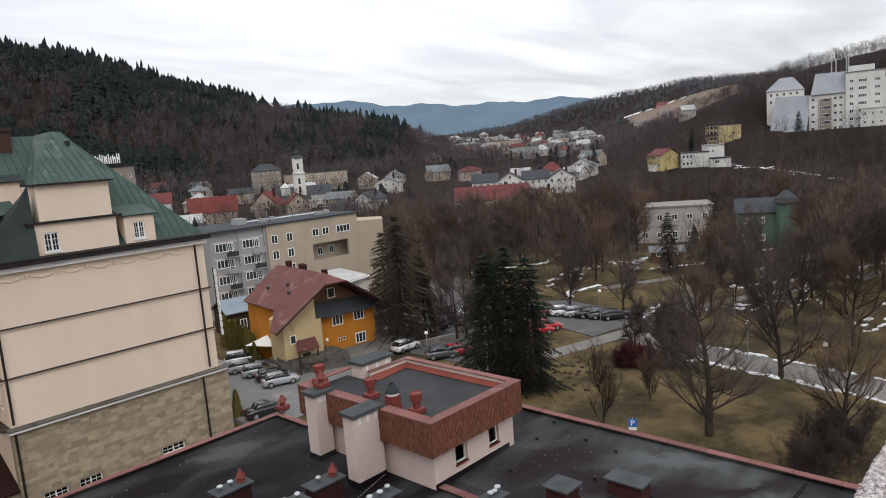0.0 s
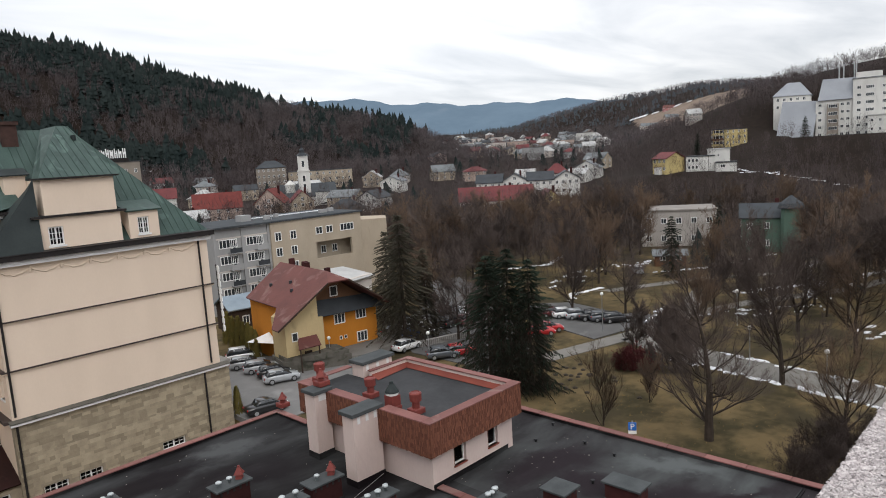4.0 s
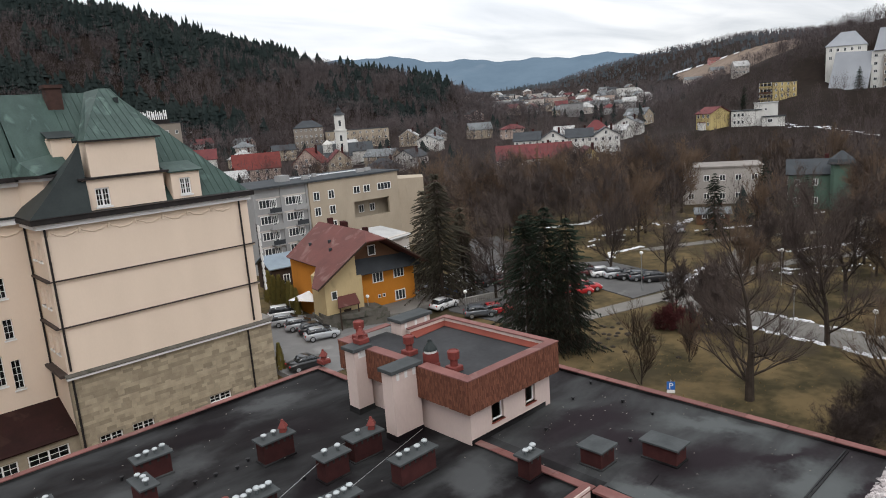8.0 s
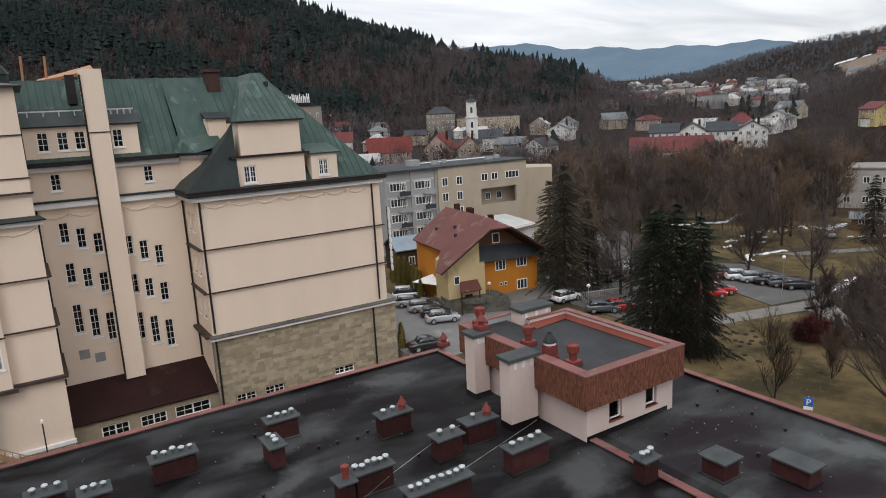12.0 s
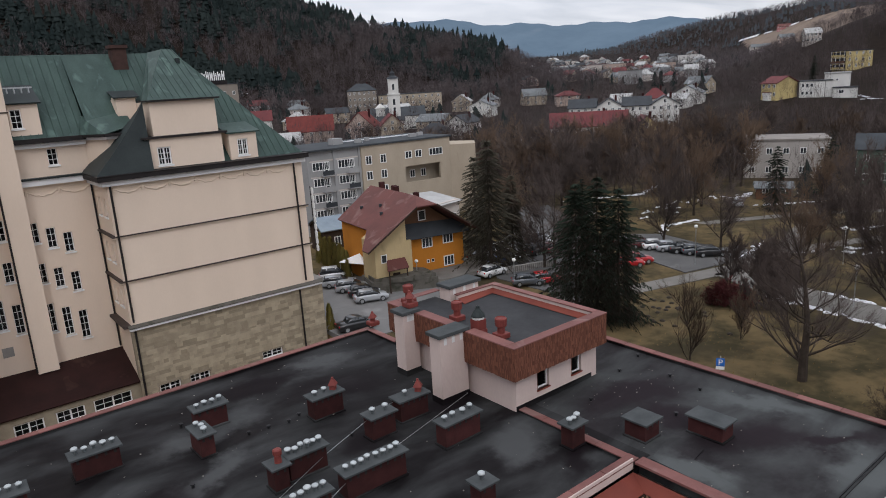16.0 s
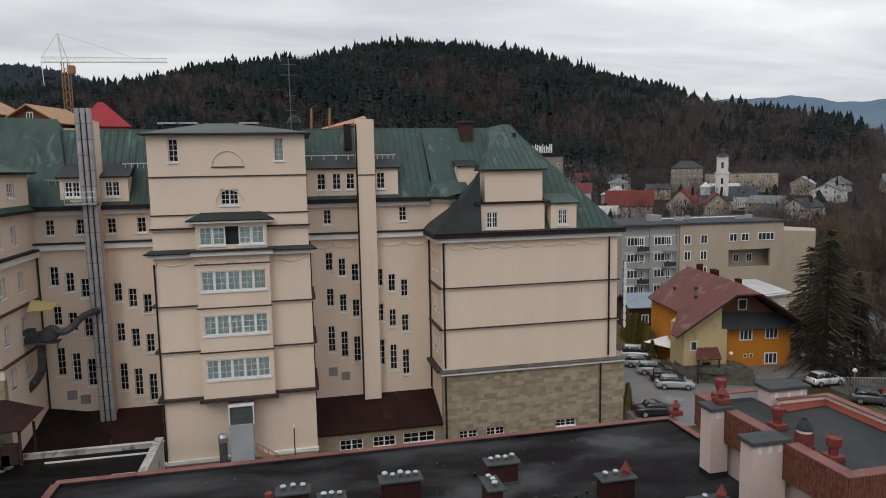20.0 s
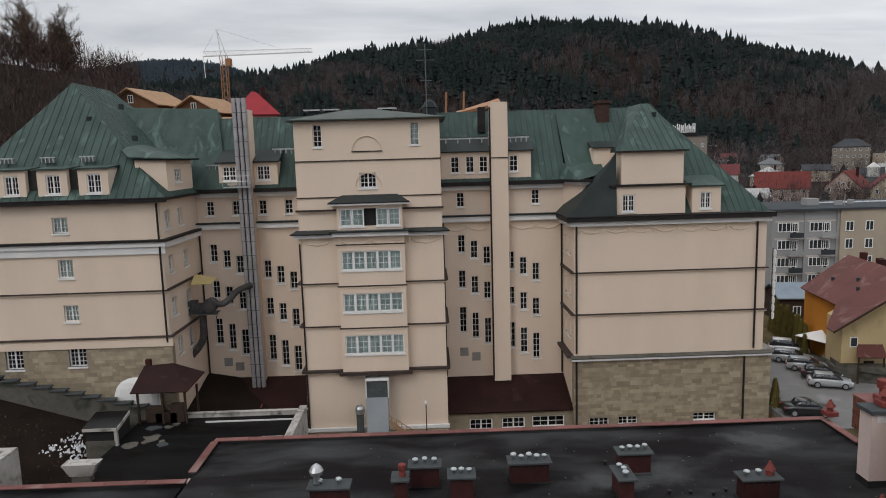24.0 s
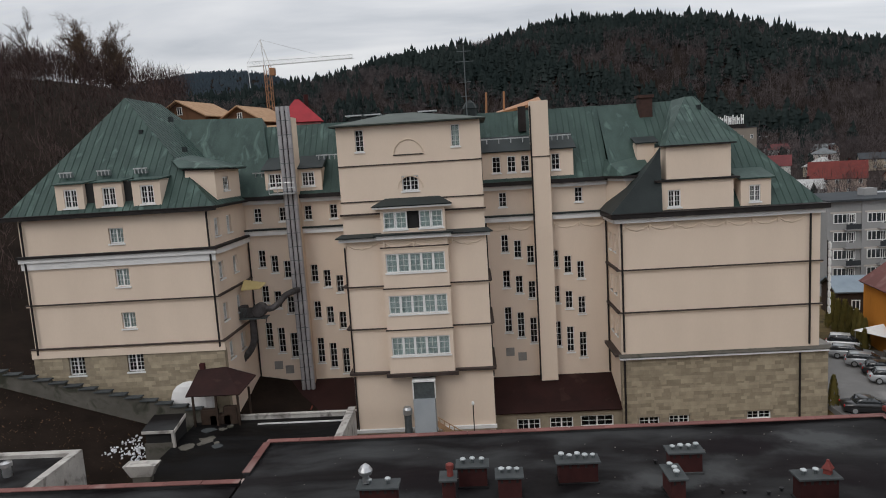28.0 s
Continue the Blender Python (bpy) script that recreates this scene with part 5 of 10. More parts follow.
# brick chimney stacks on the felt
VENT = mat("pale_vent_cap", (0.50, 0.53, 0.54), (0.36, 0.39, 0.40), rough=0.4, scale=4, metal=0.3, bump=0.02)
STEM = mat("grey_vent_stem", (0.13, 0.15, 0.155), (0.09, 0.10, 0.105), rough=0.5, metal=0.4, scale=4, bump=0.02)
bm = bmesh.new(); turned(bm, [(0.095, 0), (0.095, 0.2), (0.10, 0.2)], 10); vs = mesh_of(bm, "stem"); vs.materials.append(STEM)
bm = bmesh.new(); turned(bm, [(0.10, 0.18), (0.165, 0.21), (0.17, 0.27), (0.12, 0.31), (0.02, 0.325)], 14); vc = mesh_of(bm, "vent_cap"); vc.materials.append(VENT)


def stack(x0, x1, y0, y1, h0, vents, pot="", label="brick chimney stack with slab cap and pale vents on the roof"):
    """vents: how many; they stand in a row along the longer side."""
    cx, cy, w, d, h = (x0 + x1) / 2, (y0 + y1) / 2, x1 - x0, y1 - y0, h0 + 0.1
    ob = empty("chimney_stack", (cx, cy, RZ - 0.18), radians(random.Random(int(cx * 100)).uniform(-1.5, 1.5)), label, "chimney", "roof chimney stacks")
    part("body", boxes((-w / 2, w / 2, -d / 2, d / 2, -0.1, h), bevel=0.012), BRICK, ob)
    part("cap", boxes((-w / 2 - 0.13, w / 2 + 0.13, -d / 2 - 0.13, d / 2 + 0.13, h, h + 0.1), bevel=0.015), CAPSLAB, ob)
    part("foot", boxes((-w / 2 - 0.07, w / 2 + 0.07, -d / 2 - 0.07, d / 2 + 0.07, -0.1, 0.09), bevel=0.02), ROOFFELT, ob)
    n = max(2, int(w / 0.32))
    for i in range(n):
        a = -w / 2 + w * (i + 0.5) / n
        # solid black blocks drawn as the dark inside of flue holes
        part("flue_mouth", boxes((a - 0.055, a + 0.055, -d / 2 - 0.008, -d / 2 + 0.02, h - 0.24, h - 0.07)), DARKHOLE, ob)
    rr = random.Random(int(cx * 31 + cy * 7))
    long_x = w >= d
    L = w if long_x else d
    span = L - (0.55 if pot else 0.0)
    for i in range(vents):
        u = -L / 2 + span * (i + 0.5) / vents
        s = rr.uniform(0.74, 0.9)
        loc = (u, rr.uniform(-0.06, 0.06), h + 0.1) if long_x else (rr.uniform(-0.06, 0.06), u, h + 0.1)
        st_ = piece("vent", vs, ob, loc, (rr.uniform(-0.05, 0.05), rr.uniform(-0.05, 0.05), 0), (s, s, s * rr.uniform(0.9, 1.25)))
        piece("vent_cap", vc, st_)
    if pot:
        px = L / 2 - 0.3
        bm = bmesh.new()
        if pot == "cone":
            turned(bm, [(0.22, h + 0.1), (0.2, h + 0.32), (0.3, h + 0.34), (0.08, h + 0.66), (0.07, h + 0.74)], 4, (px, 0, 0))
        else:
            turned(bm, [(0.16, h + 0.1), (0.14, h + 0.42), (0.19, h + 0.46), (0.19, h + 0.66), (0.13, h + 0.7)], 12, (px, 0, 0))
        part("chimney_pot", bm, COWL, ob)
    return ob


for a in ((8.85, 10.4, 31.6, 32.35, 0.95, 4, ""), (8.1, 8.75, 28.95, 30.3, 0.95, 3, ""), (3.3, 5.2, 31.0, 31.75, 0.95, 5, ""), (0.3, 1.4, 29.75, 30.6, 0.95, 3, ""), (-1.6, -0.2, 31.0, 31.7, 0.95, 3, ""), (-2.35, -1.75, 29.6, 30.4, 1.0, 0, "pot"), (-6.2, -4.45, 29.2, 29.95, 0.95, 2, ""),
          (13.6, 15.25, 28.4, 29.15, 1.0, 2, "cone"), (14.6, 15.9, 24.65, 25.4, 1.0, 2, ""), (16.55, 18.2, 25.1, 25.85, 1.0, 1, "cone"), (16.6, 18.7, 21.75, 22.45, 1.0, 4, ""), (10.25, 12.0, 24.3, 25.0, 0.95, 6, ""), (9.4, 10.05, 24.0, 24.75, 0.95, 0, "pot"), (11.3, 14.15, 21.4, 22.15, 1.0, 8, ""), (8.85, 10.45, 21.15, 21.85, 0.95, 5, ""),
          (20.5, 21.35, 17.75, 18.4, 0.95, 3, ""), (23.2, 24.25, 15.9, 17.0, 0.75, 0, ""), (25.45, 26.35, 13.55, 15.2, 0.7, 0, ""), (14.65, 15.4, 17.2, 17.85, 0.95, 1, ""), (22.7, 23.4, 7.9, 8.6, 0.45, 0, "")):
    stack(*a)
# silver cowl on one stack
bm = bmesh.new(); turned(bm, [(0.16, 0), (0.16, 0.4), (0.3, 0.45), (0.34, 0.62), (0.22, 0.82), (0.1, 0.92), (0.02, 0.95)], 12, (-5.9, 29.55, RZ + 1.05))
obj("ventilator_cowl", bm, ZINC, "bright steel spinning cowl on a chimney stack", "roof vent")
# stub vents and litter on the felt
bm = bmesh.new(); turned(bm, [(0.07, 0), (0.06, 0.14), (0.11, 0.15), (0.1, 0.19)], 8); sv = mesh_of(bm, "stub_vent"); sv.materials.append(SEAM)
for x, y in ((8.44, 32.9), (10.63, 29.61), (11.59, 29.49), (12.6, 29.31), (13.3, 29.6), (6.28, 26.1), (14.19, 25.9), (31.0, 21.8), (28.6, 21.3), (5.1, 27.2), (7.0, 27.0), (4.2, 24.8), (24.8, 20.2), (29.5, 17.0), (26.4, 16.4), (29.9, 19.0)):
    ob = tagged(new("stub_vent", sv), "small black stub vent on the felt roof", "roof vent", "stub vents")
    ob.location = (x, y, RZ - 0.2)
# chips, leaves and grit lying on the felt
LITTER = mat("pale_roof_litter", (0.34, 0.32, 0.29), (0.10, 0.085, 0.07), rough=0.9, scale=6, fine=30, bump=0.1)
V, F = [], []
r = random.Random(52)
for i in range(420):
    x, y = r.uniform(-12, 31), r.uniform(16, 36.5)
    if i % 3 == 0:
        x, y = r.uniform(22.2, 31.2), r.uniform(4, 33)
    if PX0 - 0.4 < x < PX1 + 0.4 and y > PY0 - 0.2 or x > 22 and y > 33:
        continue
    q, k, a = r.uniform(0.015, 0.06), len(V), r.uniform(0, 6.3)
    z = RZ - 0.115
    V += [(x + q * math.cos(a + t), y + q * math.sin(a + t) * 0.7, z + (0.0 if t < 4 else 0.015)) for t in (0, 2.1, 4.2)] + [(x, y, z + q * 0.7)]
    F += [(k, k + 1, k + 3), (k + 1, k + 2, k + 3), (k + 2, k, k + 3)]
me = bpy.data.meshes.new("roof_litter")
me.from_pydata(V, [], F)
me.materials.append(LITTER)
tagged(new("roof_litter", me), "bits of grit and dry leaves lying on the roof felt", "litter", kind="stuff")
# wire stretched over the stacks
bm = bmesh.new()
pts = [(18.2, 26.6, RZ + 0.25), (15.9, 25.5, RZ + 0.9), (12.0, 24.4, RZ + 0.4), (9.0, 22.9, RZ + 0.3), (3.0, 20.2, RZ + 0.15)]
for p, q in zip(pts, pts[1:]):
    tube(bm, p, q, 0.012, n=4)
obj("lightning_wire", bm, ZINC, "thin grey lightning wire across the felt roof", "wire")
bm = bmesh.new()
pts = [(20.4, 24.6, RZ + 0.3), (14.2, 21.9, RZ + 1.02), (11.2, 21.5, RZ + 0.6), (8.7, 20.4, RZ + 0.4)]
for p, q in zip(pts, pts[1:]):
    tube(bm, p, q, 0.012, n=4)
obj("lightning_wire", bm, ZINC, "thin grey lightning wire between chimney stacks", "wire")

# the tower on whose roof the camera stands, with its parapet of stone chips
GRIT = mat("dark_red_binder", (0.026, 0.012, 0.014), (0.050, 0.030, 0.032), rough=0.9, scale=30, fine=120, bump=0.6)
CHIP = mat("white_stone_chips", (0.60, 0.56, 0.55), (0.40, 0.355, 0.355), rough=0.8, scale=25, fine=90, bump=0.3)
nt_ = CHIP.node_tree
p_ = nt_.nodes["Principled BSDF"]
g_ = nt_.nodes.new("ShaderNodeNewGeometry"); h_ = nt_.nodes.new("ShaderNodeHueSaturation"); m_ = nt_.nodes.new("ShaderNodeMapRange")
m_.inputs["To Min"].default_value, m_.inputs["To Max"].default_value = 0.45, 1.2
nt_.links.new(g_.outputs["Random Per Island"], m_.inputs["Value"]); nt_.links.new(m_.outputs[0], h_.inputs["Value"])
nt_.links.new(p_.inputs["Base Color"].links[0].from_socket, h_.inputs["Color"]); nt_.links.new(h_.outputs[0], p_.inputs["Base Color"])
YE, ZT = 0.508, 23.995
perch = empty("roof_parapet", (2.2, 0, 20), 0, "parapet of pale stone chips in a dark red binder", "parapet")
part("core", boxes((-1.9, 2.0, -0.34, YE - 0.006, 2.0, ZT - 20), bevel=0.012), GRIT, perch)
r = random.Random(77)
V, F = [], []
for i in range(44000):
    x, u = r.uniform(1.15, 3.3), r.random()
    if u < 0.84:
        c, up = Vector((x, YE - abs(r.gauss(0, 0.16)) if r.random() < 0.5 else r.uniform(0.08, YE), ZT)), Vector((0, 0, 1))
    else:
        c, up = Vector((x, YE - 0.006, ZT - r.uniform(0, 0.14))), Vector((0, 1, 0))
    if noise.noise((c.x * 7, c.y * 7, c.z * 7 + 4)) > 0.30 + 0.25 * r.random():
        continue
    s_ = r.uniform(0.003, 0.0095)
    n_ = rand_unit(r, up)
    a_ = n_.orthogonal().normalized()
    a_ = (a_ * math.cos(i) + n_.cross(a_) * math.sin(i)).normalized()
    b_ = n_.cross(a_)
    k = len(V)
    w_ = r.uniform(0.5, 1.0)
    V += [c + a_ * s_ * r.uniform(0.8, 1.5), c + b_ * s_ * w_, c - a_ * s_ * r.uniform(0.8, 1.5), c - b_ * s_ * w_, c + n_ * s_ * r.uniform(0.45, 0.9) + a_ * s_ * r.uniform(-0.4, 0.4)]
    F += [(k, k + 1, k + 4), (k + 1, k + 2, k + 4), (k + 2, k + 3, k + 4), (k + 3, k, k + 4)]
me = bpy.data.meshes.new("stone_grit")
me.from_pydata([(v.x - 2.2, v.y, v.z - 20) for v in V], [], F)
me.materials.append(CHIP)
ob = tagged(new("stone_grit", me), kind="stuff")
ob.parent = perch
tw = empty("lookout_building", (0, -4, 0), 0, "pink rendered building below the lookout roof", "building")
part("wall", boxes((-9, 9, -7, 4.4, -2, 22.0)), PINKWALL, tw)
part("roof", boxes((-9.2, 9.2, -7.2, 4.45, 22.0, 22.25)), ROOFFELT, tw)
# ---- the town ----
HW = {}


def wallmat(name, c, dirt=0.8):
    if name not in HW:
        HW[name] = mat(name, c, tuple(k * dirt for k in c), rough=0.9, scale=0.3, fine=6, bump=0.08, stain=tuple(k * 0.6 for k in c), stain_at=0.63, stretch=(1, 1, 0.4), spec=0.15)
    return HW[name]


W_WHITE = wallmat("white_house_render", (0.66, 0.65, 0.62))
W_GREY = wallmat("grey_house_render", (0.34, 0.34, 0.34))
W_BEIGE = wallmat("beige_house_render", (0.42, 0.355, 0.275))
W_DULL = wallmat("dull_brown_house_render", (0.26, 0.225, 0.19))
W_CREAMY = wallmat("creamy_house_render", (0.54, 0.42, 0.235))
W_YELLOW = wallmat("yellow_house_render", (0.54, 0.43, 0.20))
W_PALE = wallmat("pale_house_render", (0.56, 0.51, 0.47))
W_GREEN = wallmat("green_house_paint", (0.095, 0.150, 0.118))
W_ORANGE = wallmat("orange_house_paint", (0.53, 0.205, 0.030))
W_BROWN = wallmat("brown_boarded_wall", (0.16, 0.085, 0.05))
W_PINK = wallmat("pink_house_render", (0.44, 0.20, 0.19))
W_DULLW = wallmat("stained_grey_house_render", (0.40, 0.37, 0.345))
W_BLUSH = wallmat("blush_house_render", (0.46, 0.36, 0.31))
R_RED = mat("red_sheet_roof", (0.155, 0.042, 0.042), (0.105, 0.032, 0.034), rough=0.6, scale=0.4, fine=6, bump=0.08)
R_TILE = mat("orange_red_tile_roof", (0.165, 0.042, 0.036), (0.112, 0.032, 0.029), rough=0.8, scale=0.6, fine=8, bump=0.2)
R_OLD = mat("faded_red_sheet_roof", (0.150, 0.056, 0.048), (0.100, 0.041, 0.037), rough=0.6, scale=0.35, fine=4, bump=0.08, stain=(0.20, 0.12, 0.105), stain_at=0.55, stain_scale=0.4)
R_GREY = mat("grey_sheet_roof", (0.17, 0.18, 0.185), (0.11, 0.12, 0.125), rough=0.6, scale=0.4, fine=5, bump=0.08, stain=(0.45, 0.46, 0.48), stain_at=0.60, stain_scale=0.25)
R_TAN = mat("dull_tan_roof", (0.26, 0.235, 0.215), (0.18, 0.165, 0.15), rough=0.7, scale=0.4, fine=5, bump=0.08)
R_PALE = mat("pale_sheet_roof", (0.46, 0.46, 0.45), (0.32, 0.32, 0.315), rough=0.6, scale=0.4, fine=5, bump=0.08)
R_DARK = mat("anthracite_roof", (0.050, 0.055, 0.062), (0.034, 0.038, 0.042), rough=0.6, scale=0.5, fine=6, bump=0.1)
R_FELT = mat("grey_felt_roof", (0.060, 0.066, 0.072), (0.042, 0.047, 0.052), rough=0.8, scale=0.3, fine=4, bump=0.1)
R_BLUE = mat("pale_blue_sheet_roof", (0.24, 0.29, 0.33), (0.17, 0.21, 0.25), rough=0.5, scale=0.6, fine=6, bump=0.06)
R_CRIM = mat("crimson_sheet_roof", (0.34, 0.035, 0.045), (0.24, 0.030, 0.036), rough=0.55, scale=0.6, fine=6, bump=0.06)
PANE = plain("dark_window_pane", (0.035, 0.042, 0.048), 0.08, spec=0.8)
FWM = {}


def far_window(w, h, bars=1):
    key = (w, h, bars)
    if key not in FWM:
        bm = bmesh.new()
        e = min(0.12, w * 0.12)
        box(bm, -w / 2, -w / 2 + e, -0.06, 0.05, 0, h); box(bm, w / 2 - e, w / 2, -0.06, 0.05, 0, h)
        box(bm, -w / 2 + e, w / 2 - e, -0.06, 0.05, 0, e); box(bm, -w / 2 + e, w / 2 - e, -0.06, 0.05, h - e, h)
        for i in range(1, bars + 1):
            x = -w / 2 + w * i / (bars + 1)
            box(bm, x - e * 0.4, x + e * 0.4, -0.05, 0.05, e, h - e)
        bmesh.ops.remove_doubles(bm, verts=bm.verts, dist=0.0001)
        me = mesh_of(bm, "window")
        me.materials.append(WHITEF)
        pa = mesh_of(boxes((-w / 2 + e, w / 2 - e, -0.02, 0.02, e, h - e)), "pane")
        pa.materials.append(PANE)
        FWM[key] = (me, pa)
    return FWM[key]


def far_win(parent, w, h, bars, loc, rot=(0, 0, 0)):
    me, pa = far_window(w, h, bars)
    win = piece("window", me, parent, loc, rot)
    piece("pane", pa, win)


def building(name, label, x, y, w, d, h, rz, wall, roof, rh=3.0, kind="gable", rows=2, cols=4, side=3, ww=1.1, wh=1.4, z=None, first=1.2, group="", over=0.5, chimney=True, snow=False):
    """A house whose front faces -y before it is turned by rz degrees about the middle of its front foot."""
    base = gz(x, y) if z is None else z
    ob = empty(name, (x, y, base), radians(rz), label, "house" if "house" in name or "villa" in name else "building", group)
    bm = boxes((-w / 2, w / 2, 0, d, min(-3, gz(x, y) - base - 4), h))
    part("wall", bm, wall, ob)
    o = over
    if kind == "gable":  # ridge along the front
        part("roof", shell([[(-w / 2 - o, -o, h - 0.2), (w / 2 + o, -o, h - 0.2), (w / 2 + o, d / 2, h + rh), (-w / 2 - o, d / 2, h + rh)], [(w / 2 + o, d + o, h - 0.2), (-w / 2 - o, d + o, h - 0.2), (-w / 2 - o, d / 2, h + rh), (w / 2 + o, d / 2, h + rh)]], 0.2), roof, ob)
        for s in (-1, 1):
            bm = bmesh.new()
            v = [(s * (w / 2 - 0.02), 0, h), (s * (w / 2 - 0.02), d, h), (s * (w / 2 - 0.02), d / 2, h + rh - 0.25)]
            poly(bm, v if s > 0 else v[::-1])
            part("gable_end", bm, wall, ob)
    elif kind == "front":  # gable towards the front
        part("roof", shell([[(-w / 2 - o, -o, h - 0.2), (0, -o, h + rh), (0, d + o, h + rh), (-w / 2 - o, d + o, h - 0.2)], [(w / 2 + o, -o, h - 0.2), (w / 2 + o, d + o, h - 0.2), (0, d + o, h + rh), (0, -o, h + rh)]], 0.2), roof, ob)
        bm = bmesh.new()
        poly(bm, [(-w / 2, 0.02, h), (w / 2, 0.02, h), (0, 0.02, h + rh - 0.25)])
        part("gable_end", bm, wall, ob)
        far_win(ob, ww, wh, 1, (0, -0.02, h + 0.35))
    elif kind == "hip":
        k = min(w, d) / 2 * 0.9
        a, b = (-w / 2 + k, d / 2), (w / 2 - k, d / 2)
        part("roof", shell([[(-w / 2 - o, -o, h - 0.1), (w / 2 + o, -o, h - 0.1), (b[0], b[1], h + rh), (a[0], a[1], h + rh)], [(w / 2 + o, d + o, h - 0.1), (-w / 2 - o, d + o, h - 0.1), (a[0], a[1], h + rh), (b[0], b[1], h + rh)], [(-w / 2 - o, d + o, h - 0.1), (-w / 2 - o, -o, h - 0.1), (a[0], a[1], h + rh)], [(w / 2 + o, -o, h - 0.1), (w / 2 + o, d + o, h - 0.1), (b[0], b[1], h + rh)]], 0.2), roof, ob)
    else:
        part("roof", boxes((-w / 2 - 0.25, w / 2 + 0.25, -0.25, d + 0.25, h, h + 0.35)), roof, ob)
    sh = h / rows
    for r in range(rows):
        zz = r * sh + min(first, sh - wh - 0.2)
        for c in range(cols):
            far_win(ob, ww, wh, 1, (-w / 2 + w * (c + 0.5) / cols, -0.02, zz))
        for s in ((-1, 1) if side else ()):
            for c in range(side):
                far_win(ob, ww, wh, 1, (s * (w / 2 + 0.02), d * (c + 0.5) / side, zz), (0, 0, radians(90 * s)))
    if chimney and kind != "flat":
        part("chimney", boxes((w * 0.18, w * 0.18 + 0.8, d * 0.55, d * 0.55 + 0.7, h + rh * 0.4, h + rh + 0.9)), BRICK, ob)
    return ob


# slab block behind the orange house: grey half with balconies, beige half with a loggia
blk = empty("apartment_block", (54, 105, 0), radians(-2), "grey and beige four-storey apartment block with flat roof", "building")
part("grey_wall", boxes((0, 10.5, 0, 14, -1, 14.9)), W_GREY, blk)
bm = wall_mesh(20.0, 15.0, 0.6, [(9.3, 17.5, 7.2, 10.3)])
bmesh.ops.translate(bm, verts=bm.verts, vec=(10.5, -0.6, 0))
part("beige_wall", bm, W_BEIGE, blk)
part("beige_body", boxes((10.52, 30.5, 2.0, 14, -1, 14.98)), W_BEIGE, blk)
bm = bmesh.new(); prism(bm, [(30.5, -0.6), (34.5, -3.6), (38.5, 1.5), (34.0, 10.0), (30.5, 10)], -1, 13.4)
part("corner_wing", bm, W_BEIGE, blk)
part("roof", boxes((-0.4, 30.8, -0.9, 14.3, 15.0, 15.3)), R_FELT, blk)
for x, y, w_ in ((12.2, 4.0, 1.2), (15.5, 6.0, 0.8), (24.0, 3.5, 1.6), (27.0, 5.0, 1.2)):
    part("roof_vent", boxes((x, x + w_, y, y + 0.7, 15.3, 16.0), bevel=0.03), W_GREY, blk)
part("snow_edge", boxes((12, 29.5, 9.0, 9.5, 15.3, 15.45)), SNOW, blk)
for x in (0.0, 5.05, 10.1):
    part("pilaster", boxes((x, x + 0.4, -0.25, -0.02, -1, 14.9)), W_GREY, blk)
for zz in (13.4, 10.6, 7.8, 5.0):
    part("spandrel_band", boxes((0.42, 10.08, -0.1, -0.02, zz - 0.25, zz)), W_PALE, blk)
part("roof_hut", boxes((8.0, 10.0, 5, 7, 15.3, 16.4)), W_GREY, blk)
bm = bmesh.new(); tube(bm, (13, 3, 15.3), (13, 3, 17.2), 0.05, n=5); part("mast", bm, ZINC, blk)
for r, zz in enumerate((11.6, 8.8, 6.0, 3.2)):
    for c in range(2):
        far_win(blk, 3.3, 1.5, 4, (2.6 + c * 5.0, -0.03, zz))
        part("balcony", boxes((2.4 + c * 5.0, 4.6 + c * 5.0, -1.1, -0.03, zz - 1.0, zz - 0.85)), W_GREY, blk)
        part("balcony_front", boxes((2.4 + c * 5.0, 4.6 + c * 5.0, -1.1, -1.02, zz - 0.84, zz - 0.05)), W_GREY if (r + c) % 2 else R_DARK, blk)
        far_win(blk, 0.8, 2.2, 0, (3.6 + c * 5.0, -0.05, zz - 0.8))
    for x in (11.9, 15.0):
        if r < 3:
            far_win(blk, 1.3, 1.6, 1, (x, -0.63, zz))
for x, w in ((20.6, 1.5), (22.9, 1.5), (27.0, 3.2)):
    far_win(blk, w, 1.4, 1 if w < 2 else 3, (x, -0.63, 11.8))
for x in (20.5, 23.0, 25.6):
    far_win(blk, 1.2, 1.5, 1, (x, 1.97, 7.7))

# orange house with the long faded red roof
oh = empty("orange_house", (50.3, 69.0, 0), radians(-8), "orange two-storey house with a long faded red roof", "house")
part("front_wall", boxes((-1.7, 7.1, 0.5, 6.0, -0.5, 6.3)), W_ORANGE, oh)
part("rear_wall", boxes((-5.2, 7.0, 6.02, 12.8, -0.5, 6.3)), W_ORANGE, oh)
part("west_wall", boxes((-5.3, -1.72, 2.6, 12.7, -0.5, 7.7)), W_ORANGE, oh)


def upright(pts, y, thick):
    """A wall standing on x and z, its face at y."""
    bm = bmesh.new()
    f, r = [bm.verts.new((x, y, z)) for x, z in pts], [bm.verts.new((x, y + thick, z)) for x, z in pts]
    bm.faces.new(f); bm.faces.new(r[::-1])
    for i in range(len(pts)):
        j = (i + 1) % len(pts)
        bm.faces.new([f[j], f[i], r[i], r[j]])
    return bm


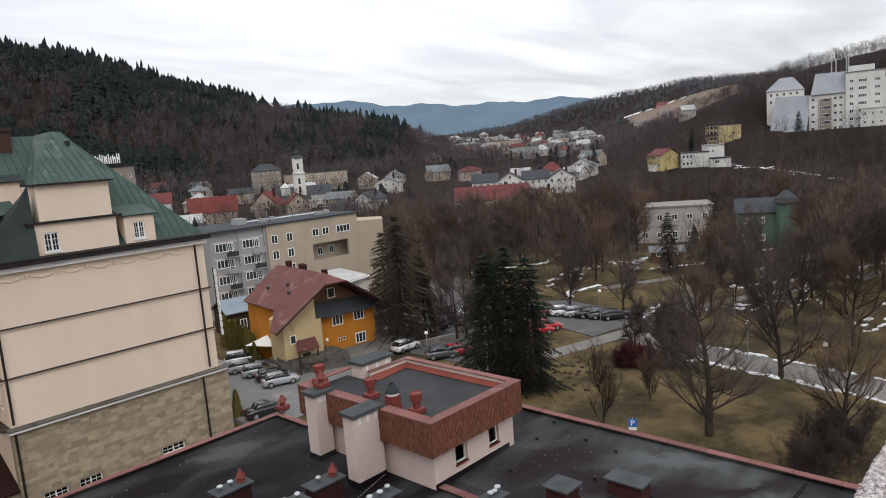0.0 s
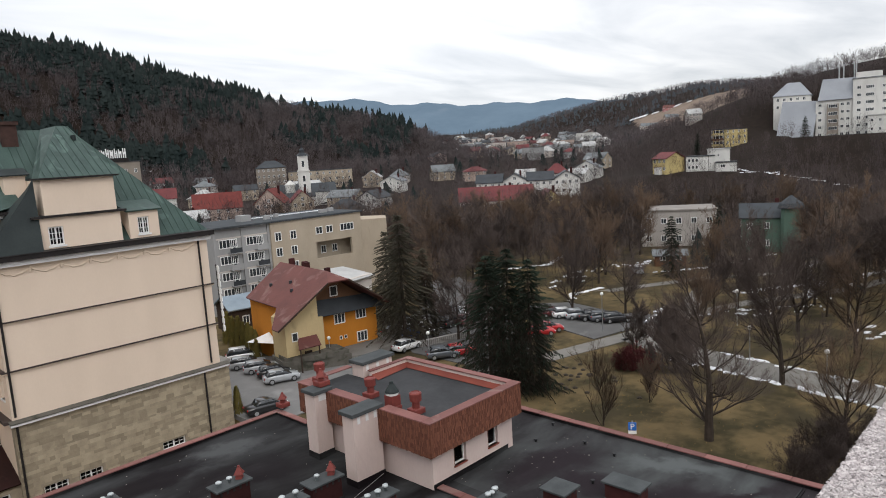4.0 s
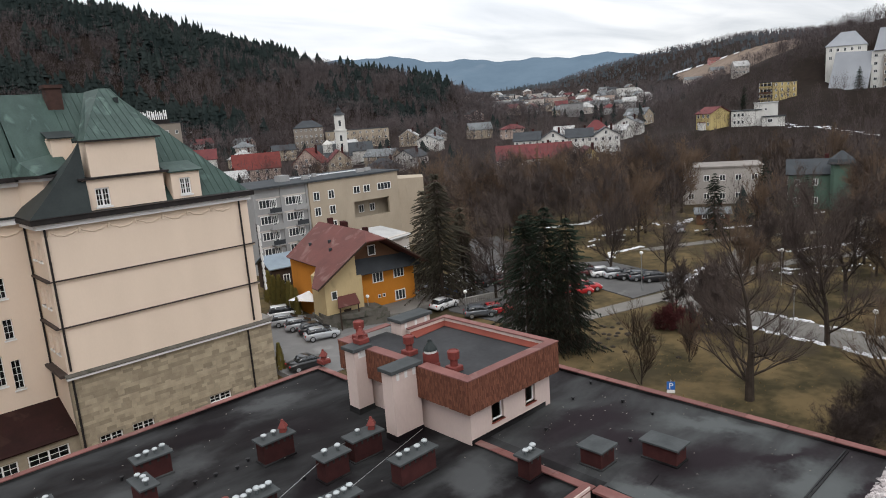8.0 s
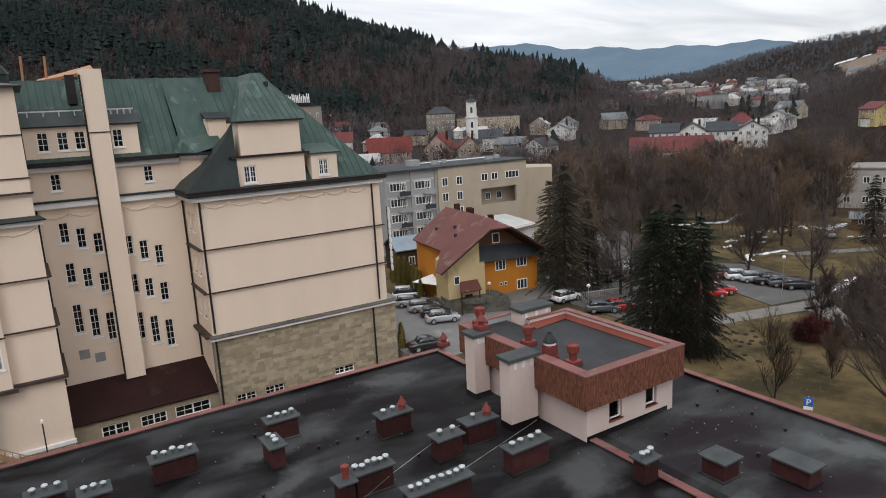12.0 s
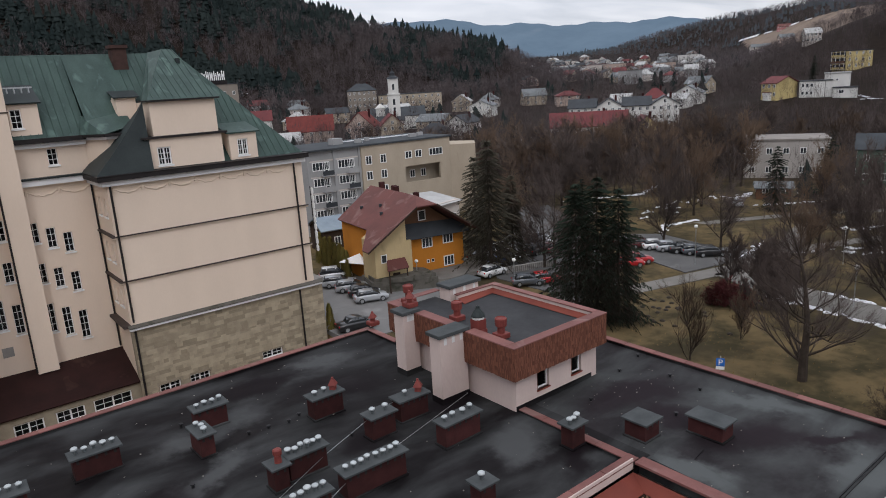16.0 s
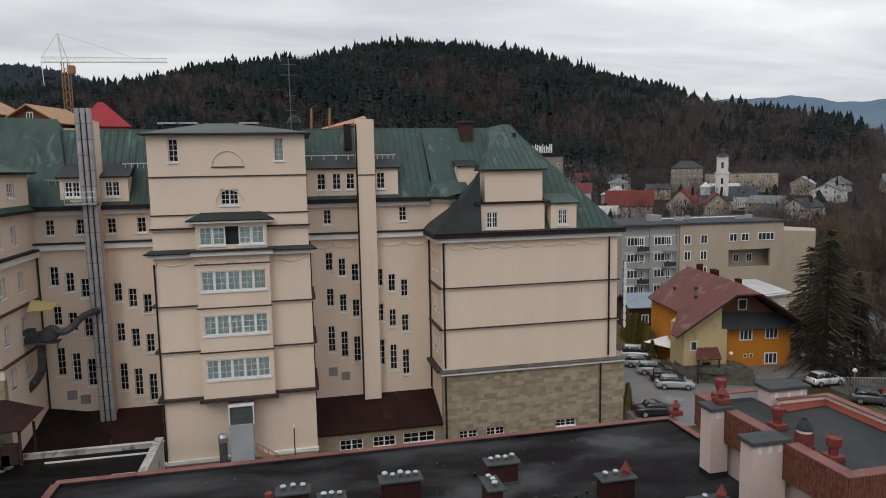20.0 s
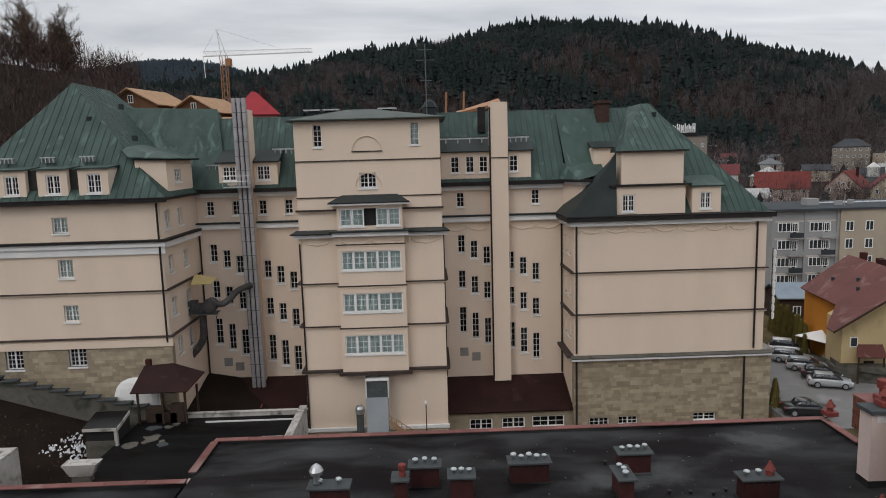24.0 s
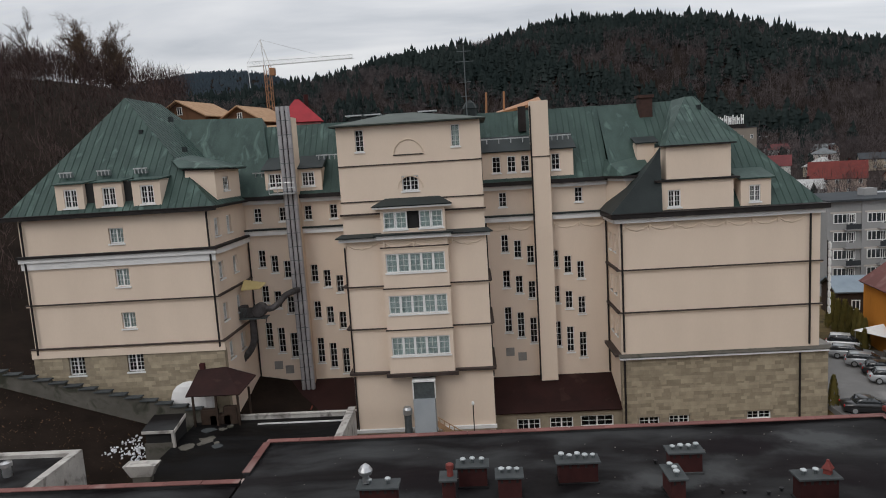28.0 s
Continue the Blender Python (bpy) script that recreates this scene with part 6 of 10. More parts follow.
part("yellow_wall", upright([(-6.9, -0.5), (-2.4, -0.5), (-2.4, 9.4), (-6.9, 6.5)], -1.2, 3.7), W_CREAMY, oh)
part("yellow_return", boxes((-2.38, -1.6, -1.0, 0.48, -0.5, 6.0)), W_CREAMY, oh)
part("gable", upright([(-3.6, 6.2), (6.9, 6.2), (1.2, 10.2), (-1.2, 10.2)], 0.42, 0.3), W_BROWN, oh)
part("roof_west", shell([[(0, 0, 11.4), (0, 13.5, 11.4), (-6.0, 12.2, 7.45), (-6.0, 2.65, 7.45)]], 0.18), R_OLD, oh)
part("catslide_roof", shell([[(0, 0, 11.398), (-6.0, 2.65, 7.448), (-8.5, -1.1, 5.8), (-8.5, -2.9, 5.8), (-1.44, -2.8, 10.45)]], 0.18), R_OLD, oh)
part("roof_east", shell([[(0, 13.5, 11.4), (0, 0, 11.4), (1.44, -2.8, 10.45), (7.9, -2.6, 6.2), (7.9, 13.4, 6.2)]], 0.18), R_OLD, oh)
part("half_hip", shell([[(0, 0, 11.4), (-1.44, -2.8, 10.45), (1.44, -2.8, 10.45)]], 0.18), R_OLD, oh)
part("rear_hip", shell([[(0, 13.4, 11.4), (7.9, 13.4, 6.2), (-6.0, 12.3, 7.45)]], 0.18), R_OLD, oh)
part("skirt_roof", shell([[(-2.6, -0.7, 5.9), (7.5, -0.7, 5.75), (6.4, 0.45, 7.5), (-2.6, 0.45, 7.9)]], 0.15), R_DARK, oh)
part("skirt_roof_end", shell([[(-3.4, 0.9, 6.5), (-2.6, -0.7, 5.9), (-2.6, 0.45, 7.9)]], 0.15), R_DARK, oh)
part("porch_roof", shell([[(-6.0, -2.7, 3.0), (-3.0, -2.7, 3.0), (-2.8, -1.2, 4.0), (-5.3, -1.2, 4.0)]], 0.12), R_OLD, oh)
part("porch_door", boxes((-4.6, -3.6, -1.26, -1.2, 0, 2.2)), WOODD, oh)
for x in (-5.7, -3.2):
    part("porch_post", boxes((x - 0.07, x + 0.07, -2.55, -2.41, 0, 2.95)), WOODD, oh)
part("bargeboard_west", shell([[(-8.55, -2.98, 5.62), (-1.44, -2.88, 10.27), (-1.44, -2.86, 10.5), (-8.55, -2.96, 5.85)]], 0.06), WOODD, oh)
part("bargeboard_east", shell([[(1.44, -2.88, 10.27), (7.95, -2.68, 6.02), (7.95, -2.66, 6.25), (1.44, -2.86, 10.5)]], 0.06), WOODD, oh)
for x, z in ((1.5, 4.2), (4.7, 4.3), (4.7, 1.2)):
    far_win(oh, 1.6, 1.4, 2, (x, 0.47, z))
for x in (1.5, 2.2):
    far_win(oh, 0.4, 0.45, 0, (x, 0.47, 2.1))
far_win(oh, 1.1, 1.35, 0, (0.9, 0.38, 7.95))
far_win(oh, 0.8, 1.1, 0, (-5.7, -1.23, 3.7))
far_win(oh, 0.9, 1.3, 1, (-5.33, 3.6, 5.0), (0, 0, radians(-90)))
part("downpipe", boxes((-1.78, -1.68, 0.40, 0.49, 0, 5.9)), DARKTRIM, oh)
for x, y, z in ((0.4, 10.6, 12.1), (1.1, 7.6, 11.7), (1.9, 3.4, 11.2), (1.6, 9.2, 11.6)):
    part("chimney", boxes((x - 0.35, x + 0.35, y - 0.3, y + 0.3, 9.3, z), bevel=0.03), BRICK, oh)
for x, y in ((-3.6, 9.2), (-2.6, 5.2), (-3.6, 3.0)):
    part("roof_vent", boxes((x - 0.16, x + 0.16, y - 0.16, y + 0.16, 11.3 + 0.66 * x, 11.75 + 0.66 * x), bevel=0.02), R_DARK, oh)
shed = building("timber_shed", "brown timber shed with a pale blue sheet roof", 51.6, 92.5, 4.6, 6, 4.0, -8, WOODD, R_BLUE, 1.5, rows=1, cols=1, side=1, chimney=False)
building("market_hall", "low hall with a pale sheet roof behind the orange house", 68, 86, 9, 13, 6.0, 12, W_PALE, R_PALE, 0.9, rows=1, cols=3, side=2, first=2.5, chimney=False)

# church with its white tower
ch = empty("church", (180.4, 259, gz(180.4, 259)), radians(-34), "white church with a tall tower and grey roofs", "church")
ch.scale = (1, 1, 0.83)
part("tower", boxes((-2.6, 2.6, -2.6, 2.6, 0, 19.5), (-2.9, 2.9, -2.9, 2.9, 19.5, 20.2), (-2.3, 2.3, -2.3, 2.3, 20.2, 28.0)), W_WHITE, ch)
bm = bmesh.new(); turned(bm, [(3.1, 28), (2.4, 28.8), (1.4, 29.4), (1.1, 30.2), (1.2, 31.2), (0.4, 32.2), (0.1, 34.0)], 10); part("spire", bm, R_DARK, ch)
for z in (9.5, 14.0, 22.0):
    far_win(ch, 1.3, 3.4, 0, (0, -2.62 if z < 20 else -2.32, z)); far_win(ch, 1.3, 3.4, 0, (2.62 if z < 20 else 2.32, 0, z), (0, 0, radians(90)))
part("nave", boxes((-12, 14, 2.7, 20, 0, 8)), W_WHITE, ch)
part("nave_roof", shell([[(-12.5, 2.2, 7.8), (14.5, 2.2, 7.8), (14.5, 11.3, 12.5), (-12.5, 11.3, 12.5)], [(14.5, 20.5, 7.8), (-12.5, 20.5, 7.8), (-12.5, 11.3, 12.5), (14.5, 11.3, 12.5)]], 0.2), R_FELT, ch)
part("porch", boxes((-8, 4, -6, 2.68, 0, 6)), W_WHITE, ch)
part("porch_roof", shell([[(-8.4, -6.4, 5.9), (4.4, -6.4, 5.9), (4.4, -1.8, 8.4), (-8.4, -1.8, 8.4)], [(4.4, 2.6, 5.9), (-8.4, 2.6, 5.9), (-8.4, -1.8, 8.4), (4.4, -1.8, 8.4)]], 0.2), R_FELT, ch)
bm = bmesh.new(); turned(bm, [(2.2, 8), (2.2, 12.5), (2.6, 12.6), (0.3, 15)], 8, (-6.5, 3, 0)); part("lantern", bm, W_WHITE, ch)

# named houses of the valley
building("hotel", "beige hotel block below the wooded hill", 219, 347, 17, 12, 14, -33, W_DULL, R_FELT, 4, "hip", 4, 6, 3)
building("hotel", "pale terraced hotel wing beside the wood", 246, 336, 38, 12, 10.5, -37, W_BEIGE, R_FELT, 1.5, "flat", 3, 10, 2)
building("house", "large house with a bright orange-red tile roof", 130, 246, 18, 11, 6, -28, W_BLUSH, R_TILE, 6.0, "gable", 2, 5, 3)
building("house", "house with a steep orange-red tile gable", 149, 240, 12, 11, 6, -50, W_BLUSH, R_TILE, 6, "front", 2, 4, 3)
building("house", "house with a red sheet roof", 118, 272, 14, 10, 10, -25, W_WHITE, R_RED, 4, "gable", 2, 4, 2)
building("long_house", "long house with a red sheet roof among bare trees", 177.5, 144.5, 25, 11, 7.2, -50, W_PALE, R_RED, 4.5, "gable", 2, 7, 3)
building("house", "yellow house with a red gable roof", 185.5, 128, 9, 10, 6.0, -45, W_YELLOW, R_RED, 4.2, "front", 2, 3, 3)
for i in range(4):
    az_ = radians(50.3 + 2.15 * i)
    building("row_house", "white row house with grey roof and a front gable", 262 * math.sin(az_), 262 * math.cos(az_), 9.9, 11, 6.4, -54, W_WHITE, R_DARK, 3.0, "front" if i % 2 else "gable", 2, 4, 2, z=7.0, group="white row houses")
building("house", "small house with a bright red roof behind the white row", 249, 168, 10, 9, 8.6, -55, W_PALE, R_RED, 4, "hip", 2, 4, 2)
yv = building("villa", "pale yellow villa with a red gable roof on the slope", 269.6, 130.6, 7.5, 10.7, 6.3, -107, W_YELLOW, R_RED, 2.4, "gable", 2, 3, 0, chimney=False)
part("porch", boxes((-1.4, 1.4, -1.6, -0.02, -2, 2.6)), W_WHITE, yv)
part("porch_roof", boxes((-1.6, 1.6, -1.8, -0.02, 2.6, 2.8)), R_RED, yv)
wv = empty("villa", (280, 113.1, gz(280, 113.1)), radians(-67), "white flat-roofed villa of stepped blocks on the slope", "house")
for nm, b_, rf in (("front_block", (-9.7, 1.6, 0, 3.98, -4, 6.0), R_DARK), ("side_block", (-9.7, -1.25, 4.0, 9.0, -4, 6.0), R_DARK), ("tall_block", (-1.2, 7.4, 4.0, 11.0, -4, 8.5), R_PALE), ("terrace_block", (1.65, 9.7, -2.5, 3.9, -4, 3.1), R_DARK)):
    blk_ = part(nm, boxes(b_), W_WHITE, wv)
    part("roof_slab", boxes((b_[0] - 0.3, b_[1] + (0.3 if nm != "front_block" else 0.0), b_[2] - 0.35, b_[3] - 0.02, b_[5] + 0.002, b_[5] + 0.32)), rf, blk_)
for z in (0.9, 3.8):
    for x in (-8.5, -7.0, -5.5):
        far_win(wv, 1.0, 1.4, 0, (x, -0.02, z))
far_win(wv, 1.8, 1.3, 1, (4.4, -2.52, 1.1)); far_win(wv, 0.9, 0.9, 0, (3.0, 3.98, 5.6))
part("downpipe", boxes((-1.0, -0.85, -0.1, -0.02, 0, 5.9)), DARKTRIM, wv)
yb = building("villa", "yellow flat-roofed villa with dark balconies on the hillside", 337.2, 132.2, 7.0, 16.0, 8.0, -109, W_YELLOW, R_DARK, 1, "flat", 3, 0, 4)
for i in range(3):
    z = 0.5 + 2.65 * i
    # flat black sheet on the wall painted as the balcony's shade
    part("balcony_recess", boxes((-3.2, 3.2, -0.03, -0.005, z, z + 1.95)), SHADEBLACK, yb)
    part("balcony_rail", boxes((-3.4, 3.4, -1.15, -1.05, z - 0.2, z + 0.75)), W_YELLOW if i != 1 else W_BROWN, yb)
    part("balcony_floor", boxes((-3.4, 3.4, -1.15, -0.04, z - 0.3, z - 0.2)), W_GREY, yb)
    for x in (-3.3, -1.1, 1.1, 3.3):
        part("balcony_post", boxes((x - 0.12, x + 0.12, -1.14, -0.96, z + 0.76, z + 2.33)), W_WHITE, yb)
for a_, e_, w_, wall_, roof_, lab in ((65.0, 2.5, 13, W_PINK, R_OLD, "pink house beside the hillside meadow"), (63.5, 0.9, 18, W_PALE, R_GREY, "pale house below the hillside meadow"), (65.2, 1.4, 12, W_BLUSH, R_GREY, "pale blush house below the hillside meadow"), (66.9, 1.3, 8, W_PALE, R_PALE, "pale house beside bare trees under the meadow")):
    d_ = min(range(380, 900, 8), key=lambda q: abs(math.degrees(math.atan2(gz(q * math.sin(radians(a_)), q * math.cos(radians(a_))) - 25, q)) - e_))
    building("house", lab, d_ * math.sin(radians(a_)), d_ * math.cos(radians(a_)), w_, 9, 5.6, -a_ + 15, wall_, roof_, 3.0, "gable", 2, 4, 2, chimney=False)
building("villa", "pale two-storey villa with a flat overhanging roof in the park", 154, 70, 17, 12, 8.4, -62, W_DULLW, R_TAN, 0.4, "flat", 2, 5, 3, ww=1.3)
gv = building("villa", "dark green timber villa with a small dome", 152, 49.5, 10, 9, 7.6, -70, W_GREEN, R_FELT, 2.6, "gable", 2, 3, 2)
bm = bmesh.new(); turned(bm, [(1.9, 0), (1.9, 9.4), (2.4, 9.5), (2.1, 10.3), (1.2, 11.0), (0.15, 11.9)], 8, (4.6, -0.6, 0)); part("turret", bm, W_GREEN, gv)
bm = bmesh.new(); turned(bm, [(2.5, 9.4), (2.55, 9.6), (2.2, 10.5), (1.3, 11.2), (0.2, 12.1)], 8, (4.6, -0.6, 0)); part("dome", bm, R_FELT, gv, "dark sheet dome")
building("garden_shed", "low orange-brown garden shed in the park", 128, 60, 6, 4, 2.4, -60, W_BROWN, R_GREY, 0.8, "gable", 1, 2, 1, wh=0.9)

# white sanatorium on the hillside with sloping grey roofs
SLABROOF = mat("blue_grey_sheet_slabs", (0.30, 0.315, 0.34), (0.24, 0.255, 0.28), rough=0.6, scale=0.15, fine=2.0, bump=0.03)
hs = empty("hillside_hospital", (368, 90, 20), radians(-76), "white stepped hospital with sloping grey roof slabs on the hillside", "building")
part("tall_wing", boxes((8.2, 24, 1, 18, -6, 28.4)), W_WHITE, hs)
part("stair_wing", boxes((24.02, 30, 3, 18, -6, 25)), W_WHITE, hs)
part("lower_wing", boxes((-7.2, 8.18, 2, 16, -6, 19.4)), W_WHITE, hs)
part("balcony_tower", boxes((-2.4, 2.4, 0.6, 1.98, -4, 17.6)), W_DULL, hs)
part("slope_roof", shell([[(-24.2, -3, 3.0), (-8.2, -3, 2.6), (-5.8, 5.0, 19.8), (-21.8, 5.0, 20.6)]], 0.4), SLABROOF, hs)
bm = upright([(-21.5, -4), (-7.4, -4), (-7.4, 19.0), (-21.5, 19.0)], 5.1, 10); part("slope_body", bm, W_WHITE, hs)
part("upper_slope_roof", shell([[(-6.4, 1.0, 19.6), (8.6, 1.0, 19.6), (9.6, 7, 29.6), (-4.4, 7, 29.9)]], 0.4), SLABROOF, hs)
part("rear_villa", boxes((-26.5, -9.5, 14, 26, -4, 24.0)), W_WHITE, hs)
part("villa_roof", shell([[(-27, 13.4, 24), (-9, 13.4, 23.6), (-14.6, 20, 30.6), (-20.6, 20, 30.6)], [(-9, 13.4, 23.6), (-9, 27, 23.6), (-14.6, 20, 30.6)], [(-27, 27, 24), (-27, 13.4, 24), (-20.6, 20, 30.6)], [(-9, 27, 23.6), (-27, 27, 24), (-20.6, 20, 30.6), (-14.6, 20, 30.6)]], 0.3), SLABROOF, hs)
part("flat_roof", boxes((7.9, 24.3, 0.7, 18.3, 28.4, 28.8)), R_GREY, hs)
part("roof_cabin", boxes((9.5, 20, 4, 14, 28.8, 31.6)), W_WHITE, hs)
for x in (2.5, 4.4, 8.8, 9.6):
    bm = bmesh.new(); tube(bm, (x, 10, 27.0), (x, 10, 36.5), 0.3, n=6); part("roof_mast", bm, ZINC, hs)
for r in range(7):
    for c, w in ((10.6, 1.7), (15.0, 3.4), (21.0, 2.2)):
        far_win(hs, w, 1.5, 1 if w < 2 else 3, (c, 0.97, 2.6 + r * 3.5))
    if r < 5:
        for c in (-5.4, 3.9, 6.3):
            far_win(hs, 1.5, 1.4, 1, (c, 1.97, 2.6 + r * 3.5))
        far_win(hs, 3.8, 1.6, 3, (0, 0.57, 1.8 + r * 3.5))
    if r < 6:
        far_win(hs, 3.0, 1.4, 2, (27, 2.97, 3 + r * 3.5))
for x in (-24.5, -21.5, -18.5, -15.5, -12.5):
    for z in (17.6, 21.2):
        far_win(hs, 1.3, 1.6, 1, (x, 13.97, z))
building("villa", "white annex below the hillside hospital", 362, 66, 16, 10, 8, -78, W_WHITE, R_PALE, 1, "flat", 2, 5, 2)

# farther houses, spread over the valley floor and the slopes
rng = random.Random(11)
# greys repeat in the lists so that haze sits in the house colours
walls, roofs = [W_WHITE, W_PALE, W_GREY, W_BEIGE, W_GREY, W_BLUSH], [R_GREY, R_PALE, R_GREY, R_RED, R_DARK, R_GREY]
words = {W_WHITE: "white", W_PALE: "pale", W_GREY: "grey", W_BEIGE: "beige", W_BLUSH: "blush"}
rwords = {R_GREY: "grey", R_PALE: "pale", R_RED: "red", R_DARK: "dark"}
placed = []
for i in range(1600):
    if len(placed) >= 125:
        break
    az = rng.uniform(14, 60)
    d = rng.choice((rng.uniform(240, 430), rng.uniform(520, 1500), rng.uniform(560, 1300), rng.uniform(600, 1100)))
    if d > 480 and az < 44:
        continue
    x, y = d * math.sin(radians(az)), d * math.cos(radians(az))
    if d < 480 and (len([1 for a, b in placed if math.hypot(a, b) < 480]) > 26 or 40 < az < 60 and d < 330):
        continue
    if hill_height(np.array(x), np.array(y)) > 26 or any((x - a) ** 2 + (y - b) ** 2 < (15 + d * 0.008) ** 2 for a, b in placed):
        continue
    if math.hypot(x - 176, y - 262) < 26 or math.hypot(x - 225, y - 345) < 45 or math.hypot(x - 140, y - 242) < 22:
        continue
    placed.append((x, y))
    big = d > 520 and rng.random() < 0.14
    w, r = rng.choice(walls), rng.choice(roofs)
    kd = rng.choice(("gable", "front", "hip", "gable")) if not big else "flat"
    building("house", f"{words[w]} rendered {'block' if big else 'house'} with a {rwords[r]} roof in the valley", x, y, rng.uniform(16, 24) if big else rng.uniform(9, 14), rng.uniform(9, 12), rng.uniform(8, 11) if big else rng.uniform(4.5, 6.5), -az + rng.uniform(-35, 35), w, r, rng.uniform(2.5, 4.5), kd, 2, 4 if big else 3, 0 if d > 430 else 2, group="valley houses", chimney=d < 500)

# timber chalets, red-roofed house and crane behind the sanatorium
CHAL = mat("new_timber", (0.40, 0.255, 0.15), (0.29, 0.18, 0.11), rough=0.8, scale=1.2, fine=10, bump=0.1)
for x, y, w, top_, lab in ((-52.5, 123, 11, 35.6, "timber chalet with a boarded pale roof"), (-41.5, 123, 9.5, 34.0, "unfinished timber chalet with a boarded pale roof")):
    building("chalet", lab, x, y, w, 9, top_ - gz(x, y), -16, W_BROWN, CHAL, 3.0, "front", 1, 0, 0, chimney=False, over=0.9, group="hillside chalets")
building("house", "dark pink house with a steep red roof on the hillside", -31.0, 125, 7.5, 8, 33.6 - gz(-31.0, 125), 18, W_PINK, R_CRIM, 4.4, "hip", 2, 2, 2)
building("timber_hall", "low timber hall with a pale boarded roof on the hillside", -44, 116, 22, 4, 32.2 - gz(-44, 116), 22, W_BROWN, CHAL, 0.8, "gable", 1, 0, 0, chimney=False)
YEL = plain("crane_yellow", (0.34, 0.155, 0.065), 0.6)
cr_ = empty("tower_crane", (-58, 201, gz(-58, 201)), radians(-6), "yellow tower crane with a white jib", "crane")
top = 58.5 - gz(-58, 201)
bm = bmesh.new()
for sx in (-0.8, 0.8):
    for sy in (-0.8, 0.8):
        tube(bm, (sx, sy, 0), (sx, sy, top - 3), 0.13, n=4)
k = 0.0
while k < top - 5:
    for a, b in (((-0.8, -0.8), (0.8, -0.8)), ((0.8, -0.8), (0.8, 0.8)), ((0.8, 0.8), (-0.8, 0.8)), ((-0.8, 0.8), (-0.8, -0.8))):
        tube(bm, (*a, k), (*b, k + 2), 0.07, n=3)
    k += 2
part("mast", bm, YEL, cr_)
bm = bmesh.new()
for s in (-0.6, 0.6):
    tube(bm, (-6, s, top - 3), (26, s, top - 3), 0.12, n=4)
tube(bm, (-6, 0, top - 1.6), (26, 0, top - 2.0), 0.12, n=4)
for i in range(32):
    tube(bm, (-6 + i, -0.6, top - 3), (-5.5 + i, 0, top - 1.8), 0.05, n=3); tube(bm, (-5.5 + i, 0, top - 1.8), (-5 + i, 0.6, top - 3), 0.05, n=3)
part("jib", bm, WHITEF, cr_)
bm = bmesh.new()
tube(bm, (0.8, 0, top - 3), (-1.5, 0, top + 4.5), 0.16, n=4); tube(bm, (-0.8, 0, top - 3), (-1.5, 0, top + 4.5), 0.16, n=4)
tube(bm, (-1.5, 0, top + 4.5), (-6, 0, top - 2), 0.07, n=3); tube(bm, (-1.5, 0, top + 4.5), (18, 0, top - 2), 0.05, n=3); tube(bm, (-6, 0, top - 3), (-5.8, 0, top - 9), 0.1, n=3)
part("apex", bm, WHITEF, cr_)
bm = bmesh.new(); box(bm, 0.9, 2.2, -0.7, 0.7, top - 6, top - 3.9); part("cab", bm, YEL, cr_)
# ---- roads, paths, car park ----


def strip(name, pts, width, z, material, label, category="path", kind="structure"):
    """A raised band along a line."""
    bm = bmesh.new()
    L, R_ = [], []
    for i, p in enumerate(pts):
        a, b = Vector((*pts[max(i - 1, 0)], 0)), Vector((*pts[min(i + 1, len(pts) - 1)], 0))
        n = Vector((-(b - a).y, (b - a).x, 0)).normalized() * width / 2
        c = Vector((*p, 0))
        L.append(c + n); R_.append(c - n)
    for side in (L, R_):
        for v in side:
            v.z = gz(v.x, v.y) + z
    for i in range(len(pts) - 1):
        q = [L[i], R_[i], R_[i + 1], L[i + 1]]
        lo = [v - Vector((0, 0, 0.5)) for v in q]
        t, b = [bm.verts.new(v) for v in q], [bm.verts.new(v) for v in lo]
        bm.faces.new(t[::-1] if (t[1].co - t[0].co).cross(t[2].co - t[0].co).z < 0 else t)
        for k in range(4):
            bm.faces.new([t[k], b[k], b[(k + 1) % 4], t[(k + 1) % 4]])
    bmesh.ops.recalc_face_normals(bm, faces=bm.faces)
    return obj(name, bm, material, label, category, kind=kind)


def slab(name, outline, z, material, label, category, kind="structure"):
    bm = bmesh.new()
    prism(bm, outline, z - 0.6, z)
    return obj(name, bm, material, label, category, kind=kind)


slab("car_park", [(32.2, 56), (44, 57), (51, 64), (51.5, 71), (44, 79.5), (38, 84), (32.2, 84)], 0.06, ASPHALT, "worn grey asphalt yard beside the sanatorium", "pavement")
slab("road", [(57.5, 48), (66, 49), (76, 60), (90, 75), (100, 92), (92, 97), (78, 80), (64, 72), (57.5, 62)], 0.05, ROADASPH, "asphalt road and parking strip by the park", "road")
slab("parking_road", [(74.5, 45.5), (88, 42.5), (95, 54), (88, 64), (79, 60)], 0.07, ROADASPH, "asphalt parking bay with lines of cars", "road")
slab("terrace", [(43.0, 69.0), (45.9, 66.6), (49.9, 65.2), (50.5, 68.5), (46.6, 73.4), (44.2, 73.2)], 1.9, MOSSY, "raised terrace of mossy concrete in front of the orange house", "terrace")
slab("terrace", [(50.0, 65.1), (51.5, 64.2), (60.5, 64.4), (60.5, 70.4), (50.6, 70.4)], 1.0, PAVING, "low paved terrace beside the orange house", "terrace")
slab("lawn", [(88.2, 48.9), (91.0, 46.5), (100.6, 50.2), (100.9, 60.3), (91.4, 61.4)], 0.09, GROUND, "small olive lawn behind the parked cars", "lawn")
strip("path", [(56, 50), (64.5, 46.3), (72, 44.2), (80.5, 42.0), (90, 41), (110, 46)], 2.8, 0.08, PAVING, "pale paved path with kerbs through the park")
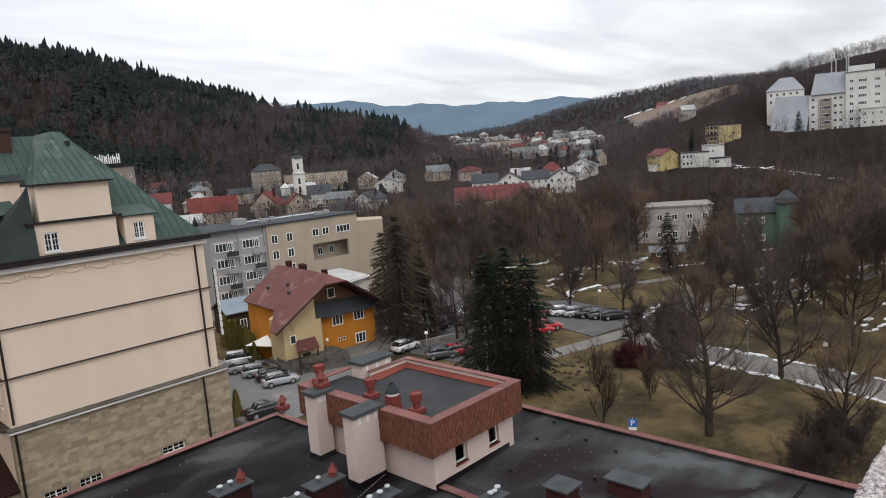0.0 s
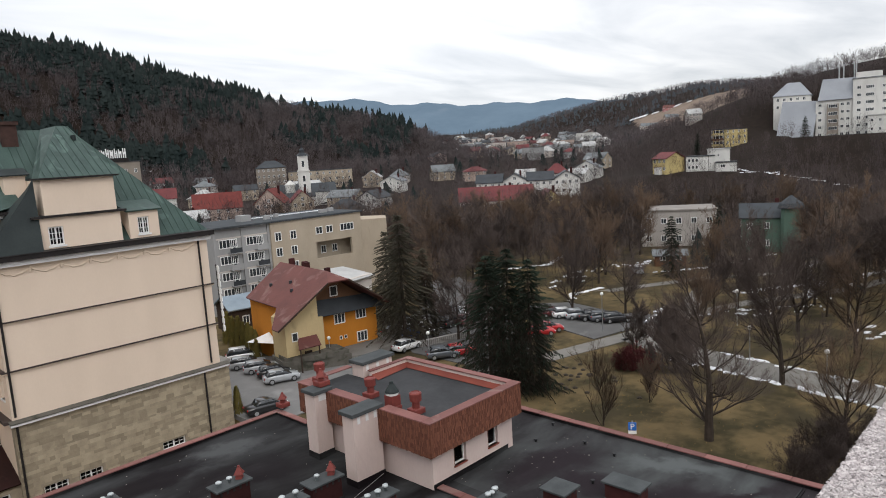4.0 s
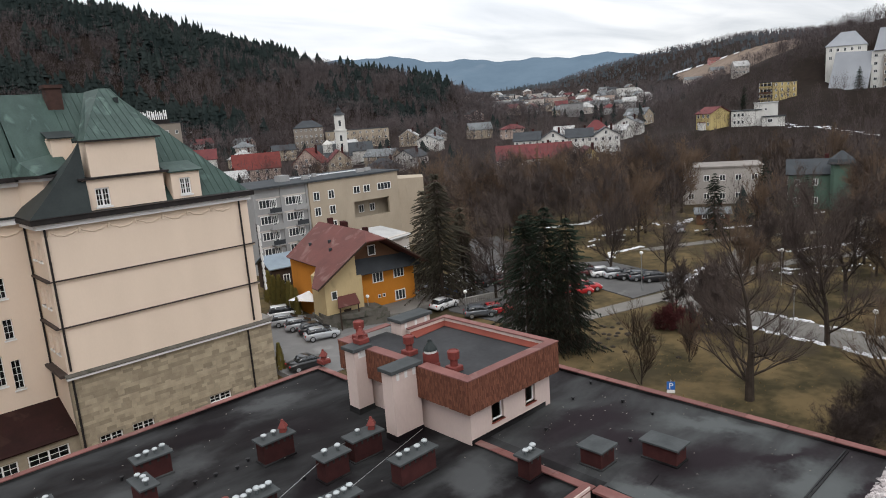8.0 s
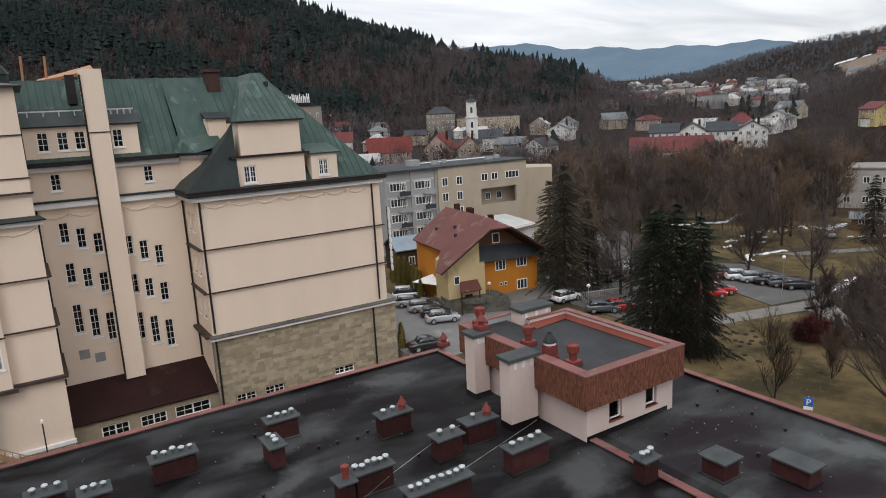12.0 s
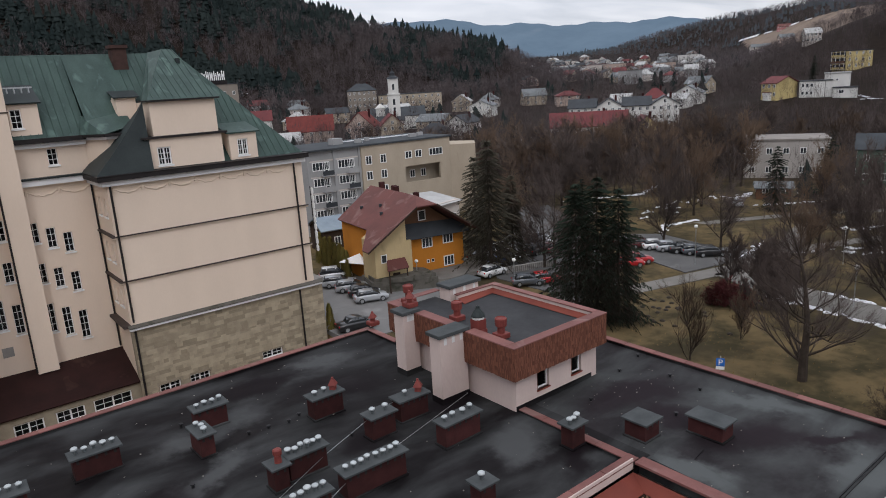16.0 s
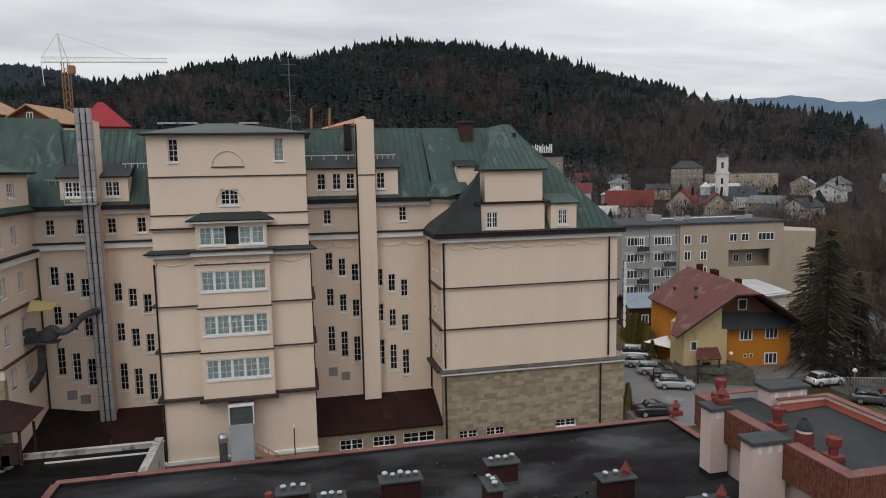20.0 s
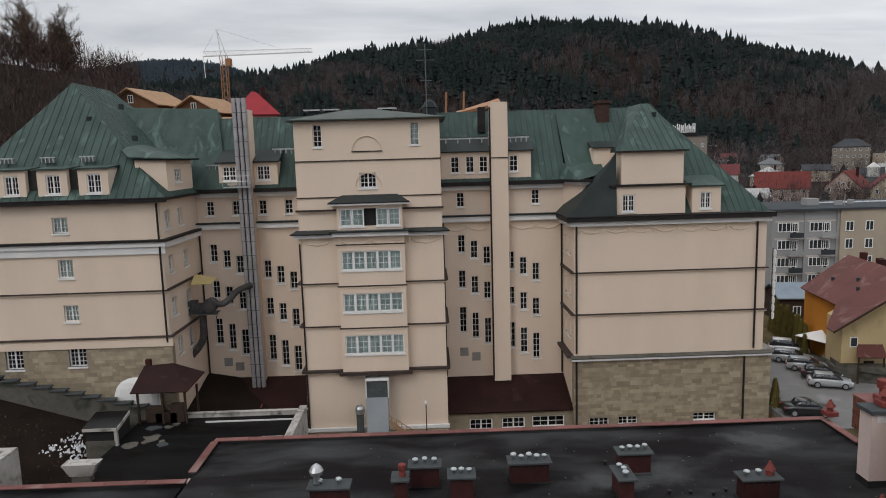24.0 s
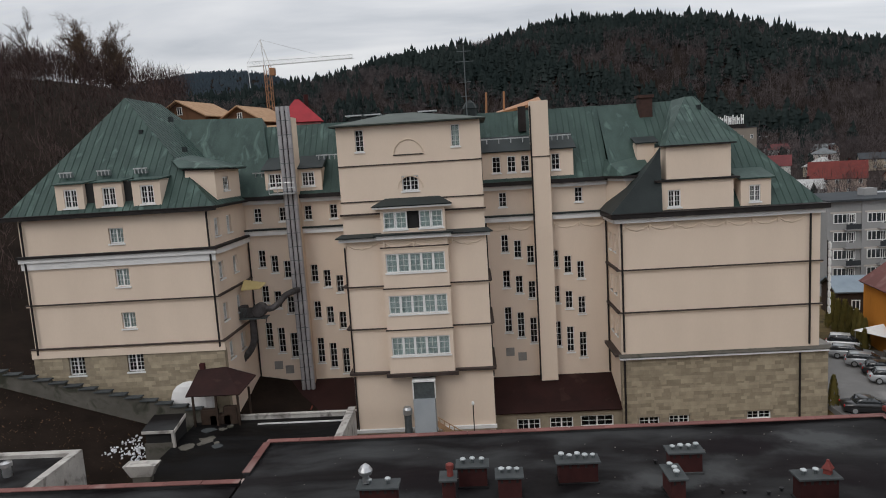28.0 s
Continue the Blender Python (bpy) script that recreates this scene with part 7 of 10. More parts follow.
strip("promenade", [(78.6, 41.5), (76.6, 37), (75.0, 33), (73.8, 27), (72.8, 21.5), (71.2, 13), (69.2, 2), (67, -12)], 5.4, 0.08, PAVING, "grey promenade path with old snow along it")
strip("path", [(90, 42), (104, 36), (120, 26), (140, 20)], 2.4, 0.07, PAVING, "grey park path")
strip("path", [(100, 60), (118, 50), (128, 40), (150, 36)], 2.2, 0.07, PAVING, "grey park path")


def snow_bank(pts, width, seed, label="old snow heaped along the path", spread=1.0, dense=1.0):
    """Thin ragged patches of old snow strewn along a line."""
    r = random.Random(seed)
    bm = bmesh.new()
    for a, b in zip(pts, pts[1:]):
        run = math.hypot(b[0] - a[0], b[1] - a[1])
        ux, uy = (b[0] - a[0]) / run, (b[1] - a[1]) / run
        for i in range(int(run / 0.42 * dense) + 1):
            u = r.random()
            x, y = a[0] + (b[0] - a[0]) * u + r.gauss(0, width * 0.38 * spread), a[1] + (b[1] - a[1]) * u + r.gauss(0, width * 0.38 * spread)
            s, st = r.uniform(0.12, 0.55) * width, r.uniform(1.0, 3.2)
            k, g, ph = 11, gz(x, y), r.uniform(0, 6.3)
            ring, top = [], []
            hgt = r.uniform(0.02, 0.07) + 0.05 * s
            for j in range(k):
                q = s * (1 + 0.34 * math.sin(2 * 6.283 * j / k + ph) + r.uniform(-0.3, 0.3))
                c, e = q * st * math.cos(6.283 * j / k), q * math.sin(6.283 * j / k)
                vx, vy = c * ux - e * uy, c * uy + e * ux
                ring.append(bm.verts.new((x + vx, y + vy, g + 0.02)))
                f = r.uniform(0.55, 0.85)
                top.append(bm.verts.new((x + vx * f, y + vy * f, g + 0.09 + hgt * r.uniform(0.6, 1.2))))
            mid_ = bm.verts.new((x, y, g + 0.1 + hgt * 1.4))
            for j in range(k):
                bm.faces.new([ring[j], ring[(j + 1) % k], top[(j + 1) % k], top[j]])
                bm.faces.new([top[j], top[(j + 1) % k], mid_])
    for f in bm.faces:
        f.smooth = True
    return obj("snow", bm, SNOW, label, "snow", kind="stuff")


snow_bank([(78.0, 34.8), (76.6, 27.6), (75.5, 21.0), (74.0, 13), (72.0, 4)], 0.42, 1)
snow_bank([(72.2, 33.4), (71.0, 27.6), (70.0, 21.5), (68.4, 13), (67, 6)], 0.5, 2)
snow_bank([(71.4, 31.0), (72.2, 33.6)], 0.9, 3, "broad patch of old snow by the promenade")
snow_bank([(92, 60), (97, 63), (104, 61)], 0.7, 4, "old snow heaped beside the parking bay")
snow_bank([(84, 44.0), (90, 44.6), (96, 46)], 0.5, 5)
snow_bank([(66, 68.5), (73, 66.5), (80, 74)], 1.0, 6, "old snow heaped by the parked cars")
snow_bank([(110, 40), (124, 30), (140, 24)], 1.0, 7)
snow_bank([(120, 60), (130, 52), (150, 47)], 0.7, 8)
snow_bank([(90, 20), (110, 14), (130, 16)], 0.6, 21, "thin old snow under the park trees", 6.0, 0.5)
snow_bank([(92, 40), (105, 28), (125, 34)], 0.6, 22, "thin old snow under the park trees", 6.0, 0.5)
snow_bank([(100, 70), (120, 72), (140, 60)], 0.7, 23, "thin old snow under the park trees", 6.0, 0.5)
snow_bank([(105, 92), (120, 84), (132, 88)], 0.8, 9, "old snow lying in the park")
snow_bank([(-30.6, 49.8), (-29.4, 53.0), (-28.4, 50.0), (-28.0, 52.6), (-29.4, 50.2)], 0.12, 10, "old snow lying on the bank behind the low roofs", 5.0, 5.0)
snow_bank([(300 * math.sin(radians(a_)), 300 * math.cos(radians(a_))) for a_ in (69.5, 72.0, 75.0, 78.5)], 1.0, 61, "old snow along the road below the hospital", 5.5, 0.6)
for a_, b_, w_, n_ in ((20.5, 24.0, 1.6, 51), (25.5, 28.5, 2.4, 52), (23.0, 27.0, 1.5, 53), (33.0, 39.5, 1.1, 54), (41.0, 47.0, 1.1, 55)):
    d_ = 235 + (n_ * 37) % 70
    snow_bank([(d_ * math.sin(radians(a_)), d_ * math.cos(radians(a_))), ((d_ + 25) * math.sin(radians(b_)), (d_ + 25) * math.cos(radians(b_)))], w_, n_, "old snow lying between the houses of the town", 2.5, 0.9)
for line_, wide_ in (([(838, 446), (833, 431), (829, 418)], 4.5), ([(826, 409), (823, 399)], 2.4), ([(819, 388), (814, 374), (811, 365)], 5.5), ([(803, 352), (799, 345)], 2.2)):
    strip("snow", line_, wide_, 3.6, SNOW, "broken strip of old snow along the edge of the meadow", "snow", "stuff")

# ---- trees ----
BARK = mat("grey_brown_bark", (0.058, 0.045, 0.036), (0.034, 0.027, 0.023), rough=0.95, scale=2, fine=12, bump=0.4)
TWIG = mat("brown_bare_twigs", (0.100, 0.078, 0.070), (0.064, 0.050, 0.045), rough=0.95, scale=0.3, fine=3, bump=0.0, vary=0.25)
TWIG2 = mat("reddish_bare_twigs", (0.150, 0.104, 0.072), (0.098, 0.068, 0.050), rough=0.95, scale=0.3, fine=3, bump=0.0, vary=0.2)
REDTWIG = mat("red_shrub_twigs", (0.150, 0.040, 0.044), (0.095, 0.030, 0.032), rough=0.95, scale=1.0, fine=5, bump=0.0)
NEEDLE = mat("dark_fir_needles", (0.013, 0.021, 0.014), (0.026, 0.037, 0.025), rough=0.9, scale=0.6, fine=5, bump=0.0, vary=0.2, spec=0.2)
NEEDLE2 = mat("brownish_spruce_needles", (0.058, 0.055, 0.040), (0.094, 0.084, 0.062), rough=0.9, scale=0.6, fine=5, bump=0.0, vary=0.2, spec=0.2)
HEDGE = mat("olive_thuja_foliage", (0.120, 0.112, 0.034), (0.21, 0.165, 0.05), rough=0.95, scale=1.2, fine=8, bump=0.0, vary=0.3)


class Sticks:
    """Collects rods and blades and makes one mesh of them."""

    def __init__(self):
        self.v, self.f = [], []

    def rod(self, p, q, r0, r1, n=4):
        d = (q - p).normalized()
        a = d.orthogonal().normalized()
        b = d.cross(a)
        k = len(self.v)
        for c, r in ((p, r0), (q, r1)):
            for i in range(n):
                t = 6.2832 * i / n
                self.v.append(c + a * (r * math.cos(t)) + b * (r * math.sin(t)))
        for i in range(n):
            self.f.append((k + i, k + (i + 1) % n, k + n + (i + 1) % n, k + n + i))

    def blade(self, p, q, w, side):
        k = len(self.v)
        self.v += [p - side * w, p + side * w, q]
        self.f.append((k, k + 1, k + 2))

    def mesh(self, name, material):
        me = bpy.data.meshes.new(name)
        me.from_pydata([tuple(v) for v in self.v], [], self.f)
        me.materials.append(material)
        return me


def rand_dir(r, d, spread):
    v = Vector((r.gauss(0, 1), r.gauss(0, 1), r.gauss(0, 1)))
    return (d + v * spread).normalized()


def bare_tree_meshes(seed, h, spread=0.55, limbs=9, first=0.25, droop=0.0, twig=TWIG, fine=4, lift=(0.5, 1.5), girth=0.021, blade=1.0, arm=1.0):
    """Trunk-and-limb mesh and twig mesh of a leafless tree."""
    r = random.Random(seed)
    wood, twigs = Sticks(), Sticks()
    p, d = Vector((0, 0, -0.3)), Vector((0, 0, 1))
    n = 7
    tips = []
    rad = h * girth
    for i in range(n):
        q = p + d * (h * 0.72 / n)
        r1 = rad * (1 - 0.8 * (i + 1) / n)
        wood.rod(p, q, rad * (1 - 0.8 * i / n), r1, 7)
        if (i + 1) / n > first:
            for _ in range(max(1, round(limbs / (n * (1 - first))))):
                a = r.uniform(0, 6.283)
                out = Vector((math.cos(a), math.sin(a), r.uniform(*lift) - droop))
                tips.append((p.lerp(q, r.random()), out.normalized(), h * arm * r.uniform(0.26, 0.42) * (1.15 - 0.45 * i / n), r1 * 0.55 * arm))
        p, d = q, rand_dir(r, d, 0.06)
    tips.append((p, d, h * 0.28, rad * 0.22))

    def grow(p, d, length, rad, level):
        segs = (3, 3, 2, 2 if fine > 4 else 1, 1)[level]
        for s in range(segs):
            q = p + d * (length / segs)
            r1 = rad * (1 - 0.6 * (s + 1) / segs)
            if level < (1 if blade > 1 else 2):
                wood.rod(p, q, rad * (1 - 0.6 * s / segs), r1, 5 if level == 0 else 3)
            else:
                twigs.blade(p, q, (0.022, 0.022, 0.022, 0.017, 0.012)[level] * blade, d.orthogonal().normalized())
            if level < fine - 1:
                for _ in range((2, 2, 3, 3)[level]):
                    nd = rand_dir(r, d, spread)
                    nd.z += 0.22 - droop * 0.3
                    grow(p.lerp(q, r.uniform(0.2, 1)), nd.normalized(), length * r.uniform(0.42, 0.68), max(rad * 0.5, 0.014), level + 1)
            p, d = q, rand_dir(r, (d + Vector((0, 0, 0.12))).normalized(), 0.12)
    for t in tips:
        grow(*t, 0)
    return wood.mesh("trunk", BARK), twigs.mesh("crown", twig)


def conifer_meshes(seed, h, base_r, needle=NEEDLE, whorls=26, bare=0.08, droop=0.35, dens=9, full=0.8, dry=0.0, bulge=0.0):
    """Trunk mesh and spray mesh of a conifer. dry: how far up the boughs are brown and half bare; bulge: how round its outline is."""
    r = random.Random(seed)
    wood, leaf = Sticks(), Sticks()
    wood.rod(Vector((0, 0, -0.3)), Vector((0, 0, h * 0.55)), h * 0.017, h * 0.009, 7)
    wood.rod(Vector((0, 0, h * 0.55)), Vector((0, 0, h)), h * 0.009, 0.02, 6)
    for i in range(whorls):
        u = (i + r.random() * 0.8) / whorls
        z = h * (bare + (1 - bare) * u)
        cone, dome = (1 - u) ** full, (1 - u ** 2.4) ** 0.8
        R0 = base_r * (cone * (1 - bulge) + dome * bulge) * r.uniform(0.62, 1.12) + 0.15
        for k in range(dens):
            a = 6.283 * (k + r.random()) / dens
            L = R0 * r.uniform(0.55, 1.15) * (1 + 0.22 * math.sin(a * 2 + seed + 5 * u))
            out = Vector((math.cos(a), math.sin(a), 0))
            tip = Vector((0, 0, z)) + out * L + Vector((0, 0, -droop * L + 0.12 * L * u + r.gauss(0, 0.16)))
            root = Vector((0, 0, z))
            brown = u < dry * r.uniform(0.55, 1.25)
            if i % 2 == 0 or brown:
                wood.rod(root, root.lerp(tip, 0.85), 0.018, 0.006, 3)
            m = max(4, int(L * 6.5))
            sd = Vector((-out.y, out.x, 0))
            for j in range(m):
                f = 0.22 + 0.78 * (j + r.random()) / m
                c = root.lerp(tip, f) + Vector((0, 0, -0.12 * f * f * L))
                s = r.uniform(0.26, 0.58) * (1.15 - 0.4 * f)
                for sg in (-1, 1):
                    drop_ = r.uniform(0.1, 0.55) if not brown else r.uniform(0.5, 1.6)
                    e = c + sd * (sg * s * r.uniform(0.5, 1.2)) + out * (s * 0.7) + Vector((0, 0, -drop_ * s))
                    if brown and r.random() < 0.78:
                        wood.blade(c, e, 0.022, (out * 0.6 + Vector((0, 0, 0.5))).normalized())
                    else:
                        leaf.blade(c, e, r.uniform(0.06, 0.1), (out * 0.6 + Vector((0, 0, 0.5))).normalized())
    return wood.mesh("trunk", BARK), leaf.mesh("crown", needle)


def plant(name, meshes, x, y, s=1.0, rz=0.0, label="", category="tree", group="", z=None, sz=1.0):
    ob = empty(name, (x, y, gz(x, y) if z is None else z), rz, label, category, group)
    ob.scale = (s, s, s * sz)
    piece("trunk", meshes[0], ob)
    piece("crown", meshes[1], ob)
    return ob


oak = bare_tree_meshes(12, 15.0, 0.34, 24, 0.16, -0.05, TWIG, 5, (0.22, 0.8), 0.027, 0.34, 0.66)
plant("bare_tree", oak, 53.4, 21.9, 1.0, 0.7, "wide bare tree with low spreading limbs on the dry lawn")
kinds = [bare_tree_meshes(20 + i, 13.0, 0.44, 17, 0.22, 0.0, TWIG if i % 3 else TWIG2, 5, (0.5, 1.5), 0.021, 0.6) for i in range(5)]
park_kinds = [bare_tree_meshes(70 + i, 13.0, 0.46, 13, 0.2, 0.0, TWIG if i % 3 else TWIG2, 5, (0.5, 1.5), 0.019, 1.05) for i in range(5)]
DARKTWIG = mat("dark_undergrowth_twigs", (0.062, 0.047, 0.042), (0.034, 0.026, 0.024), rough=0.95, scale=0.3, fine=3, bump=0.0, vary=0.3)
brush = bare_tree_meshes(47, 5.0, 0.62, 6, 0.0, 0.1, DARKTWIG, 5, (0.4, 1.6), 0.006, 0.34)
shrub = bare_tree_meshes(41, 5.0, 0.3, 14, 0.0, -0.5, TWIG2, 5, (0.9, 2.2), 0.012, 0.55)
dark_shrub = bare_tree_meshes(42, 5.0, 0.42, 15, 0.0, -0.2, TWIG, 5, (0.5, 1.5), 0.016, 0.9)
plant("bare_shrub", shrub, 51.1, 30.5, 1.4, 0, "tall bare shrub of many upright stems at the lawn's edge", "shrub")
plant("bare_shrub", shrub, 58.4, 29.7, 0.9, 2, "thin bare sapling on the lawn", "shrub")
for x, y, s, lab in ((70.2, 21.3, 1.1, "bare tree with reddish twigs beside the promenade"), (58.6, 13.0, 0.74, "bare tree beside the lawn"), (85.9, 56.1, 0.8, "bare tree on the green behind the parked cars"), (88.2, 48.4, 0.75, "small dark tree beside the parking bay"), (98.8, 36.2, 1.0, "bare tree in the park"), (90.7, 25.7, 1.0, "bare tree in the park"), (84.3, 17.9, 0.95, "bare tree in the park"), (80, 34, 0.8, "dense bare tree beside the promenade")):
    i = int(x * 7) % 5
    plant("bare_tree", kinds[i], x, y, s, x, lab)
fir = conifer_meshes(5, 15.0, 3.5, NEEDLE, 32, 0.02, 0.16, 17, 0.5, 0.8, 0.92)
park_fir = conifer_meshes(15, 15.0, 4.2, NEEDLE, 30, 0.03, 0.25, 11, 0.6, 0.15, 0.35)
spruce = conifer_meshes(6, 17.0, 4.6, NEEDLE2, 38, 0.03, 0.3, 12, 0.7, 0.3, 0.2)
plant("fir_tree", fir, 53.9, 43.0, 1.0, 0.3, "broad dark green fir with dry lower boughs behind the flat roof")
plant("fir_tree", fir, 52.4, 44.5, 0.96, 1.9, "second fir stem grown into the dark fir")
plant("fir_tree", fir, 55.1, 41.2, 0.92, 3.4, "lower fir grown into the dark fir")
for x, y, s in ((59.6, 65.4, 1.05), (64.3, 65.9, 0.74), (66.0, 75.5, 0.85)):
    plant("spruce_tree", spruce, x, y, s, x, "brown-green spruce beside the orange house", group="spruces by the house")
for x, y, s in ((118, 55, 0.75), (126, 50, 0.7), (131, 44, 0.62), (140, 55, 0.7), (84, 70, 0.6), (112, 40, 0.55), (150, 36, 0.7), (146, 28, 0.75)):
    plant("spruce_tree", park_fir, x, y, s, x, "dark spruce among bare park trees", group="park conifers")
for x, y, s in ((303.8, 129.0, 0.68), (351.7, 97.5, 0.66), (333, 141, 0.6), (297, 135, 0.5), (306, 141, 0.45)):
    plant("spruce_tree", park_fir, x, y, s, x, "dark spruce beside the hillside villas", group="hillside conifers")
for x, y, s in ((65.8, 36.8, 1.15), (66.4, 35.4, 1.25), (67.0, 34.1, 1.1)):
    plant("red_shrub", bare_tree_meshes(60 + int(s * 100), 2.6, 0.6, 40, 0.0, 0.0, REDTWIG, 4, (0.2, 1.1)), x, y, s, x, "round shrub with dark red bare twigs", "shrub", "red shrubs")
for x, y, s in ((67.4, 32.7, 1.3), (68.0, 31.5, 1.4), (68.6, 30.6, 1.2), (69.4, 32.4, 1.35), (72.6, 38.5, 1.2)):
    plant("bare_shrub", dark_shrub, x, y, s * 1.05, x, "dense dark bare shrub", "shrub", "dark shrubs")
rng = random.Random(5)
n = 0
for i in range(4000):
    if n >= 235:
        break
    az, d = rng.uniform(30, 92), rng.uniform(88, 215)
    x, y = d * math.sin(radians(az)), d * math.cos(radians(az))
    if (az < 44 and d < 125) or math.hypot(x - 154, y - 72) < 11 or math.hypot(x - 152, y - 52) < 9 or (60 < az < 67 and d < 150) or (69.5 < az < 74.5 and d < 152) or (70 < x < 100 and 40 < y < 76) or math.hypot(x - 60, y - 108) < 14 or math.hypot(x - 80, y - 104) < 16:
        continue
    if az > 64 and rng.random() < 0.25:
        continue
    n += 1
    plant("bare_tree", park_kinds[rng.randrange(5)], x, y, rng.uniform(0.55, 1.1), rng.uniform(0, 6.3), "tall bare winter tree in the park", group="park trees")
# undergrowth at the foot of the flat-roofed house
for i in range(56):
    x, y = (rng.uniform(47, 58), rng.gauss(13.0, 1.2)) if i % 4 else (rng.uniform(44, 58), rng.uniform(-4, 9))
    plant("bare_shrub", brush, x, y, rng.uniform(0.42, 0.8), rng.uniform(0, 6.3), "dark tangled bare shrub below the roof edge", "shrub", "undergrowth")
th = Sticks()
r = random.Random(9)
for i in range(500):
    u = r.random()
    a, R0 = r.uniform(0, 6.283), 0.62 * (1 - u) ** 0.6 * r.uniform(0.7, 1.0)
    c = Vector((R0 * math.cos(a), R0 * math.sin(a), 3.0 * u))
    th.blade(c, c + Vector((0.15 * math.cos(a), 0.15 * math.sin(a), 0.45)), 0.09, Vector((-math.sin(a), math.cos(a), 0)))
thuja = (None, th.mesh("crown", HEDGE))
for i, (x, y, s) in enumerate(((46.3, 88.5, 1.4), (46.0, 86.4, 1.3), (45.8, 84.4, 1.4), (45.5, 82.6, 1.25), (45.3, 81.0, 1.3), (45.0, 79.6, 1.2), (44.7, 78.2, 1.15), (43.9, 76.8, 0.9), (32.6, 61.8, 0.9))):
    ob = empty("thuja", (x, y, 0), i * 1.1, "slim olive-green thuja beside the asphalt yard", "conifer", "thujas")
    ob.scale = (s, s, s)
    st = Sticks(); st.rod(Vector((0, 0, -0.2)), Vector((0, 0, 2.2)), 0.05, 0.02)
    piece("trunk", st.mesh("trunk", BARK), ob); piece("crown", thuja[1], ob)

STRAW = mat("dry_straw_grass", (0.24, 0.165, 0.075), (0.13, 0.088, 0.040), rough=0.95, scale=0.25, fine=3, bump=0.0, spec=0.05)
gs = Sticks()
r = random.Random(17)
for i in range(9000):
    x, y = r.uniform(40, 88), r.uniform(2, 52)
    if noise.noise((x * 0.22, y * 0.22, 3.1)) + r.gauss(0, 0.22) < 0.02 or (x > 68 and y < 40) or abs(y - (46.5 - 0.29 * (x - 64))) < 2.4 or y > 49 - 0.3 * (x - 57):
        continue
    g, a = gz(x, y), r.uniform(0, 6.283)
    s_ = r.uniform(0.06, 0.2)
    gs.blade(Vector((x, y, g - 0.02)), Vector((x + s_ * math.cos(a), y + s_ * math.sin(a), g + s_ * r.uniform(0.5, 1.1))), r.uniform(0.03, 0.07), Vector((-math.sin(a), math.cos(a), 0)))
tagged(new("dry_grass", gs.mesh("dry_grass", STRAW)), "tufts of straw-coloured winter grass on the lawn", "grass", kind="stuff")

LITTER = mat("dead_leaves", (0.135, 0.082, 0.050), (0.060, 0.036, 0.024), rough=0.95, scale=1.5, fine=6, bump=0.0, spec=0.05)
gs = Sticks()
r = random.Random(29)
for i in range(9000):
    x, y = r.uniform(-62, -24), r.uniform(35, 60)
    if noise.noise((x * 0.3, y * 0.3, 8.0)) + r.gauss(0, 0.25) < 0.0:
        continue
    g, a, s_ = gz(x, y), r.uniform(0, 6.283), r.uniform(0.08, 0.26)
    gs.blade(Vector((x, y, g - 0.01)), Vector((x + s_ * math.cos(a), y + s_ * math.sin(a), g + s_ * r.uniform(0.1, 0.7))), r.uniform(0.03, 0.09), Vector((-math.sin(a), math.cos(a), 0)))
tagged(new("dead_leaves", gs.mesh("dead_leaves", LITTER)), "dead leaves and dry stalks strewn on the dark bank", "leaf litter", kind="stuff")

# ---- woods on the hills ----


def scatter(test, count, box_, seed):
    r = np.random.default_rng(seed)
    x, y = r.uniform(box_[0], box_[1], count), r.uniform(box_[2], box_[3], count)
    keep = test(x, y, r)
    return x[keep], y[keep], r


def conifer_wood(name, x, y, r, label, hmin=9, hmax=17, material=NEEDLE):
    n = len(x)
    z = ground_z(x, y)
    h, R0 = r.uniform(hmin, hmax, n) * r.uniform(0.5, 1.12, n), r.uniform(2.6, 5.0, n) * hmax / 17
    tiers, k = 5, 6
    V, Fc = [], []
    tri = []
    off = 0
    for t in range(tiers):
        z0, z1 = z + h * (0.06 + 0.80 * t / tiers), z + h * min(1.0, 0.06 + 0.80 * t / tiers + 0.38)
        rr = R0 * (1 - 0.80 * t / tiers)
        ang = r.uniform(0, 6.283, n)
        for j in range(k):
            a = ang + 6.283 * j / k
            q = rr * r.uniform(0.6, 1.25, n)
            V.append(np.column_stack([x + q * np.cos(a), y + q * np.sin(a), z0 - r.uniform(0, 1.2, n)]))
        V.append(np.column_stack([x + r.normal(0, 0.45, n), y + r.normal(0, 0.45, n), z1 - r.uniform(0, 0.2, n) * h]))
        for j in range(k):
            tri.append((off + j, off + (j + 1) % k, off + k))
        off += k + 1
    V = np.stack(V, 1).reshape(-1, 3)
    T = np.array(tri)
    F_ = (np.arange(n)[:, None, None] * off + T[None]).reshape(-1, 3)
    me = bpy.data.meshes.new(name)
    me.from_pydata(V.tolist(), [], F_.tolist())
    me.materials.append(material)
    return tagged(new(name, me), label, "forest", kind="stuff")


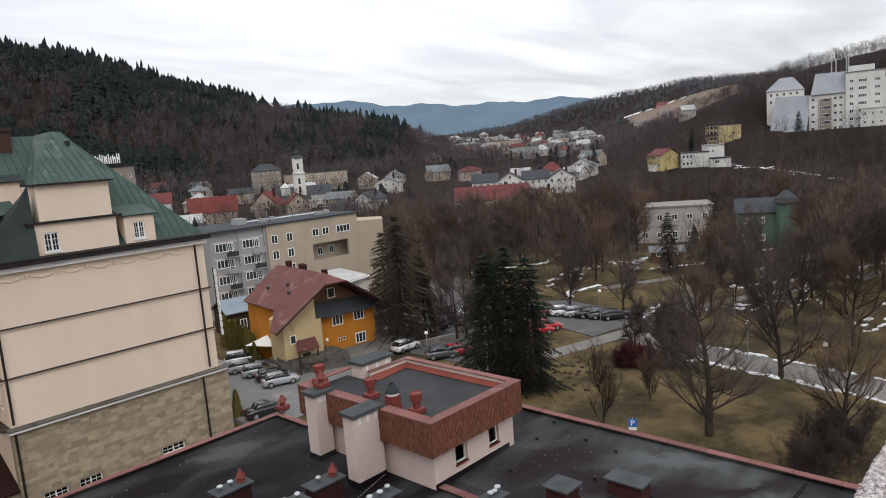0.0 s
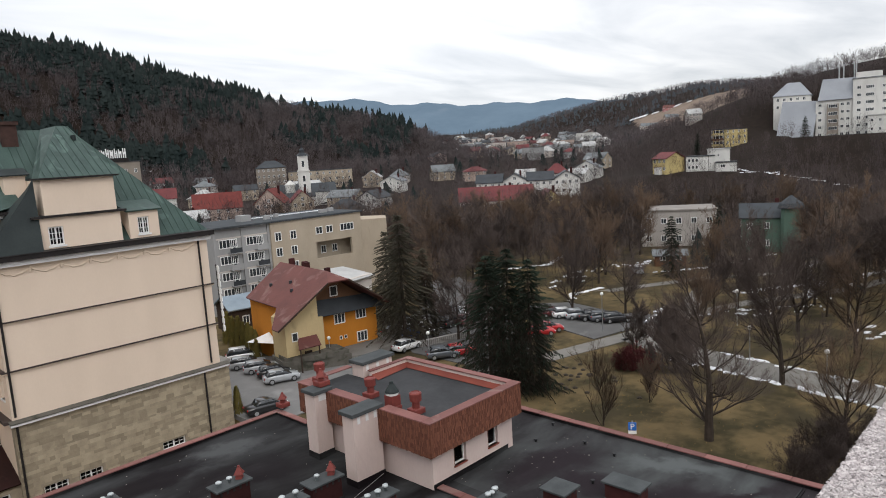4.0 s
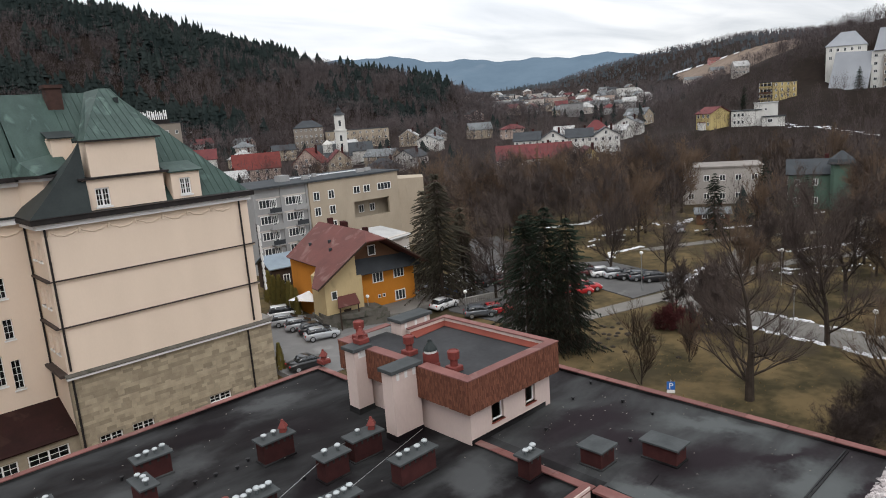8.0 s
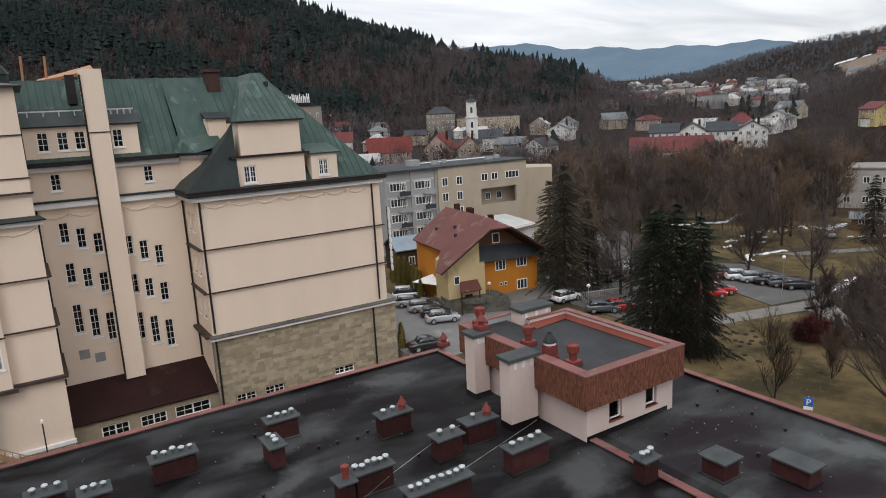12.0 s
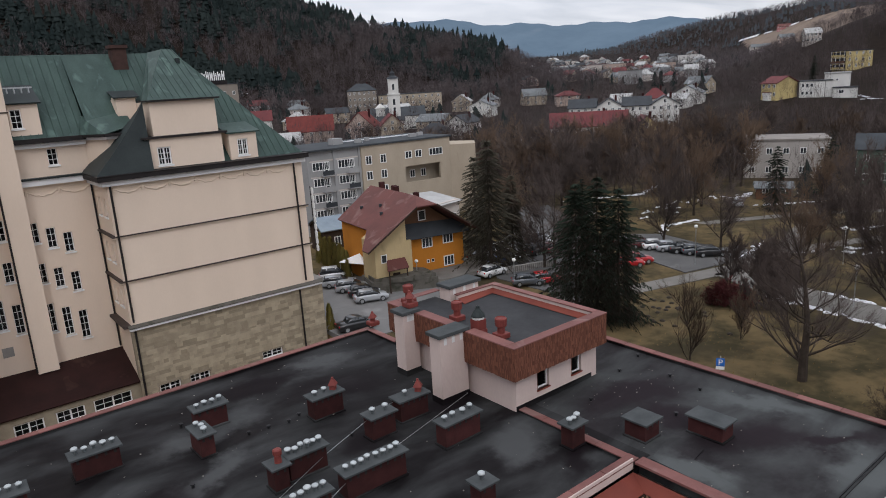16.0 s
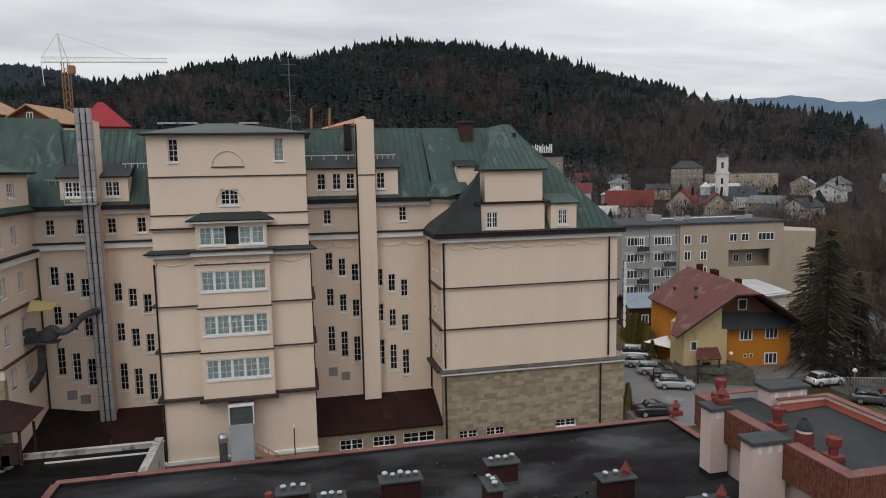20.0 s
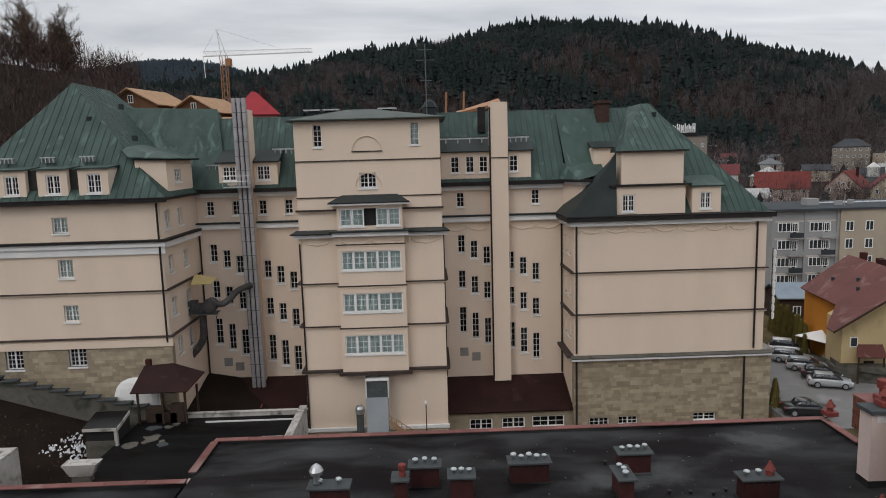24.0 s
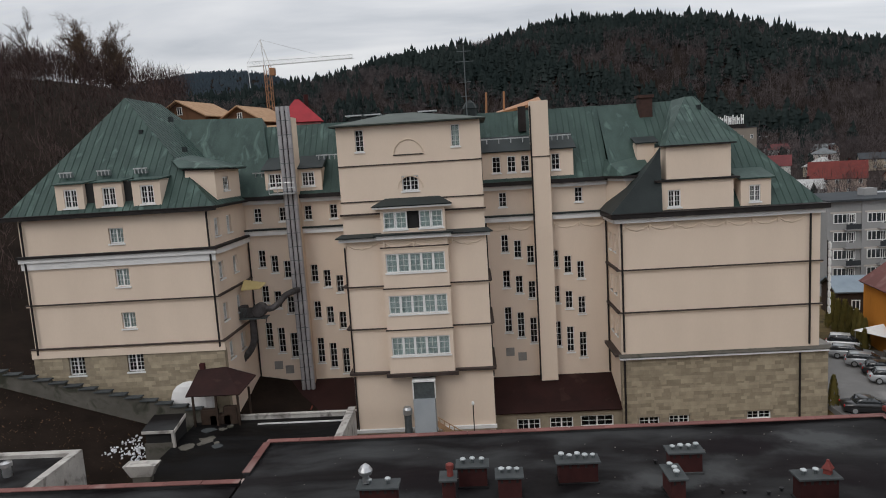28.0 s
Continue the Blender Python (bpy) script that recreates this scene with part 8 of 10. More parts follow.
def bare_wood(name, x, y, r, label, hmin=9, hmax=15, blades=26, width=0.11, material=None, reach=1.0):
    n = len(x)
    z = ground_z(x, y)
    h = r.uniform(hmin, hmax, n)
    a, el = r.uniform(0, 6.283, (n, blades)), r.uniform(0.25, 1.45, (n, blades))
    s = r.uniform(0.22, 0.82, (n, blades)) * h[:, None]
    L = (0.22 + 0.25 * r.random((n, blades))) * h[:, None] * reach
    jx, jy = r.normal(0, 0.11, (n, blades)) * h[:, None], r.normal(0, 0.11, (n, blades)) * h[:, None]
    P = np.stack([x[:, None] + jx, y[:, None] + jy, z[:, None] + s], -1)
    D = np.stack([np.cos(a) * np.cos(el), np.sin(a) * np.cos(el), np.sin(el)], -1)
    Q = P + D * L[..., None]
    w = width * h[:, None, None] / 12
    S = np.stack([-np.sin(a), np.cos(a), np.zeros_like(a)], -1)
    # the first blade of each is its trunk
    P[:, 0] = np.column_stack([x, y, z - 0.5]); Q[:, 0] = np.column_stack([x, y, z + h * 0.9])
    W = np.repeat(w, blades, 1)
    W[:, 0] *= 1.1
    V = np.stack([P - S * W, P + S * W, Q], 2).reshape(-1, 3)
    F_ = np.arange(len(V)).reshape(-1, 3)
    me = bpy.data.meshes.new(name)
    me.from_pydata(V.tolist(), [], F_.tolist())
    me.materials.append(material or TWIG)
    return tagged(new(name, me), label, "forest", kind="stuff")


def in_park(x, y, r):
    az, d = np.degrees(np.arctan2(x, y)), np.hypot(x, y)
    clear = (np.hypot(x - 154, y - 74) > 13) & (np.hypot(x - 152, y - 52) > 10) & (np.hypot(x - 174, y - 150) > 15) & (np.hypot(x - 187, y - 134) > 10)
    before = (np.abs(az - 64.5) < 4.5) & (d < 165)
    clear &= ~((np.abs(az - 72) < 3.0) & (d < 154))
    return (az > 38) & (az < 96) & (d > 118) & (d < 235) & clear & ~(before & (r.random(len(x)) < 0.6)) & ~((az < 47) & (d < 150))


def by_the_town(x, y, r):
    az, d = np.degrees(np.arctan2(x, y)), np.hypot(x, y)
    return (az > 14) & (az < 60) & (d > 190) & (d < 520) & (np.abs(az - 34.6) > 1.2) & (hill_height(x, y) < 18)


def patch(x, y, s, k):
    return np.sin(x / s + k) * np.cos(y / (s * 0.8) + 2 * k) + 0.6 * np.sin((x + y) / (s * 0.6) + k * 3)


def on_left(x, y, r):
    h = hill_height(x, y)
    return (h > 9) & (0.8 * patch(x, y, 42, 1) + 0.7 * patch(x, y, 16, 2) + 0.013 * (h - 70) + r.normal(0, 0.3, len(x)) > 0.12)


def on_left_bare(x, y, r):
    h = hill_height(x, y)
    return (h > 5) & (0.8 * patch(x, y, 42, 1) + 0.7 * patch(x, y, 16, 2) + 0.013 * (h - 70) + r.normal(0, 0.3, len(x)) < 0.22)


TWIG5 = mat("grey_bare_twigs", (0.106, 0.086, 0.084), (0.060, 0.049, 0.049), rough=0.95, scale=0.03, fine=0.4, bump=0.0, spec=0.0)
NEEDLE3 = mat("far_conifer_needles", (0.014, 0.021, 0.021), (0.030, 0.038, 0.036), rough=0.95, scale=0.03, fine=0.4, bump=0.0, spec=0.0)
# purple-brown twigs, raised paler to put some haze into the slope
TWIG3 = mat("far_bare_twigs", (0.132, 0.112, 0.113), (0.072, 0.060, 0.062), rough=0.95, scale=0.03, fine=0.4, bump=0.0, spec=0.0)
conifer_wood("conifer_forest", *scatter(on_left, 15000, (-330, 460, 400, 720), 1), "dark conifers covering the wooded hill", 10, 19, NEEDLE3)
bare_wood("bare_forest", *scatter(on_left_bare, 22000, (-330, 470, 330, 720), 2), "purple-brown bare trees on the lower slopes of the hill", 8, 13, 46, 0.085, TWIG3, 0.62)
bare_wood("bare_park_trees", *scatter(in_park, 560, (60, 235, -20, 190), 41), "dense bare trees in the far part of the park", 8, 15, 150, 0.035, TWIG, 0.8)
conifer_wood("park_conifers", *scatter(in_park, 60, (60, 235, -20, 190), 43), "dark conifers in the far part of the park", 7, 13, NEEDLE3)
def before_the_town(x, y, r):
    az, d = np.degrees(np.arctan2(x, y)), np.hypot(x, y)
    return (az > 22) & (az < 52) & (d > 135) & (d < 245) & (np.abs(az - 34.6) > 1.5)


bare_wood("bare_town_trees", *scatter(before_the_town, 420, (50, 200, 80, 230), 45), "tall bare trees in front of the town", 8, 14, 120, 0.04, TWIG5, 0.85)
conifer_wood("town_conifers", *scatter(by_the_town, 130, (60, 460, 100, 500), 44), "dark conifers between the houses of the town", 9, 16, NEEDLE3)


def on_back(x, y, r):
    h = hill_height(x, y)
    return (h > 60) & (np.degrees(np.arctan2(x, y)) > -33)


# needle colour lightened and blued to paint in the haze
NEEDLE3B = mat("haze_tinted_far_conifers", (0.040, 0.054, 0.068), (0.058, 0.074, 0.088), rough=0.95, scale=0.02, fine=0.3, bump=0.0, spec=0.0)
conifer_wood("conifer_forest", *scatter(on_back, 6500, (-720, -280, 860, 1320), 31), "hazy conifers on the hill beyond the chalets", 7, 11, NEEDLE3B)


def on_near(x, y, r):
    h = hill_height(x, y)
    az = np.degrees(np.arctan2(x, y))
    return (h > 5) & (np.hypot(x, y) > 84) & (az < -22.5)


TWIG6 = mat("red_brown_bare_twigs", (0.100, 0.070, 0.064), (0.048, 0.034, 0.032), rough=0.95, scale=0.05, fine=0.6, bump=0.0, spec=0.0)
bare_wood("bare_forest", *scatter(on_near, 5200, (-300, -20, 30, 300), 3), "red-brown bare trees on the slope behind the western wing", 6, 10, 80, 0.075, TWIG6, 0.6)
ridge_kinds = [bare_tree_meshes(90 + i, 13.0, 0.42, 15, 0.12, 0.0, TWIG2, 5, (0.3, 1.3), 0.012, 0.7, 0.62) for i in range(3)]
rng = random.Random(23)
for i in range(24):
    az = rng.choice((rng.uniform(-38, -31.2), rng.uniform(-38, -31.2), rng.uniform(-30.3, -28.9), rng.uniform(-27.6, -26.6)))
    d = max(range(90, 300, 6), key=lambda q: (gz(q * math.sin(radians(az)), q * math.cos(radians(az))) - 25) / q)
    x, y = d * math.sin(radians(az)), d * math.cos(radians(az))
    plant("bare_tree", ridge_kinds[i % 3], x, y, rng.uniform(0.75, 1.15), rng.uniform(0, 6.3), "tall bare tree on the crest of the western slope", group="crest trees")




def on_right(x, y, r):
    h = hill_height(x, y)
    return (h > 12) & ~in_meadow(x, y)


def on_right_near(x, y, r):
    az, d = np.degrees(np.arctan2(x, y)), np.hypot(x, y)
    yard = (az > 70) & (az < 82) & (d > 358) & (d < 408)
    open_ = (az > 62.5) & (az < 82) & (d > 262) & (d < 360) & (r.random(len(x)) < 0.62)
    return on_right(x, y, r) & (d < 470) & ~yard & ~open_


def on_right_far(x, y, r):
    return on_right(x, y, r) & (np.hypot(x, y) >= 470)


# twig colour for the far slope, with haze mixed into the brown
TWIG8 = mat("haze_tinted_bare_twigs", (0.132, 0.112, 0.112), (0.080, 0.068, 0.070), rough=0.95, scale=0.02, fine=0.3, bump=0.0, spec=0.0)
bare_wood("bare_forest", *scatter(on_right_near, 5200, (230, 480, -60, 420), 4), "brown bare trees on the near part of the opposite slope", 7, 12, 80, 0.055, TWIG5, 0.62)
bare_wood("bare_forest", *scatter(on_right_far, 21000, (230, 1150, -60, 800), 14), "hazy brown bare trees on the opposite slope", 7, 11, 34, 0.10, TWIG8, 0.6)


def on_right_top(x, y, r):
    h = hill_height(x, y)
    return (h > 48) & ~in_meadow(x, y) & (patch(x, y, 45, 3) + 0.004 * (np.hypot(x, y) - 800) + r.normal(0, 0.4, len(x)) > 0.3)


# blue-grey needles: the ridge's haze is painted as base colour
NEEDLE4 = mat("haze_blued_conifers", (0.070, 0.083, 0.096), (0.092, 0.106, 0.118), rough=0.95, scale=0.02, fine=0.3, bump=0.0, spec=0.0)
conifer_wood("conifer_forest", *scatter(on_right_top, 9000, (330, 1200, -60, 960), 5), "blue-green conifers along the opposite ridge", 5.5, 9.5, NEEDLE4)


def on_valley(x, y, r):
    h = hill_height(x, y)
    az, d = np.degrees(np.arctan2(x, y)), np.hypot(x, y)
    return (h < 14) & (d > 205) & (d < 1000) & (az > 10) & (r.random(len(x)) < np.clip(1.25 - d / 900, 0.1, 1))


bare_wood("bare_trees_of_the_valley", *scatter(on_valley, 10000, (30, 800, -30, 760), 6), "brown bare trees between the houses of the valley", 7, 13, 70, 0.05, TWIG5, 0.72)


def on_far_valley(x, y, r):
    h = hill_height(x, y)
    az, d = np.degrees(np.arctan2(x, y)), np.hypot(x, y)
    return (h < 30) & (d > 480) & (d < 1750) & (az > 42) & (az < 64)


# lighter, greyer twigs that carry the valley haze in their colour
TWIG4 = mat("haze_paled_far_twigs", (0.125, 0.112, 0.115), (0.080, 0.074, 0.079), rough=0.95, scale=0.02, fine=0.3, bump=0.0, spec=0.0)
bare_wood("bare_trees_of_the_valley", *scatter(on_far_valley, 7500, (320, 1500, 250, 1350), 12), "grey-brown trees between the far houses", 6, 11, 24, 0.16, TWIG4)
conifer_wood("conifers_of_the_valley", *scatter(on_far_valley, 900, (320, 1500, 250, 1350), 13), "scattered dark conifers between the far houses", 7, 12, NEEDLE3)
# ---- court and western side of the sanatorium ----


def thing(name, label, category, loc=(0, 0, 0), group=""):
    return empty(name, loc, 0, label, category, group)


def wp(parent, name, bm, material, label=""):
    """A part given in world places."""
    o = parent.location
    bmesh.ops.translate(bm, verts=bm.verts, vec=-o)
    return part(name, bm, material, parent, label)


def rod(p, q, r, n=8):
    bm = bmesh.new(); tube(bm, p, q, r, n=n)
    return bm


# steel flue
FLUE = mat("dull_flue_steel", (0.42, 0.41, 0.42), (0.27, 0.26, 0.27), rough=0.5, metal=0.35, scale=0.8, bump=0.03)
fl = thing("steel_flue", "bundle of tall steel flue pipes clamped to the wall", "flue", (-17.6, 64.6, 2.8))
for dx in (-0.46, 0.0, 0.46):
    wp(fl, "pipe", rod((-17.6 + dx, 64.5, 2.8), (-17.75 + dx, 64.5, 31.0), 0.225, 12), FLUE)
# thin dark rods added to draw the lines between the pipes
for dx in (-0.23, 0.23):
    wp(fl, "gap_pipe", rod((-17.6 + dx, 64.42, 3.0), (-17.75 + dx, 64.42, 30.6), 0.06, 6), DARKTRIM)
for i in range(20):
    z = 4.0 + i * 1.35
    wp(fl, "clamp", boxes((-18.3, -17.05, 64.28, 64.34, z, z + 0.05)), STEM)
wp(fl, "platform", boxes((-19.5, -17.0, 63.6, 64.9, 22.7, 22.8)), ZINC)
for x in (-19.5, -18.7, -17.9, -17.1):
    wp(fl, "rail_post", rod((x, 63.62, 22.8), (x, 63.62, 23.8), 0.03, 5), ZINC)
for z in (23.3, 23.8):
    wp(fl, "rail", rod((-19.5, 63.62, z), (-17.0, 63.62, z), 0.03, 5), ZINC)
for dx in (-0.4, 0.42):
    wp(fl, "red_hose", rod((-17.6 + dx * 2, 60.6, 1.85), (-17.5 + dx * 2, 61.6, 2.3), 0.07, 6), REDPAINT)

# tower foot: service porch, ventilation pipe, timber stair rail
po = thing("service_porch", "tall grey sheet-clad service porch with a glazed head", "porch", (-5.5, 58.6, -1))
PORCH = mat("pale_grey_sheet", (0.40, 0.43, 0.46), (0.33, 0.36, 0.39), rough=0.5, scale=0.5, bump=0.04)
wp(po, "shaft", boxes((-6.5, -4.55, 58.3, 59.7, -2, 3.7)), PORCH)
wp(po, "glazing", boxes((-6.4, -4.55, 58.4, 59.6, 3.72, 5.2)), MATS["grey_vent_stem"])
for x in (-6.5, -4.5):
    wp(po, "frame_bar", boxes((x, x + 0.1, 58.25, 58.35, 3.72, 5.3)), WHITEF)
wp(po, "frame_head", boxes((-6.5, -4.4, 58.25, 59.7, 5.3, 5.4)), WHITEF)
vp = thing("vent_pipe", "thick grey ventilation pipe with a hood beside the porch", "pipe", (-7.1, 58.4, -1))
wp(vp, "pipe", rod((-7.1, 58.4, -2), (-7.1, 58.4, 2.5), 0.34, 12), STEM)
bm = bmesh.new(); turned(bm, [(0.42, 2.3), (0.42, 2.75), (0.3, 3.0), (0.05, 3.05)], 12, (-7.1, 58.4, 0)); wp(vp, "hood", bm, ZINC)
sr = thing("timber_stair", "brown timber stair rail beside the porch", "stair", (-3.5, 58.4, -1))
wp(sr, "string", shell([[(-4.4, 58.2, 1.0), (-2.0, 58.2, -0.6), (-2.0, 58.2, -0.2), (-4.4, 58.2, 1.6)]], 0.1), CHAL)
for i in range(6):
    wp(sr, "baluster", boxes((-4.3 + i * 0.45, -4.22 + i * 0.45, 58.15, 58.23, 0.7 - i * 0.3, 1.9 - i * 0.3)), CHAL)
wp(sr, "handrail", rod((-4.4, 58.2, 2.0), (-1.9, 58.2, 0.3), 0.05, 6), CHAL)
ml = thing("mast_lamp", "thin dark mast with a small lamp head", "lamp", (-1.1, 57.6, -1.5))
wp(ml, "pole", rod((-1.1, 57.6, -2), (-1.1, 57.6, 3.2), 0.05, 6), DARKTRIM)
bm = bmesh.new(); turned(bm, [(0.08, 3.2), (0.14, 3.3), (0.1, 3.5), (0.02, 3.55)], 8, (-1.1, 57.6, 0)); wp(ml, "lamp_head", bm, WHITEF)
wp(san, "tower_plinth", boxes((-12.1, 1.0, 59.4, 59.7, 0.2, 0.5)), WHITE)

# low flat-roofed annex with white parapet in the court
an = thing("low_annex", "low annex with black felt roof and peeling white parapet", "building", (-18, 51, 0))
wp(an, "wall_south", boxes((-25.3, -11.3, 38.3, 38.7, -1, 3.3)), CONCRETE)
wp(an, "wall_north", boxes((-25.0, -11.3, 55.3, 55.6, -1, 3.95)), DIRTYW)
wp(an, "wall_east", boxes((-11.7, -11.3, 47.7, 55.3, -1, 4.35)), DIRTYW)
BLACKFELT = felt_mat("wet_black_felt", (0.0035, 0.0032, 0.0032), (0.014, 0.014, 0.015), 0.35)
wp(an, "roof", boxes((-25.3, -11.7, 38.7, 55.3, 3.4, 3.6)), BLACKFELT)
wp(an, "rim", boxes((-25.0, -11.2, 55.25, 55.65, 3.96, 4.03)), DIRTYW)
wp(an, "rim", boxes((-11.8, -11.2, 47.75, 55.2, 4.36, 4.44)), DIRTYW)
wp(an, "felt_strip", boxes((-19.5, -12.2, 54.1, 54.2, 3.61, 3.72)), WHITE)
wp(an, "hatch", boxes((-13.8, -12.2, 48.3, 50.0, 3.6, 4.0)), DIRTYW)
r = random.Random(31)
for i in range(9):
    bm = bmesh.new()
    x, y, s_ = r.uniform(-24, -20.5), r.uniform(49.5, 54.5), r.uniform(0.25, 0.8)
    prism(bm, [(x + s_ * r.uniform(0.5, 1.3) * math.cos(6.283 * k / 9), y + s_ * r.uniform(0.5, 1.3) * math.sin(6.283 * k / 9)) for k in range(9)], 3.59, 3.605 + 0.008 * i)
    wp(an, "felt_patch", bm, MOSSY if i % 3 else CAPSLAB)
hut = thing("roof_hut", "small hut with a dark felt roof and white fascia", "hut", (-25.5, 50.5, 3))
# solid black block in place of the shaded opening under the roof
wp(hut, "wall", boxes((-27.3, -25.3, 50.2, 53.2, 2.5, 4.95)), MATS["opening_shade_black"])
wp(hut, "base", boxes((-27.4, -25.1, 50.05, 50.2, 1.0, 4.0)), MOSSY)
wp(hut, "roof", shell([[(-27.5, 50.0, 5.1), (-24.9, 50.1, 5.1), (-25.4, 53.4, 5.2), (-28.0, 53.3, 5.2)]], 0.1), ROOFFELT)
wp(hut, "fascia", boxes((-27.5, -24.9, 49.95, 50.04, 4.85, 5.08)), DIRTYW)
wp(hut, "fascia_side", shell([[(-24.88, 50.05, 4.8), (-24.88, 50.05, 5.09), (-25.38, 53.4, 5.19), (-25.38, 53.4, 4.9)]], 0.06), DIRTYW)
wp(hut, "post", boxes((-25.15, -24.92, 50.06, 50.3, 2.5, 4.84)), DIRTYW)
lr = thing("low_side_roof", "low roof with white concrete parapet and a steel vent", "building", (-34, 43, 2))
wp(lr, "wall", boxes((-44, -30.2, 40, 46.4, -1, 5.0)), DIRTYW)
wp(lr, "deck", boxes((-44, -30.8, 40.3, 45.8, 5.0, 5.05)), ROOFFELT)
wp(lr, "rim_north", boxes((-44, -30.2, 45.8, 46.4, 5.0, 5.35)), DIRTYW)
wp(lr, "rim_east", boxes((-30.8, -30.2, 40, 45.79, 5.0, 5.35)), DIRTYW)
bm = bmesh.new(); turned(bm, [(0.3, 0), (0.3, 0.7), (0.42, 0.75), (0.4, 1.0), (0.1, 1.1)], 12, (-33.6, 43.0, 5.05)); wp(lr, "steel_vent", bm, ZINC)
tk = thing("concrete_trough", "pale concrete trough on a low wall", "trough", (-24.7, 44.4, 2))
bm = bmesh.new()
lo, hi = [(-25.5, 44.1), (-24.0, 44.1), (-24.0, 44.7), (-25.5, 44.7)], [(-25.9, 43.9), (-23.5, 43.9), (-23.5, 44.9), (-25.9, 44.9)]
vl, vh = [bm.verts.new((*p, 4.05)) for p in lo], [bm.verts.new((*p, 4.95)) for p in hi]
vi = [bm.verts.new((p[0] * 0.94 - 24.7 * 0.06, p[1] * 0.8 + 44.4 * 0.2, 4.85)) for p in hi]
bm.faces.new(vl[::-1]); bm.faces.new(vi)
for k in range(4):
    j = (k + 1) % 4
    bm.faces.new([vl[k], vl[j], vh[j], vh[k]]); bm.faces.new([vh[k], vh[j], vi[j], vi[k]])
wp(tk, "trough_body", bm, DIRTYW)
wp(tk, "footing", boxes((-25.4, -24.1, 44.15, 44.65, 0, 4.04)), MOSSY)
# canopy, tarpaulin dome
cn = thing("canopy", "brown sheet canopy on posts at the wing's corner", "canopy", (-22.5, 54, 3.5))
wp(cn, "roof", shell([[(-25.5, 54.0, 6.4), (-20.8, 54.0, 6.4), (-22.6, 56.3, 8.2), (-25.0, 56.1, 8.1)]], 0.1), BROWNROOF)
wp(cn, "roof_end", shell([[(-20.8, 54.0, 6.4), (-19.9, 56.1, 7.4), (-22.6, 56.3, 8.2)]], 0.1), BROWNROOF)
wp(cn, "terrace", boxes((-26.4, -19.6, 53.6, 56.9, -1.5, 3.0)), MOSSY)
wp(cn, "chimney_stub", boxes((-24.9, -24.5, 56.1, 56.5, 7.6, 8.6)), BRICK)
# posts and crates in dark timber, painting in the shade below the roof
for x, y in ((-25.0, 54.3), (-21.1, 54.3), (-20.6, 55.8), (-23.0, 54.3)):
    wp(cn, "post", boxes((x - 0.08, x + 0.08, y - 0.08, y + 0.08, 2, 6.45)), WOODD)
for x0, x1, z in ((-24.6, -23.2, 4.9), (-22.6, -21.4, 5.1), (-23.8, -22.0, 4.4)):
    wp(cn, "stored_crate", boxes((x0, x1, 54.6, 55.2, 3.0, z), bevel=0.03), WOODD)
dm = thing("tarpaulin_dome", "pale tarpaulin dome beside the stepped wall", "shelter", (-25.9, 56.0, 4))
bm = bmesh.new(); turned(bm, [(1.95, 4.0), (1.95, 5.5), (1.7, 6.2), (1.3, 6.65), (0.7, 6.95), (0.1, 7.05)], 16)
for v in bm.verts:
    v.co = Vector((v.co.x - 25.9, v.co.y * 0.3 + 56.3, v.co.z))
wp(dm, "cover", bm, WHITE)
# stepped retaining wall along the western wing
sw_ = thing("stepped_wall", "stepped concrete wall with flat caps down the bank", "wall", (-34, 55.3, 3))
for i in range(16):
    x = -43.2 + i * 1.32
    z = 9.0 - i * 0.325
    wp(sw_, "step", boxes((x, x + 1.32, 55.2, 55.6, 0, z)), MOSSY)
    wp(sw_, "cap", boxes((x - 0.1, x + 1.36, 55.02, 55.75, z + 0.003, z + 0.12), bevel=0.02), CAPSLAB)
# fan housing with thick ducts at the wing's side


def duct(pts, r, n=10, step=0.12, ridge=0.06):
    """A ribbed round duct swept along a smooth line."""
    pts = [Vector(p) for p in pts]
    line = []
    ends = [pts[0] * 2 - pts[1]] + pts + [pts[-1] * 2 - pts[-2]]
    for a, b, c, d in zip(ends, ends[1:], ends[2:], ends[3:]):
        k = max(2, int((c - b).length / step))
        for i in range(k):
            t = i / k
            line.append(0.5 * (2 * b + (c - a) * t + (2 * a - 5 * b + 4 * c - d) * t * t + (3 * b - a - 3 * c + d) * t ** 3))
    line.append(pts[-1])
    bm, last = bmesh.new(), None
    for i, p in enumerate(line):
        way = (line[min(i + 1, len(line) - 1)] - line[max(i - 1, 0)]).normalized()
        u = way.cross(Vector((0.3, 1, 0.2))).normalized(); v = way.cross(u)
        q = r * (1 + (ridge if i % 2 else -ridge))
        ring = [bm.verts.new(p + (u * math.cos(6.2832 * k / n) + v * math.sin(6.2832 * k / n)) * q) for k in range(n)]
        if last:
            for k in range(n):
                bm.faces.new([last[k], last[(k + 1) % n], ring[(k + 1) % n], ring[k]])
        else:
            bm.faces.new(ring[::-1])
        last = ring
    bm.faces.new(last)
    return bm


DUCT = mat("sooty_duct_steel", (0.095, 0.088, 0.088), (0.045, 0.041, 0.042), rough=0.6, metal=0.2, scale=1.5, fine=9, bump=0.1, stain=(0.17, 0.16, 0.16), stain_at=0.58)
fs = thing("extractor_fan", "dark fan housing on brackets with thick ribbed ducts", "ventilation", (-22.0, 62.3, 6))
wp(fs, "platform", boxes((-23.15, -20.4, 61.6, 63.0, 11.1, 11.2)), STEM)
bm = bmesh.new()
